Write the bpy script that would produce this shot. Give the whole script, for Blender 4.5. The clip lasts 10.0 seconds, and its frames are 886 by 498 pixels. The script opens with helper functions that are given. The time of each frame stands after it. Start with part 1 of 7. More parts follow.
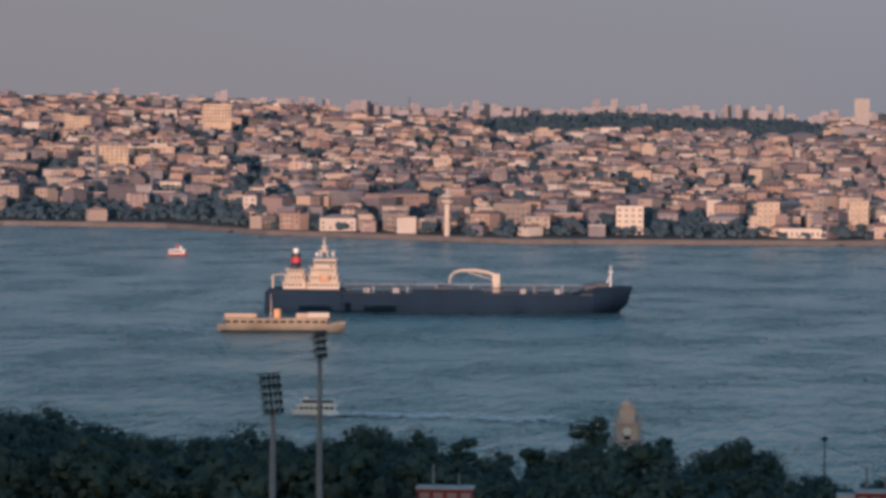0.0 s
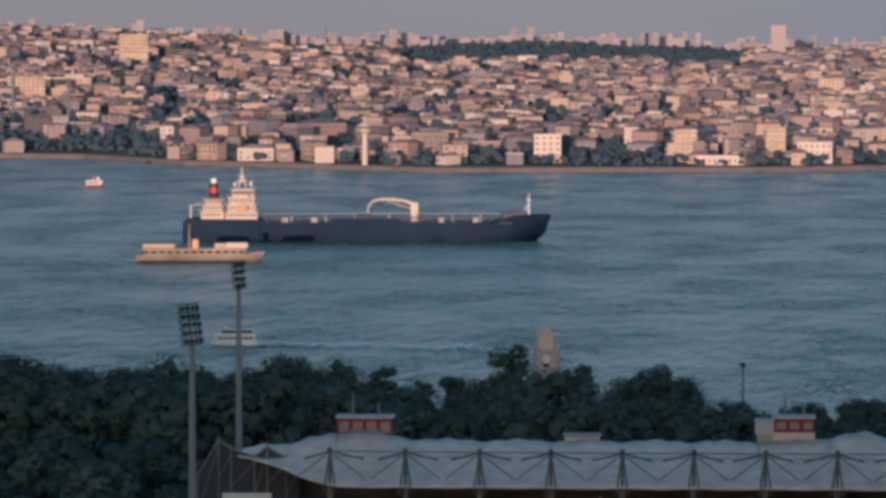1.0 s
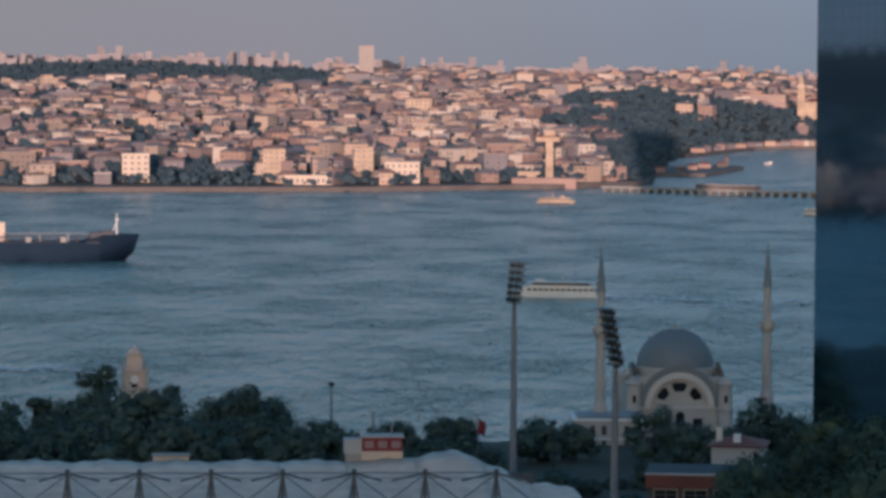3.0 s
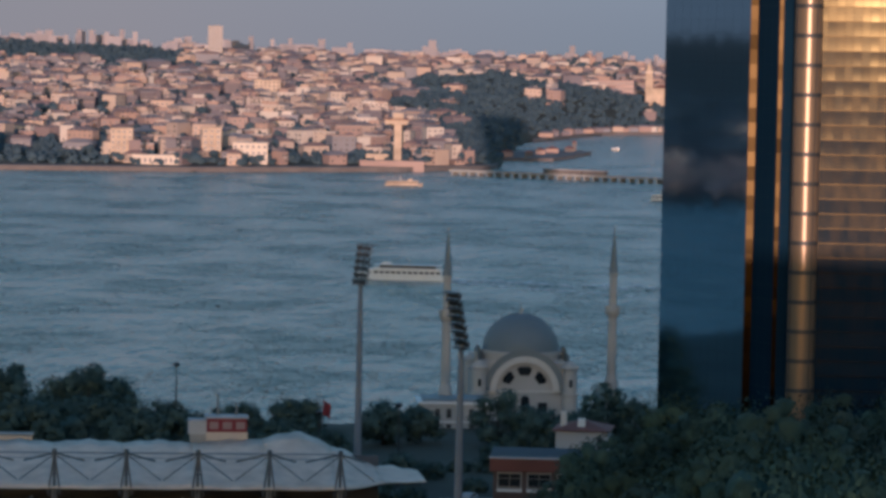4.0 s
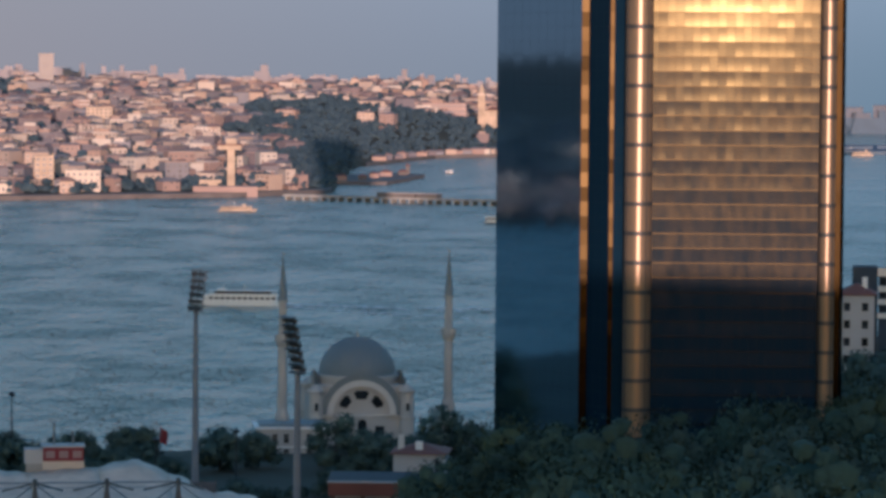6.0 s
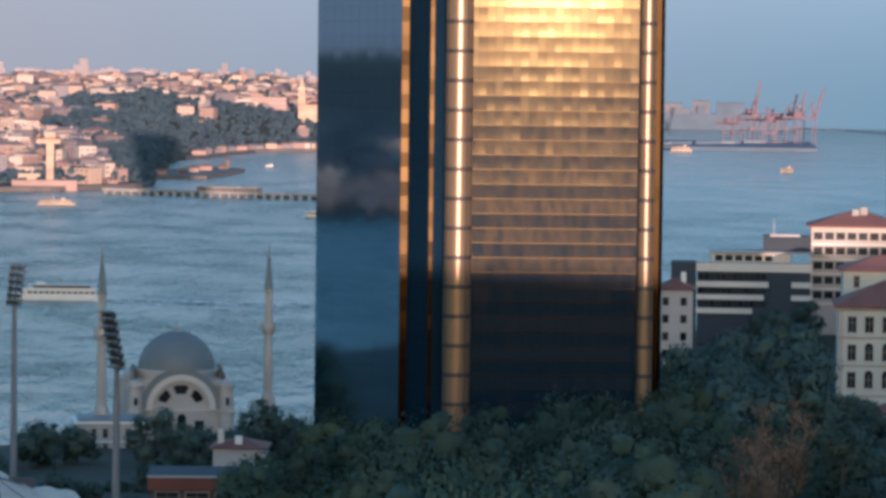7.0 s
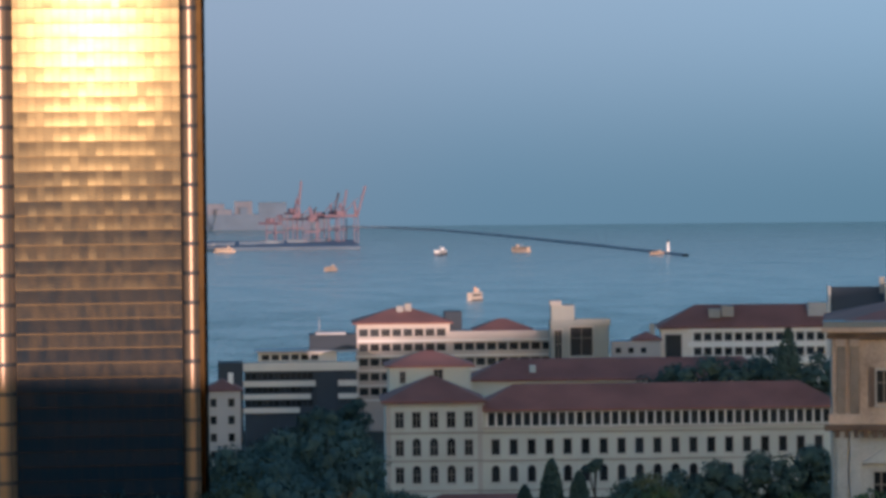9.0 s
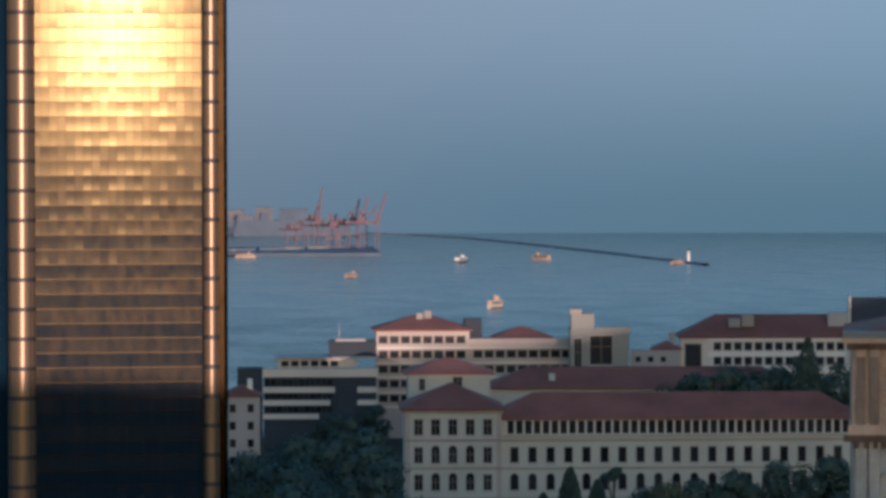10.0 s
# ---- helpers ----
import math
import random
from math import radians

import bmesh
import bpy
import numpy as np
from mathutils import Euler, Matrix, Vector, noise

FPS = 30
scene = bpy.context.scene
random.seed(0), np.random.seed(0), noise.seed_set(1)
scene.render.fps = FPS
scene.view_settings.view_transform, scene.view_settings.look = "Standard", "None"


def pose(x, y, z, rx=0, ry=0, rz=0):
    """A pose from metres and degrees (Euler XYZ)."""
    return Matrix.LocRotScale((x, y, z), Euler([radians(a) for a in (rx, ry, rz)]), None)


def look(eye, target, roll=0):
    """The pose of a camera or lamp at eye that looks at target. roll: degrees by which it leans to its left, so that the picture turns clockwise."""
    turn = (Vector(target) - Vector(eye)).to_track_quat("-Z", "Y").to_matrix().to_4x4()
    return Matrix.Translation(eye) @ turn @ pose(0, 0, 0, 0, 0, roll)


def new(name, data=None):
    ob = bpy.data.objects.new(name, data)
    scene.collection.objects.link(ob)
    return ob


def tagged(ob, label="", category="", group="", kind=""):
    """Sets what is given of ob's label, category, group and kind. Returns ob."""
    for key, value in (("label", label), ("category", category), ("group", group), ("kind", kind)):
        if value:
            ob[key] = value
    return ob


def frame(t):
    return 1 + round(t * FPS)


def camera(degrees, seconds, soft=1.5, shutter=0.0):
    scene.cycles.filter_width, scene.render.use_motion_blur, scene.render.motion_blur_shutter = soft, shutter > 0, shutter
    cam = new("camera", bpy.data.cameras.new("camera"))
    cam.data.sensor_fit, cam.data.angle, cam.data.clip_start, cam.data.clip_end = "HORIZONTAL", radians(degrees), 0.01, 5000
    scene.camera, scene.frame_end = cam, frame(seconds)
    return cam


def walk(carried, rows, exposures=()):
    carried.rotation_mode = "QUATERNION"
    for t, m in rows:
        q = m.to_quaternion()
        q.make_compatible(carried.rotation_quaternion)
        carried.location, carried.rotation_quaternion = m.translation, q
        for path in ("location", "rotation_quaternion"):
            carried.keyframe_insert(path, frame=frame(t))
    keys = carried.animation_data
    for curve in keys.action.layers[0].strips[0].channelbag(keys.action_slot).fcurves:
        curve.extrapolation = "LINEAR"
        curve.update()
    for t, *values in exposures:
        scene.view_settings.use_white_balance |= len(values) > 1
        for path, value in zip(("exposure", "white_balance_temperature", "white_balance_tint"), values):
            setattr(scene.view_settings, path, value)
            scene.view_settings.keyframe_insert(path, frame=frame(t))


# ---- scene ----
cam = camera(13.755, 10.0, soft=3.4)
EYE = Vector((0, 0, 86))
# seconds, bearing (clockwise from +y), pitch, lean to the left, in degrees
ROWS = [
    (0, -11.209, -2.289, 0.387),
    (0.3, -10.894, -2.792, 0.184),
    (0.5, -10.778, -3.013, 0.095),
    (0.8, -10.356, -3.230, 0.030),
    (1, -9.929, -3.393, 0.045),
    (1.3, -9.085, -3.353, 0.094),
    (1.5, -8.560, -3.539, 0.183),
    (2, -7.134, -3.309, 0.339),
    (2.5, -5.439, -3.173, -0.008),
    (3, -3.507, -3.064, 0.352),
    (3.2, -2.847, -3.102, 0.186),
    (4.3, -0.792, -3.327, 1.476),
    (4.5, -0.750, -3.204, 1.513),
    (5, -0.526, -3.208, 1.160),
    (5.3, 0.100, -3.125, 0.821),
    (5.5, 0.534, -3.064, 0.664),
    (5.7, 0.871, -2.960, 0.549),
    (6.8, 3.620, -2.849, 0.633),
    (7, 4.270, -2.958, 0.690),
    (7.2, 5.153, -2.916, 0.715),
    (7.5, 7.003, -2.948, 0.891),
    (7.8, 7.948, -2.564, 0.512),
    (8, 8.777, -2.616, 0.424),
    (8.2, 9.531, -2.326, 0.146),
    (8.5, 10.434, -1.956, -0.416),
    (9, 11.362, -1.371, -0.572),
    (9.5, 11.945, -1.359, -0.037),
    (10, 11.044, -1.254, -0.124),
]


def aim(bearing, pitch):
    b, p = radians(bearing), radians(pitch)
    return EYE + 1000 * Vector((math.sin(b) * math.cos(p), math.cos(b) * math.cos(p), math.sin(p)))


walk(cam, [(t, look(EYE, aim(b, p), r)) for t, b, p, r in ROWS],
     exposures=[(0, 1.47, 5480, 3), (1.5, 1.59, 5430, 3), (2.2, 1.61, 5350, 3), (3, 1.58, 5400, 3), (5, 1.56, 5310, 3), (5.7, 1.62, 5290, 3), (7, 2.25, 5380, 3), (7.5, 2.37, 5430, 3), (8, 2.37, 5420, 3), (8.5, 2.21, 5330, 3), (9, 1.82, 5230, 2), (9.5, 1.57, 5200, 1), (10, 1.48, 5260, 1)])

# ---- world and sun: a clear evening, the sun two degrees high behind the viewer ----
SUN_AZ, SUN_EL = 178.85, 2.0
world = bpy.data.worlds.new("evening_sky")
scene.world = world
world.use_nodes = True
wn = world.node_tree.nodes
sky = wn.new("ShaderNodeTexSky")
sky.sky_type, sky.sun_disc = "NISHITA", False
sky.sun_elevation, sky.sun_rotation = radians(SUN_EL), radians(SUN_AZ)
sky.air_density, sky.dust_density, sky.ozone_density = 1.0, 1.2, 2.0
world.node_tree.links.new(sky.outputs[0], wn["Background"].inputs[0])
wn["Background"].inputs[1].default_value = 0.15
sun = new("sun", bpy.data.lights.new("sun", "SUN"))
sun.data.energy, sun.data.angle, sun.data.color = 1.32, radians(0.27), (1.0, 0.585, 0.44)
a, e = radians(SUN_AZ), radians(SUN_EL)
sun.matrix_world = look((math.sin(a) * math.cos(e) * 50, math.cos(a) * math.cos(e) * 50, 120 + math.sin(e) * 50), (0, 0, 120))


# ---- materials ----
def material(name, colour, rough=0.7, metal=0.0, var=0.25, scale=1.0, bump=0.0, fine=8.0, island=0.0, random_tint=0.0, spec=0.5):
    """A surface with broad stains and fine grain, whose colour may also vary piece by piece."""
    m = bpy.data.materials.new(name)
    m.use_nodes = True
    n, l = m.node_tree.nodes, m.node_tree.links
    b = n["Principled BSDF"]
    b.inputs["Roughness"].default_value, b.inputs["Metallic"].default_value = rough, metal
    b.inputs["Specular IOR Level"].default_value = spec
    co = n.new("ShaderNodeTexCoord")
    big, small = n.new("ShaderNodeTexNoise"), n.new("ShaderNodeTexNoise")
    big.inputs["Scale"].default_value, small.inputs["Scale"].default_value = 0.15 * scale, fine * scale
    big.inputs["Detail"].default_value = small.inputs["Detail"].default_value = 5
    mix = n.new("ShaderNodeMath")
    mix.operation = "MULTIPLY_ADD"
    mix.inputs[1].default_value = 0.4
    for t in (big, small):
        l.new(co.outputs["Object"], t.inputs["Vector"])
    l.new(small.outputs["Fac"], mix.inputs[0])
    l.new(big.outputs["Fac"], mix.inputs[2])
    value = n.new("ShaderNodeMapRange")
    value.inputs[1].default_value, value.inputs[2].default_value = 0.4, 1.0
    value.inputs[3].default_value, value.inputs[4].default_value = 1 - var, 1 + var
    l.new(mix.outputs[0], value.inputs[0])
    last = value.outputs[0]
    for amount, kind, socket in ((island, "ShaderNodeNewGeometry", "Random Per Island"), (random_tint, "ShaderNodeObjectInfo", "Random")):
        if amount:
            src, rng, mul = n.new(kind), n.new("ShaderNodeMapRange"), n.new("ShaderNodeMath")
            rng.inputs[3].default_value, rng.inputs[4].default_value = 1 - amount, 1 + amount
            mul.operation = "MULTIPLY"
            l.new(src.outputs[socket], rng.inputs[0])
            l.new(rng.outputs[0], mul.inputs[0])
            l.new(last, mul.inputs[1])
            last = mul.outputs[0]
    col = n.new("ShaderNodeVectorMath")
    col.operation = "SCALE"
    col.inputs[0].default_value = colour
    l.new(last, col.inputs["Scale"])
    l.new(col.outputs[0], b.inputs["Base Color"])
    if bump:
        bp = n.new("ShaderNodeBump")
        bp.inputs["Strength"].default_value, bp.inputs["Distance"].default_value = 1.0, bump
        l.new(mix.outputs[0], bp.inputs["Height"])
        l.new(bp.outputs[0], b.inputs["Normal"])
    return m


def ramp_material(name, stops, rough=0.85, whole=False):
    """Plaster or tiles whose colour differs from house to house along a ramp."""
    m = material(name, (0.5, 0.5, 0.5), rough, var=0.15, scale=0.3)
    n, l = m.node_tree.nodes, m.node_tree.links
    g = n.new("ShaderNodeObjectInfo" if whole else "ShaderNodeNewGeometry")
    r, mul = n.new("ShaderNodeValToRGB"), n.new("ShaderNodeMix")
    r.color_ramp.interpolation = "CONSTANT"
    for i, c in enumerate(stops):
        el = r.color_ramp.elements[i] if i < 2 else r.color_ramp.elements.new(0.5)
        el.color = (*c, 1)
    for i, el in enumerate(r.color_ramp.elements):
        el.position = i / len(stops)
    l.new(g.outputs["Random" if whole else "Random Per Island"], r.inputs[0])
    mul.data_type, mul.blend_type = "RGBA", "MULTIPLY"
    mul.inputs[0].default_value = 1.0
    src = n["Principled BSDF"].inputs["Base Color"].links[0].from_socket
    two = n.new("ShaderNodeVectorMath")
    two.operation = "SCALE"
    two.inputs["Scale"].default_value = 2.0
    l.new(src, two.inputs[0])
    l.new(r.outputs[0], mul.inputs[6])
    l.new(two.outputs[0], mul.inputs[7])
    l.new(mul.outputs[2], n["Principled BSDF"].inputs["Base Color"])
    return m


def leaf_material(name, colour, tint=0.35):
    m = material(name, colour, 0.75, var=0.28, scale=0.6, fine=5.0, island=0.1, random_tint=tint, spec=0.1)
    return m


def water_material():
    m = bpy.data.materials.new("sea_water")
    m.use_nodes = True
    n, l = m.node_tree.nodes, m.node_tree.links
    b = n["Principled BSDF"]
    b.inputs["Base Color"].default_value = (0.175, 0.265, 0.25, 1)
    b.inputs["IOR"].default_value = 1.333
    co = n.new("ShaderNodeTexCoord")

    def noise_at(sx, sy, detail=4):
        mp, t = n.new("ShaderNodeMapping"), n.new("ShaderNodeTexNoise")
        mp.inputs["Scale"].default_value = (sx, sy, 1)
        t.inputs["Scale"].default_value, t.inputs["Detail"].default_value = 1.0, detail
        l.new(co.outputs["Object"], mp.inputs[0])
        l.new(mp.outputs[0], t.inputs["Vector"])
        return t.outputs["Fac"]
    swell, chop, streak = noise_at(1 / 7, 1 / 22, 5), noise_at(1 / 2.2, 1 / 5, 4), noise_at(1 / 42, 1 / 75, 6)
    rng = n.new("ShaderNodeMapRange")
    rng.inputs[1].default_value, rng.inputs[2].default_value = 0.35, 0.65
    rng.inputs[3].default_value, rng.inputs[4].default_value = 0.19, 0.31
    l.new(streak, rng.inputs[0])
    power = n.new("ShaderNodeMapRange")
    power.inputs[1].default_value, power.inputs[2].default_value = 0.38, 0.62
    power.inputs[3].default_value, power.inputs[4].default_value = 0.5, 1.15
    l.new(streak, power.inputs[0])
    # the open sea beyond the port lies calmer than the strait
    xyz, ax, ay, calm, less = n.new("ShaderNodeSeparateXYZ"), n.new("ShaderNodeMapRange"), n.new("ShaderNodeMapRange"), n.new("ShaderNodeMath"), n.new("ShaderNodeMath")
    l.new(co.outputs["Object"], xyz.inputs[0])
    for k, node, lo, hi in ((0, ax, -100, 350), (1, ay, 1200, 2700)):
        node.interpolation_type = "SMOOTHSTEP"
        node.inputs[1].default_value, node.inputs[2].default_value = lo, hi
        l.new(xyz.outputs[k], node.inputs[0])
    calm.operation, less.operation = "MULTIPLY", "MULTIPLY_ADD"
    l.new(ax.outputs[0], calm.inputs[0])
    l.new(ay.outputs[0], calm.inputs[1])
    less.inputs[1].default_value, less.inputs[2].default_value = -0.72, 1.0
    l.new(calm.outputs[0], less.inputs[0])
    sleek = n.new("ShaderNodeMath")
    sleek.operation = "MULTIPLY"
    l.new(rng.outputs[0], sleek.inputs[0])
    flat = n.new("ShaderNodeMath")
    flat.operation = "MULTIPLY_ADD"
    flat.inputs[1].default_value, flat.inputs[2].default_value = -0.3, 1.0
    l.new(calm.outputs[0], flat.inputs[0])
    l.new(flat.outputs[0], sleek.inputs[1])
    l.new(sleek.outputs[0], b.inputs["Roughness"])
    drive = n.new("ShaderNodeMath")
    drive.operation = "MULTIPLY"
    l.new(power.outputs[0], drive.inputs[0])
    l.new(less.outputs[0], drive.inputs[1])
    b1, b2 = n.new("ShaderNodeBump"), n.new("ShaderNodeBump")
    b1.inputs["Distance"].default_value, b2.inputs["Distance"].default_value = 22.0, 3.0
    l.new(swell, b1.inputs["Height"])
    l.new(chop, b2.inputs["Height"])
    l.new(drive.outputs[0], b1.inputs["Strength"])
    l.new(drive.outputs[0], b2.inputs["Strength"])
    l.new(b1.outputs[0], b2.inputs["Normal"])
    l.new(b2.outputs[0], b.inputs["Normal"])
    return m


def backdrop_material():
    """Glowing dusk haze: mauve in one direction, blue-grey towards the open sea."""
    m = bpy.data.materials.new("dusk_haze")
    m.use_nodes = True
    n, l = m.node_tree.nodes, m.node_tree.links
    n.remove(n["Principled BSDF"])
    em, geo, sep, at = n.new("ShaderNodeEmission"), n.new("ShaderNodeNewGeometry"), n.new("ShaderNodeSeparateXYZ"), n.new("ShaderNodeMath")
    l.new(geo.outputs["Position"], sep.inputs[0])
    at.operation = "ARCTAN2"
    l.new(sep.outputs[0], at.inputs[0])
    l.new(sep.outputs[1], at.inputs[1])
    rows = []
    for stops in (LOW_SKY, HIGH_SKY):
        rng, r = n.new("ShaderNodeMapRange"), n.new("ShaderNodeValToRGB")
        rng.inputs[1].default_value, rng.inputs[2].default_value = radians(-80), radians(20)
        l.new(at.outputs[0], rng.inputs[0])
        l.new(rng.outputs[0], r.inputs[0])
        while len(r.color_ramp.elements) < len(stops):
            r.color_ramp.elements.new(0.5)
        for el, (p, c) in zip(r.color_ramp.elements, stops):
            el.position, el.color = p, (*c, 1)
        rows.append(r.outputs[0])
    up, mix = n.new("ShaderNodeMapRange"), n.new("ShaderNodeMix")
    up.inputs[1].default_value, up.inputs[2].default_value = 0, 340
    up.interpolation_type = "SMOOTHSTEP"
    l.new(sep.outputs[2], up.inputs[0])
    mix.data_type = "RGBA"
    l.new(up.outputs[0], mix.inputs[0])
    l.new(rows[0], mix.inputs[6])
    l.new(rows[1], mix.inputs[7])
    l.new(mix.outputs[2], em.inputs[0])
    em.inputs[1].default_value = SKY_GLOW
    l.new(em.outputs[0], n["Material Output"].inputs[0])
    return m


SKY_GLOW = 0.355
LOW_SKY = ((0.0, (0.13, 0.125, 0.14)), (0.25, (0.16, 0.145, 0.155)), (0.5, (0.28, 0.225, 0.22)), (0.6, (0.29, 0.23, 0.225)), (0.74, (0.29, 0.24, 0.24)), (0.84, (0.205, 0.217, 0.245)), (0.92, (0.138, 0.194, 0.236)), (1.0, (0.122, 0.184, 0.221)))
HIGH_SKY = ((0.0, (0.13, 0.135, 0.16)), (0.25, (0.16, 0.155, 0.17)), (0.5, (0.29, 0.24, 0.235)), (0.6, (0.30, 0.25, 0.24)), (0.74, (0.31, 0.27, 0.27)), (0.84, (0.298, 0.302, 0.342)), (1.0, (0.283, 0.346, 0.403)))

M_WATER = water_material()
M_GROUND = material("earth_and_grass", (0.045, 0.050, 0.036), 0.95, var=0.5, scale=0.2, bump=0.3)
M_LEAF = leaf_material("broad_leaves", (0.056, 0.088, 0.066))
M_LEAF_MOSS = leaf_material("mossy_green_leaves", (0.066, 0.092, 0.056), 0.3)
M_LEAF_DARK = leaf_material("dark_leaves", (0.072, 0.110, 0.096), 0.1)
M_LEAF_VALLEY = leaf_material("deep_green_leaves", (0.086, 0.132, 0.118), 0.2)
M_LEAF_LIGHT = leaf_material("light_leaves", (0.105, 0.145, 0.055), 0.2)
M_LEAF_SOFT = leaf_material("grey_green_leaves", (0.066, 0.096, 0.078), 0.3)
M_LEAF_YELLOW = leaf_material("yellowing_leaves", (0.24, 0.17, 0.035), 0.1)
M_LEAF_DRY = leaf_material("dry_brown_twigs", (0.21, 0.15, 0.11), 0.1)
M_BARK = material("bark", (0.048, 0.043, 0.038), 0.9, var=0.4, scale=3, bump=0.05)
# leaf green shifted to blue: aerial haze put into the base colour
M_FAR_LEAF = leaf_material("haze_blue_far_foliage", (0.062, 0.096, 0.120), 0.1)
M_DISTANT = material("haze_tinted_distant_plaster", (0.31, 0.285, 0.30), 0.95, var=0.1, scale=0.1, island=0.15)
# distance haze is mixed into these three base colours, pale and blue-grey
M_PORT = material("haze_tinted_port_paint", (0.115, 0.16, 0.215), 0.9, var=0.2, scale=0.3)
M_HAZE_PINK = material("haze_tinted_pink_plaster", (0.165, 0.18, 0.215), 0.9, var=0.15, scale=0.3)
M_RUBBLE = material("haze_tinted_rubble", (0.19, 0.225, 0.26), 0.95, var=0.3, scale=0.4)
# dark mauve stops stand for houses in shadow, bright warm ones for sunlit
LIT_SHADED_PLASTERS = [(0.383, 0.309, 0.266), (0.522, 0.437, 0.370), (0.261, 0.200, 0.195), (0.574, 0.501, 0.437), (0.348, 0.246, 0.214), (0.200, 0.187, 0.204), (0.452, 0.364, 0.299), (0.191, 0.159, 0.171), (0.487, 0.364, 0.285), (0.252, 0.241, 0.261), (0.400, 0.282, 0.228), (0.165, 0.150, 0.171)]
M_PLASTER = ramp_material("lit_and_shaded_house_plaster", LIT_SHADED_PLASTERS)
M_HOUSE = ramp_material("lit_and_shaded_shore_plaster", LIT_SHADED_PLASTERS, whole=True)
M_PLASTER_DUSK = material("faded_rose_plaster", (0.38, 0.27, 0.235), 0.9, var=0.2, scale=0.3)
TILES = [(0.25, 0.165, 0.15), (0.29, 0.19, 0.165), (0.21, 0.175, 0.175), (0.25, 0.23, 0.235), (0.31, 0.195, 0.165), (0.21, 0.20, 0.215), (0.19, 0.155, 0.16)]
M_TILES = ramp_material("roof_tiles", TILES)
M_HOUSE_TILES = ramp_material("shore_house_tiles", TILES, whole=True)
M_FAR_GLASS = material("dim_window_glass", (0.16, 0.14, 0.14), 0.4, var=0.3, island=0.5)
M_QUAY = material("quay_stone", (0.155, 0.135, 0.128), 0.9, var=0.25, scale=0.5, bump=0.1)
M_WHITE = material("white_paint", (0.78, 0.77, 0.74), 0.5, var=0.08, scale=1)
M_CREAM = material("cream_paint", (0.62, 0.52, 0.42), 0.6, var=0.1, scale=1)
M_STONE = material("pale_stone", (0.45, 0.425, 0.39), 0.85, var=0.18, scale=0.8, bump=0.03)
M_ARCH = material("whitened_stone", (0.60, 0.575, 0.535), 0.8, var=0.15, scale=0.8)
M_STONE_WARM = material("warm_weathered_stone", (0.50, 0.385, 0.285), 0.85, var=0.35, scale=0.9, bump=0.03)
M_PALACE = material("stained_palace_stone", (0.53, 0.41, 0.32), 0.88, var=0.5, scale=1.6, bump=0.04, fine=3.0)
M_PALACE_GREY = material("pale_grey_palace_stone", (0.42, 0.42, 0.40), 0.88, var=0.4, scale=1.6, bump=0.04, fine=3.0)
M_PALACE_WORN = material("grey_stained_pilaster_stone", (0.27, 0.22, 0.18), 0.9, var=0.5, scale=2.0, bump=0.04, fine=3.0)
M_PALACE_DARK = material("dark_palace_stone", (0.15, 0.105, 0.08), 0.9, var=0.5, scale=2.0, bump=0.04, fine=3.0)
M_STONE_GREY = material("grey_weathered_stone", (0.36, 0.34, 0.31), 0.9, var=0.3, scale=0.9, bump=0.03)
M_LEAD = material("lead_sheet", (0.19, 0.22, 0.235), 0.6, metal=0.2, var=0.15, scale=0.6)
M_TILE_RED = material("red_clay_tiles", (0.205, 0.092, 0.075), 0.85, var=0.3, scale=0.8, bump=0.05, random_tint=0.2)
M_TILE_DARK = material("dark_slate", (0.045, 0.058, 0.075), 0.9, var=0.2, scale=0.8)
M_PLASTER_CREAM = material("cream_plaster", (0.53, 0.555, 0.51), 0.85, var=0.14, scale=0.7)
M_PLASTER_WHITE = material("white_plaster", (0.68, 0.64, 0.58), 0.85, var=0.12, scale=0.7)
M_PLASTER_GREY = material("grey_plaster", (0.42, 0.42, 0.42), 0.85, var=0.15, scale=0.7)
M_CONCRETE = material("concrete", (0.33, 0.32, 0.30), 0.9, var=0.2, scale=0.8, bump=0.02)
M_GLASS = material("dark_window_glass", (0.025, 0.03, 0.035), 0.12, var=0.1, random_tint=0.5)
M_FRAME = material("window_frame_paint", (0.30, 0.26, 0.22), 0.6, var=0.1)
M_FOAM = material("churned_foam", (0.93, 0.88, 0.82), 0.9, var=0.2, scale=2)
M_HOTEL = material("dull_hotel_render", (0.38, 0.34, 0.32), 0.85, var=0.14, scale=0.7)
M_BUFF = material("buff_render", (0.54, 0.48, 0.43), 0.85, var=0.14, scale=0.7)
M_STEEL = material("galvanised_steel", (0.26, 0.27, 0.28), 0.5, metal=0.6, var=0.15, scale=1)
M_POLE = material("blue_grey_pole_paint", (0.20, 0.22, 0.25), 0.7, var=0.15)
M_DARK_STEEL = material("dark_steel", (0.045, 0.05, 0.055), 0.5, metal=0.4, var=0.15)
M_MEMBRANE = material("white_roof_membrane", (0.67, 0.56, 0.46), 0.75, var=0.25, scale=2.2, bump=0.3, fine=2.0)
M_CRIMSON = material("crimson_cabin_paint", (0.20, 0.018, 0.03), 0.55, var=0.2)
M_STRUT = material("grey_strut_paint", (0.12, 0.12, 0.12), 0.6, var=0.2)
M_BLUE = material("blue_banner", (0.03, 0.10, 0.26), 0.6, var=0.1)
M_HULL = material("navy_hull_paint", (0.017, 0.034, 0.062), 0.7, var=0.2, scale=0.5, spec=0.08)
M_BOOT = material("grey_boot_topping", (0.11, 0.115, 0.135), 0.7, var=0.2, scale=0.5, spec=0.1)
M_DECK = material("dark_deck_paint", (0.10, 0.10, 0.10), 0.8, var=0.2)
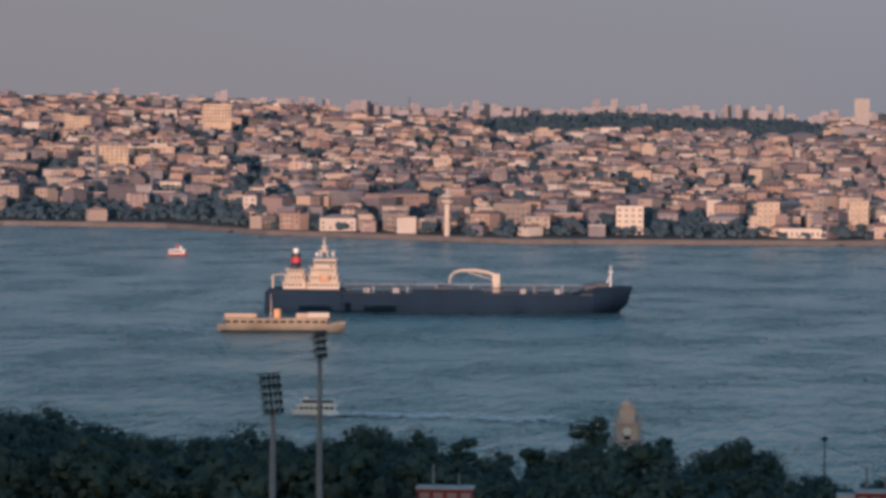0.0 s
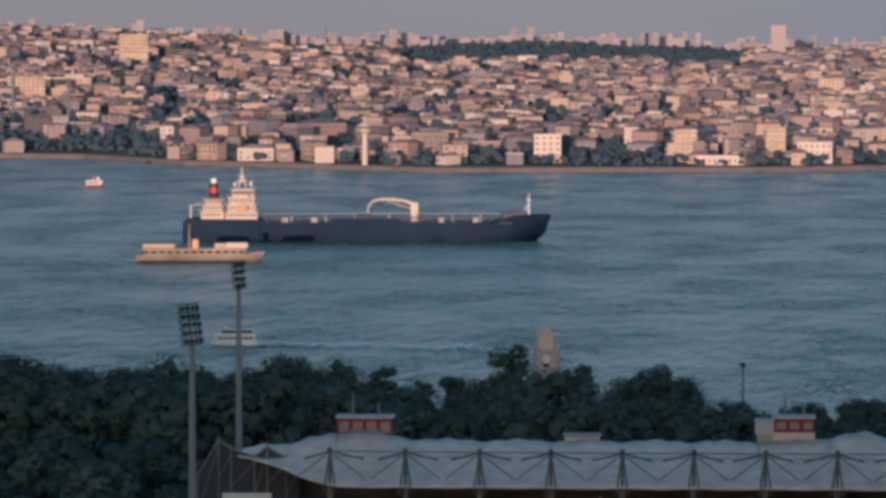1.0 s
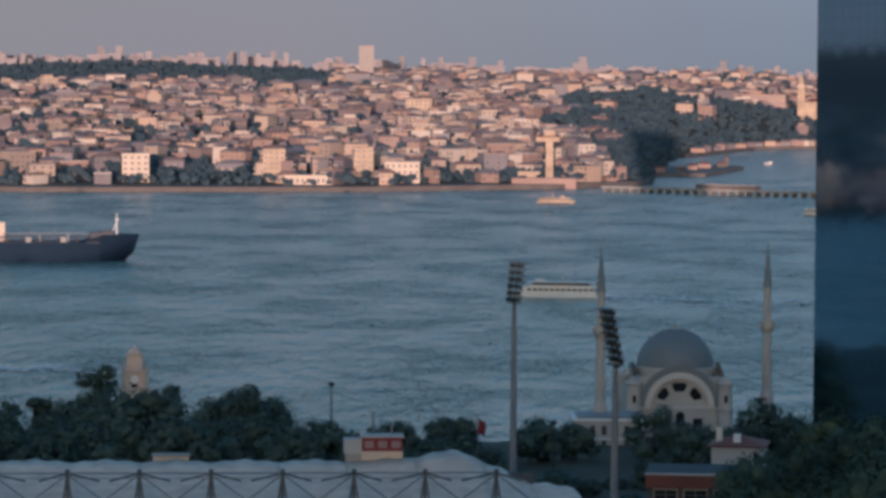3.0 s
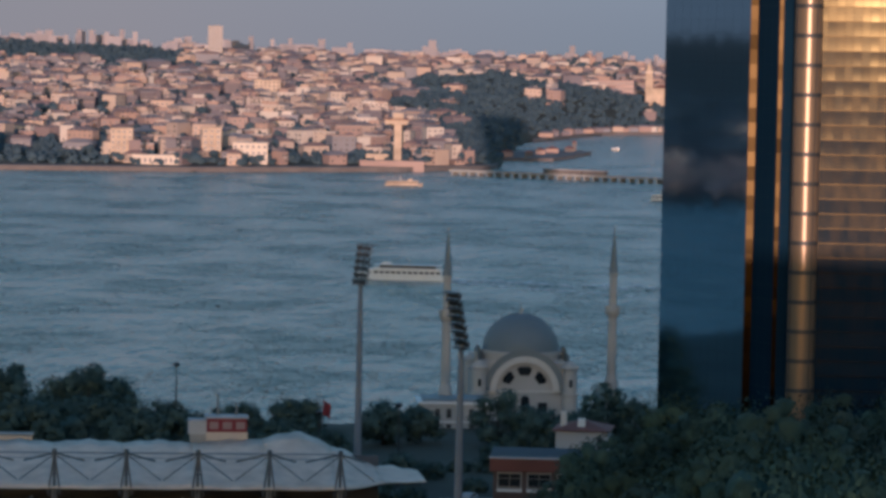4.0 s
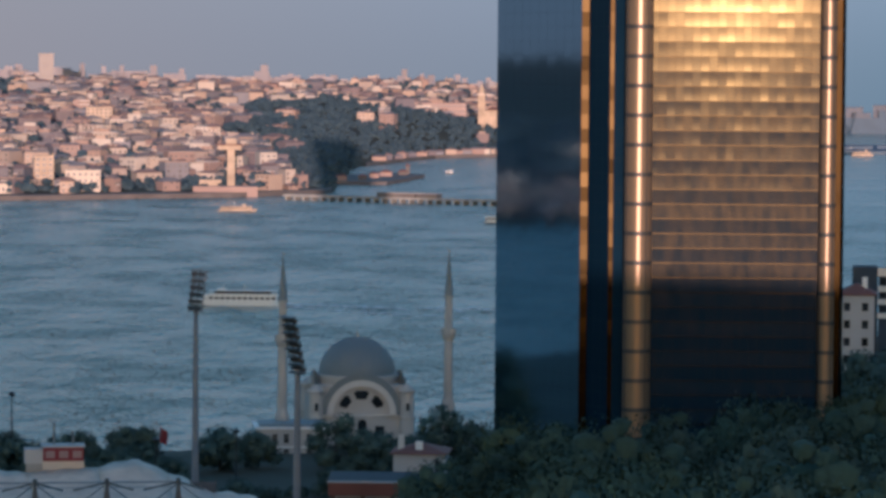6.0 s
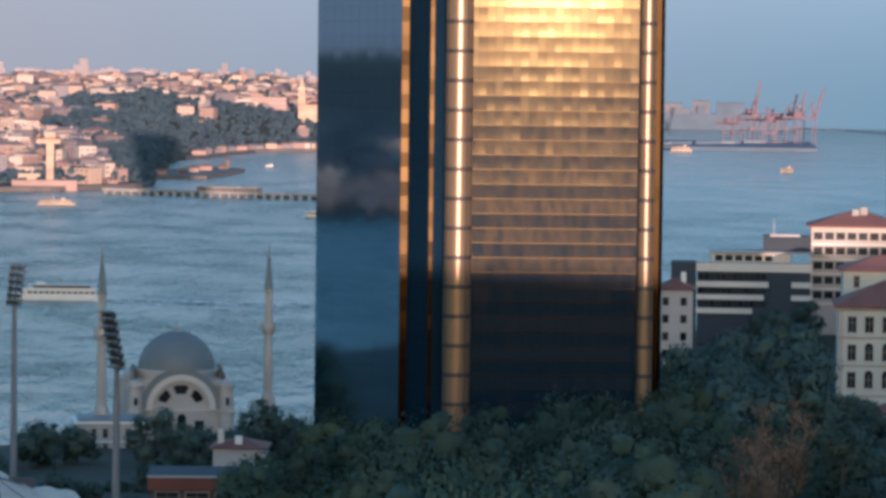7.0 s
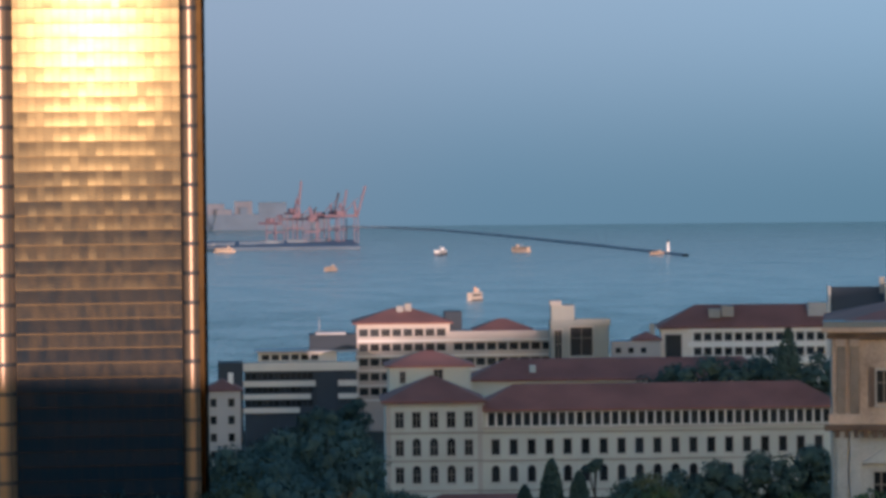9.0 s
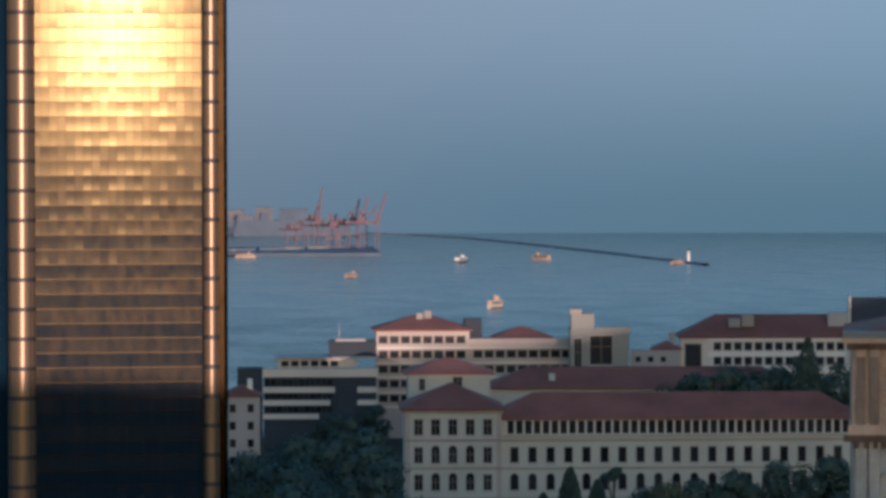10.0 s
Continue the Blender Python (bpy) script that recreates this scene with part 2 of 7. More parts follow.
M_FUNNEL_RED = material("red_funnel_paint", (0.55, 0.04, 0.05), 0.5)
M_ORANGE = material("orange_buff_paint", (0.75, 0.40, 0.20), 0.5)
M_BRONZE = material("bronze_mirror_glass", (0.004, 0.022, 0.042), 0.112, var=0.1, scale=0.4, random_tint=0.05)
M_BRONZE_B = material("bronze_spandrel_glass", (0.004, 0.021, 0.041), 0.106, var=0.1, scale=0.4, random_tint=0.05)
for m, level in ((M_BRONZE, 0.027), (M_BRONZE_B, 0.0245)):
    node = m.node_tree.nodes["Principled BSDF"]
    node.inputs["Specular IOR Level"].default_value = level
    node.inputs["Specular Tint"].default_value = (1.0, 0.79, 0.33, 1)
# dust on the panes scatters a faint broad golden gloss
for m, film in ((M_BRONZE, (0.0058, 0.0036, 0.0009)), (M_BRONZE_B, (0.0031, 0.0019, 0.0005))):
    n, l = m.node_tree.nodes, m.node_tree.links
    dust, both = n.new("ShaderNodeBsdfAnisotropic"), n.new("ShaderNodeAddShader")
    dust.inputs["Roughness"].default_value = 0.38
    # the film lies in upright streaks
    geo, mp, stain, span, tone = n.new("ShaderNodeNewGeometry"), n.new("ShaderNodeMapping"), n.new("ShaderNodeTexNoise"), n.new("ShaderNodeMapRange"), n.new("ShaderNodeVectorMath")
    mp.inputs["Scale"].default_value = (0.9, 0.9, 0.28)
    stain.inputs["Scale"].default_value, stain.inputs["Detail"].default_value = 1.0, 5
    span.inputs[1].default_value, span.inputs[2].default_value = 0.36, 0.64
    span.inputs[3].default_value, span.inputs[4].default_value = 0.5, 1.45
    tone.operation = "SCALE"
    tone.inputs[0].default_value = film
    l.new(geo.outputs["Position"], mp.inputs[0])
    l.new(mp.outputs[0], stain.inputs["Vector"])
    l.new(stain.outputs["Fac"], span.inputs[0])
    l.new(span.outputs[0], tone.inputs["Scale"])
    l.new(tone.outputs[0], dust.inputs["Color"])
    l.new(n["Principled BSDF"].outputs[0], both.inputs[0])
    l.new(dust.outputs[0], both.inputs[1])
    l.new(both.outputs[0], n["Material Output"].inputs["Surface"])
M_BLUE_GLASS = material("blue_mirror_glass", (0.32, 0.48, 0.62), 0.045, metal=1.0, var=0.05, scale=0.3)
M_PIER = material("bronze_pier_cladding", (0.235, 0.174, 0.122), 0.33, metal=0.5, var=0.06, scale=0.5, random_tint=0.04, spec=0.06)
M_FIN = material("gilded_fin_panel", (0.0105, 0.0070, 0.0030), 0.27, metal=1.0, var=0.2)
M_MULLION = material("bronze_mullion", (0.012, 0.011, 0.011), 0.5, spec=0.2)
M_REVEAL = material("dark_blue_reveal_panel", (0.007, 0.023, 0.045), 0.9, var=0.15, spec=0.02)
M_RECESS = material("dark_recess_glass", (0.005, 0.018, 0.036), 0.15, var=0.1, spec=0.08)
M_TRANSOM = material("bronze_transom", (0.017, 0.0125, 0.0062), 0.32, metal=1.0, var=0.35, scale=2)
M_EDGE = material("gilded_edge_panel", (0.014, 0.009, 0.0038), 0.27, metal=1.0, var=0.2)
# crane red, greyed and blued in the colour to stand for haze
M_CRANE = material("haze_tinted_red_crane_paint", (0.23, 0.16, 0.19), 0.8, var=0.1)


# ---- building helpers ----
def spot(bearing, distance, z=0.0):
    b = radians(bearing)
    return Vector((distance * math.sin(b), distance * math.cos(b), z))


def box(bm, x0, x1, y0, y1, z0, z1):
    v = [bm.verts.new((x, y, z)) for z in (z0, z1) for x, y in ((x0, y0), (x1, y0), (x1, y1), (x0, y1))]
    for q in ((3, 2, 1, 0), (4, 5, 6, 7), (0, 1, 5, 4), (1, 2, 6, 5), (2, 3, 7, 6), (3, 0, 4, 7)):
        bm.faces.new([v[i] for i in q])


def prism(bm, outline, z0, z1, top=1.0, shift=(0, 0)):
    """An upright prism over a counter-clockwise outline; the top may be scaled and shifted."""
    lo = [bm.verts.new((x, y, z0)) for x, y in outline]
    hi = [bm.verts.new((x * top + shift[0], y * top + shift[1], z1)) for x, y in outline]
    n = len(lo)
    bm.faces.new(lo[::-1])
    bm.faces.new(hi)
    for i in range(n):
        bm.faces.new((lo[i], lo[(i + 1) % n], hi[(i + 1) % n], hi[i]))


def hip(bm, x0, x1, y0, y1, z0, z1, eave=0.15):
    """A hipped roof with a short eave board below it."""
    w, d = x1 - x0, y1 - y0
    box(bm, x0, x1, y0, y1, z0 - eave, z0)
    i = min(w, d) / 2
    if w >= d:
        r = [(x0 + i, (y0 + y1) / 2), (x1 - i, (y0 + y1) / 2)]
    else:
        r = [((x0 + x1) / 2, y0 + i), ((x0 + x1) / 2, y1 - i)]
    c = [bm.verts.new((x, y, z0 + 0.004)) for x, y in ((x0, y0), (x1, y0), (x1, y1), (x0, y1))]
    a, b = (bm.verts.new((*p, z1)) for p in r)
    if w >= d:
        for f in ((c[0], c[1], b, a), (c[1], c[2], b), (c[2], c[3], a, b), (c[3], c[0], a)):
            bm.faces.new(f)
    else:
        for f in ((c[0], c[1], a), (c[1], c[2], b, a), (c[2], c[3], b), (c[3], c[0], a, b)):
            bm.faces.new(f)


def lathe(bm, profile, sides=24, cx=0.0, cy=0.0, caps=True):
    """A turned form from (radius, height) pairs."""
    rings = []
    for r, z in profile:
        rings.append([bm.verts.new((cx + max(r, 0.002) * math.cos(2 * math.pi * i / sides), cy + max(r, 0.002) * math.sin(2 * math.pi * i / sides), z)) for i in range(sides)])
    for a, b in zip(rings, rings[1:]):
        for i in range(sides):
            bm.faces.new((a[i], a[(i + 1) % sides], b[(i + 1) % sides], b[i]))
    if caps:
        bm.faces.new(rings[0][::-1])
        bm.faces.new(rings[-1])


def beam(bm, p, q, r=0.1, sides=6):
    """A round bar from p to q."""
    p, q = Vector(p), Vector(q)
    m = (q - p).to_track_quat("Z", "Y").to_matrix()
    ends = [[bm.verts.new(o + m @ Vector((r * math.cos(2 * math.pi * i / sides), r * math.sin(2 * math.pi * i / sides), 0))) for i in range(sides)] for o in (p, q)]
    for i in range(sides):
        bm.faces.new((ends[0][i], ends[0][(i + 1) % sides], ends[1][(i + 1) % sides], ends[1][i]))
    bm.faces.new(ends[0][::-1])
    bm.faces.new(ends[1])


def finish(bm, name, mat, smooth=False):
    me = bpy.data.meshes.new(name)
    bm.normal_update()
    bm.to_mesh(me)
    bm.free()
    me.materials.append(mat)
    if smooth:
        for p in me.polygons:
            p.use_smooth = True
    return me


def put(name, me, parent=None, at=(0, 0, 0), rz=0.0, label="", kind=""):
    ob = new(name, me)
    ob.parent = parent
    ob.matrix_basis = pose(*at, 0, 0, rz)
    return tagged(ob, label, kind=kind)


def part(name, bm, mat, parent, label="", smooth=False, at=(0, 0, 0), rz=0.0):
    return put(name, finish(bm, name, mat, smooth), parent, at, rz, label)


def boxed(name, mat, parent, x0, x1, y0, y1, z0, z1, label="", bevel=0.0):
    bm = bmesh.new()
    box(bm, x0, x1, y0, y1, z0, z1)
    if bevel:
        bmesh.ops.bevel(bm, geom=bm.edges[:], offset=bevel, segments=2, affect="EDGES")
    return part(name, bm, mat, parent, label)


def thing(name, at, rz, label, category, group=""):
    ob = new(name)
    ob.empty_display_size = 1.0
    ob.matrix_basis = pose(*at, 0, 0, rz)
    return tagged(ob, label, category, group)


def unit(v):
    return v / np.linalg.norm(v, axis=1)[:, None]


def array_mesh(name, verts, faces, mat):
    me = bpy.data.meshes.new(name)
    me.from_pydata(verts, [], faces)
    me.materials.append(mat)
    return me


WINDOWS = {}


def window_meshes(w, h, arch):
    """Shared meshes for a window of one size: its surround, and the pane behind it."""
    key = (round(w, 2), round(h, 2), arch)
    if key not in WINDOWS:
        bm = bmesh.new()
        s = 0.16
        box(bm, -w / 2 - s, -w / 2, -0.12, 0.1, -0.15, h)
        box(bm, w / 2, w / 2 + s, -0.12, 0.1, -0.15, h)
        box(bm, -w / 2 - s - 0.1, w / 2 + s + 0.1, -0.2, 0.1, -0.33, -0.152)
        if arch:
            n = 8
            for i in range(n):
                a0, a1 = math.pi * i / n, math.pi * (i + 1) / n
                q = [(math.cos(t) * r, h + math.sin(t) * r) for t, r in ((a0, w / 2), (a0, w / 2 + s), (a1, w / 2 + s), (a1, w / 2))]
                f = [bm.verts.new((x, -0.12, z)) for x, z in q]
                g = [bm.verts.new((x, 0.1, z)) for x, z in q]
                bm.faces.new(f[::-1])
                for j in range(4):
                    bm.faces.new((f[j], f[(j + 1) % 4], g[(j + 1) % 4], g[j]))
        else:
            box(bm, -w / 2 - s - 0.06, w / 2 + s + 0.06, -0.16, 0.1, h + 0.002, h + 0.24)
        sur = finish(bm, "window", M_STONE)
        bm = bmesh.new()
        pts = [(-w / 2, 0), (w / 2, 0), (w / 2, h)] + ([(math.cos(math.pi * i / 8) * w / 2, h + math.sin(math.pi * i / 8) * w / 2) for i in range(1, 8)] if arch else []) + [(-w / 2, h)]
        bm.faces.new([bm.verts.new((x, -0.02 if arch else 0.22, z)) for x, z in pts])
        pane = finish(bm, "pane", M_GLASS)
        bm = bmesh.new()
        y = -0.06 if arch else 0.16
        box(bm, -0.05, 0.05, y, y + 0.05, 0, h)
        for z in (0.03, h * 0.62):
            box(bm, -w / 2, w / 2, y - 0.002, y + 0.045, z, z + 0.08)
        WINDOWS[key] = sur, pane, finish(bm, "window_frame", M_FRAME)
    return WINDOWS[key]


def facade(owner, name, mat, x0, x1, y, z0, z1, openings, th=0.4, arch=False, rz=0.0, frames=True):
    """A wall in the plane y that faces -y, with real openings (centre x, sill z, width, height[, arched]) and a window in each."""
    holes = [(c - w / 2, c + w / 2, z, z + h) for c, z, w, h, *r in openings if not (r and r[0])]
    xs = sorted({x0, x1, *(v for o in holes for v in o[:2])})
    zs = sorted({z0, z1, *(v for o in holes for v in o[2:])})
    bm = bmesh.new()
    for za, zb in zip(zs, zs[1:]):
        run = None
        for xa, xb in zip(xs, xs[1:]):
            cx, cz = (xa + xb) / 2, (za + zb) / 2
            if any(o[0] < cx < o[1] and o[2] < cz < o[3] for o in holes):
                if run is not None:
                    box(bm, run, xa, y, y + th, za, zb)
                run = None
            elif run is None:
                run = xa
        if run is not None:
            box(bm, run, x1, y, y + th, za, zb)
    bmesh.ops.remove_doubles(bm, verts=bm.verts[:], dist=0.001)
    wall = part(name, bm, mat, owner)
    for c, z, w, h, *r in openings:
        sur, pane, fr = window_meshes(w, h, bool(r and r[0]))
        win = put("window", sur, owner, (c, y, z))
        put("pane", pane, win)
        if frames:
            put("window_frame", fr, win)
    return wall


# ---- ground: one sheet, the near hill with an added ridge behind the viewer, the sea bed and the far shore ----
def smooth(t):
    t = np.clip(t, 0, 1)
    return t * t * (3 - 2 * t)


def ripple(x, y, size, seed=0.0):
    x, y = x / size, y / size
    return (np.sin(x * 1.7 + seed) * np.cos(y * 1.3 - seed) + 0.6 * np.sin(x * 3.1 - y * 2.3 + 2 * seed) + 0.35 * np.cos(x * 5.9 + y * 6.7 - seed)) / 1.95


SHORE_B = [-80, -60, -44, -30, -22, -18, -15.5, -14, -10, -5, -1.8, -0.3, 0.1, 1.3, 2.3, 5.0, 7.0, 7.6, 9.9, 10.15]
SHORE_D = [1350, 1500, 1770, 2200, 2450, 2531, 2487, 2368, 2238, 2258, 2325, 2395, 3000, 3316, 3364, 3900, 6200, 6200, 6200, 6200]
RISE_B = [-80, -44, -30, -18, -13.7, -10.4, -9.3, -6.2, -5.0, -3.5, 1.5, 3.0, 6.0, 8.0, 10.0]
RISE_Z = [95, 90, 86, 82, 72, 64, 66, 64, 58, 57, 50, 42, 5, 4, 3]


def far_height(x, y):
    b, d = np.degrees(np.arctan2(x, y)), np.hypot(x, y)
    s = d - np.interp(b, SHORE_B, SHORE_D)
    top = np.interp(b, RISE_B, RISE_Z)
    span = np.maximum(4250 - np.interp(b, SHORE_B, SHORE_D), 700)
    z = 2.6 + (top - 2.6) * np.clip((s - 25) / span, 0, 1) ** 0.92
    z = z + 5.0 * ripple(x, y, 170, 1.0) * smooth((s - 60) / 250) * np.clip(top / 60, 0.2, 1)
    z = z + 17 * np.exp(-((b - 0.7) / 1.5) ** 2 - ((d - 3580) / 150) ** 2) * smooth((s - 30) / 120)
    z = np.where(s > 0, np.maximum(z, 2.4), -9.0)
    return np.where((b > 10.3) | (y < 200), -9.0, z)


def near_height(x, y):
    # the crest near y = -300 is unseen, added to block the low sun
    left = np.interp(y, [-900, -500, -300, -220, -80, 0, 100, 250, 400, 500, 700, 840], [45, 53, 60.0, 57, 52, 48, 43, 35, 22, 7, 4, 3])
    right = np.interp(y, [-900, -500, -300, -220, -80, 0, 100, 250, 330, 430, 600, 680, 800, 880, 930], [60, 74, 84.7, 80, 72, 67, 62, 50, 48.3, 37, 24.2, 24.3, 27.6, 20, 3])
    w = smooth((x - 0.05 * y - 25 + 52 * smooth((-120 - y) / 100)) / 55)
    z = left * (1 - w) + right * w
    # crest height varied along x to set where its shade line falls
    z = z + np.interp(x, [-205, -155, -100, -86, -60, 88, 100, 128, 148, 170, 206, 232, 330, 420, 700], [0, 19, 19, 5, 5, 0, 10, 10, -5.5, 0, 3.5, 11.5, 11.5, -22, -22]) * smooth((-180 - y) / 120)
    z = z + 0.8 * ripple(x, y, 60, 3.0) * smooth((-150 - y) / 80) + 0.6 * ripple(x, y, 35, 2.0) * smooth((y - 40) / 60) * smooth((430 - y) / 60)
    edge = np.interp(x, [-2500, -250, -60, -30, -26, -22, -20, 30, 60, 110, 400, 2500], [690, 772, 776, 782, 802, 820, 828, 830, 850, 920, 960, 900])
    return np.where(y < edge, z, -9.0)


def ground_height(x, y):
    x, y = np.asarray(x, float), np.asarray(y, float)
    return np.maximum(near_height(x, y), far_height(x, y))


def gz(x, y):
    return float(ground_height(x, y))


def axis(*runs):
    return np.unique(np.concatenate([np.arange(a, b + 0.01, s) for a, b, s in runs]))


gx = axis((-4800, -1400, 100), (-1400, -300, 25), (-300, 300, 8), (300, 900, 25), (900, 4800, 150))
gy = axis((-1500, -400, 60), (-400, 950, 8), (950, 2150, 60), (2150, 3500, 20), (3500, 4800, 50))
X, Y = np.meshgrid(gx, gy)
Z = ground_height(X, Y)
nx, ny = len(gx), len(gy)
i = (np.arange(ny - 1)[:, None] * nx + np.arange(nx - 1)[None]).ravel()
me = array_mesh("ground", np.stack([X, Y, Z], -1).reshape(-1, 3).tolist(), np.stack([i, i + 1, i + nx + 1, i + nx], -1).tolist(), M_GROUND)
for p in me.polygons:
    p.use_smooth = True
tagged(new("ground", me), "dark earth and grass slope down to the shore, the far shore, and an added shading ridge behind the viewer", "ground", kind="structure")

bm = bmesh.new()
bm.faces.new([bm.verts.new(v) for v in ((-4900, 400, 0), (4900, 400, 0), (4900, 4900, 0), (-4900, 4900, 0))])
tagged(new("water", finish(bm, "water", M_WATER)), "blue-grey strait with wind ripples and current streaks", "water", kind="structure")

bm = bmesh.new()
lo, hi = [], []
for k in range(61):
    p = spot(-75 + k * 2.2, 4890)
    lo.append(bm.verts.new((p.x, p.y, -1)))
    hi.append(bm.verts.new((p.x, p.y, 530)))
for k in range(60):
    bm.faces.new((lo[k], hi[k], hi[k + 1], lo[k + 1]))
tagged(new("backdrop", finish(bm, "backdrop", backdrop_material(), True)), "hazy mauve and blue evening sky behind the far shore", "sky", kind="structure")


# ---- the far town ----
def boxes_mesh(name, c, size, ang, mat):
    """Upright boxes from centres on their base (n,3), sizes (n,3) and turns (n)."""
    n = len(c)
    k = np.array([[-1, -1, 0], [1, -1, 0], [1, 1, 0], [-1, 1, 0], [-1, -1, 1], [1, -1, 1], [1, 1, 1], [-1, 1, 1]], float)
    k[:, :2] /= 2
    p = k[None] * size[:, None]
    ca, sa = np.cos(ang)[:, None], np.sin(ang)[:, None]
    v = np.stack([p[..., 0] * ca - p[..., 1] * sa, p[..., 0] * sa + p[..., 1] * ca, p[..., 2]], -1) + c[:, None]
    q = np.array([[4, 5, 6, 7], [0, 1, 5, 4], [1, 2, 6, 5], [2, 3, 7, 6], [3, 0, 4, 7]])
    f = (q[None] + 8 * np.arange(n)[:, None, None]).reshape(-1, 4)
    return array_mesh(name, v.reshape(-1, 3).tolist(), f.tolist(), mat)


def roofs_mesh(name, c, size, ang, mat):
    """Low hipped roofs with an overhang on the same boxes; size z is the rise."""
    n = len(c)
    k = np.array([[-.5, -.5, 0], [.5, -.5, 0], [.5, .5, 0], [-.5, .5, 0], [-.22, 0, 1], [.22, 0, 1]], float)
    p = k[None] * size[:, None]
    ca, sa = np.cos(ang)[:, None], np.sin(ang)[:, None]
    v = np.stack([p[..., 0] * ca - p[..., 1] * sa, p[..., 0] * sa + p[..., 1] * ca, p[..., 2]], -1) + c[:, None]
    f = []
    for i in range(n):
        o = 6 * i
        f += [(o, o + 1, o + 5, o + 4), (o + 1, o + 2, o + 5), (o + 2, o + 3, o + 4, o + 5), (o + 3, o, o + 4), (o + 3, o + 2, o + 1, o)]
    return array_mesh(name, v.reshape(-1, 3).tolist(), f, mat)


def clumps_mesh(name, c, r, mat, rng, blobs=5):
    """Tree crowns far off: several uneven leafy lumps each, as one mesh of loose facets."""
    t = (1 + 5 ** 0.5) / 2
    ico = np.array([(-1, t, 0), (1, t, 0), (-1, -t, 0), (1, -t, 0), (0, -1, t), (0, 1, t), (0, -1, -t), (0, 1, -t), (t, 0, -1), (t, 0, 1), (-t, 0, -1), (-t, 0, 1)]) / 1.9
    fi = np.array([(0, 11, 5), (0, 5, 1), (0, 1, 7), (0, 7, 10), (0, 10, 11), (1, 5, 9), (5, 11, 4), (11, 10, 2), (10, 7, 6), (7, 1, 8), (3, 9, 4), (3, 4, 2), (3, 2, 6), (3, 6, 8), (3, 8, 9), (4, 9, 5), (2, 4, 11), (6, 2, 10), (8, 6, 7), (9, 8, 1)])
    n = len(c) * blobs
    cc, rr = np.repeat(c, blobs, 0), np.repeat(r, blobs)
    off = rng.normal(0, 0.44, (n, 3)) * rr[:, None] * (1, 1, 0.75)
    br = rr * rng.uniform(0.38, 0.75, n)
    v = ico[None] * rng.uniform(0.75, 1.2, (n, 12, 1)) * br[:, None, None] * (1, 1, 0.85) + (cc + off)[:, None]
    f = (fi[None] + 12 * np.arange(n)[:, None, None]).reshape(-1, 3)
    me = array_mesh(name, v.reshape(-1, 3).tolist(), f.tolist(), mat)
    me.polygons.foreach_set("use_smooth", np.ones(len(f), bool))
    k = unit((v - cc[:, None] + (0, 0, 1e-3)).reshape(-1, 3)) + 0.5 * unit((v - (cc + off)[:, None]).reshape(-1, 3))
    # normals all lean sunward and up, so distant crowns shade almost flat
    me.normals_split_custom_set_from_vertices(unit(0.45 * k + (0, -0.5, 0.65)).tolist())
    return me


rng = np.random.default_rng(7)


def wooded(b, d):
    """Where the far shore carries trees in place of houses, 0 to 1."""
    x, y = d * np.sin(np.radians(b)), d * np.cos(np.radians(b))
    s = d - np.interp(b, SHORE_B, SHORE_D)
    w = 0.42 + 0.0 * b
    n = ripple(x, y, 55, 5.0)
    w = np.where(n > 0.32, 0.8, w)
    w = np.where((b > -10.6) & (b < -5.2) & (d > 3640 + 70 * ripple(x, y, 120, 4.0)), 1.0, w)       # cemetery woods on the crest
    w = np.where((b < -10.6) & (b > -13.2) & (d > 3960), 0.95, w)
    w = np.where((np.abs(b + 14.9 - (3500 - d) / 900) < 0.22 + 0.2 * n) & (d > 2580) & (d < 3560), 0.85, w)  # a wooded gully
    w = np.where((b > np.maximum(-0.6 - (d - 2420) / 420, -2.3)) & (d > 2410) & (d < 3080) & (b < 3.6), 0.93, w)  # wooded cape
    w = np.where((b > -1.7 + 0.4 * n) & (d >= 3060) & (d < 3650) & (b < 3.6), 0.985, w)
    w = np.where((b > -18.5) & (b < -14.3) & (s > 40) & (s < 150), 0.9, w)
    w = np.where((b > -13.0) & (b < -11.4) & (s > 60) & (s < 130), 0.7, w)
    w = np.where((b > -10.6) & (b < -8.9) & (s > 30) & (s < 110), 0.85, w)
    w = np.where((b > -7.7) & (b < -7.0) & (s > 50) & (s < 110), 0.85, w)
    w = np.where((b > -3.6) & (b < -2.2) & (s > 35) & (s < 80), 0.8, w)
    w = np.where((s < 60) & (b > -18.5) & (b < -0.5), np.maximum(w, 0.36), w)
    w = np.where((s < 85) & (ripple(x, y, 38, 9.0) > 0.3) & (b > -18.5) & (b < -0.5), 0.85, w)
    w = np.where((b < -18.8), 0.05, w)
    w = np.where((b < -19) & (s > 230 + 60 * n), 0.985, w)
    w = np.where((b > 4), 0.4, w)
    return w


cells = []
for d in np.arange(2000 - 400, 4300, 19.5):
    for b in np.arange(-62, 10.0, math.degrees(17.5 / d)):
        cells.append((b, d))
cells = np.array(cells)
cells[:, 0] += rng.uniform(-1, 1, len(cells)) * np.degrees(5.5 / cells[:, 1])
cells[:, 1] += rng.uniform(-7, 7, len(cells))
b, d = cells.T
x, y = d * np.sin(np.radians(b)), d * np.cos(np.radians(b))
s = d - np.interp(b, SHORE_B, SHORE_D)
ok = (s > 26) & (b < 3.6) & ~((b > 4.0) & (b < 7.2)) & ~((b < -20) & (s > 900))
b, d, x, y, s = (v[ok] for v in (b, d, x, y, s))
tree = rng.random(len(b)) < wooded(b, d)
special = np.zeros(len(b), bool)
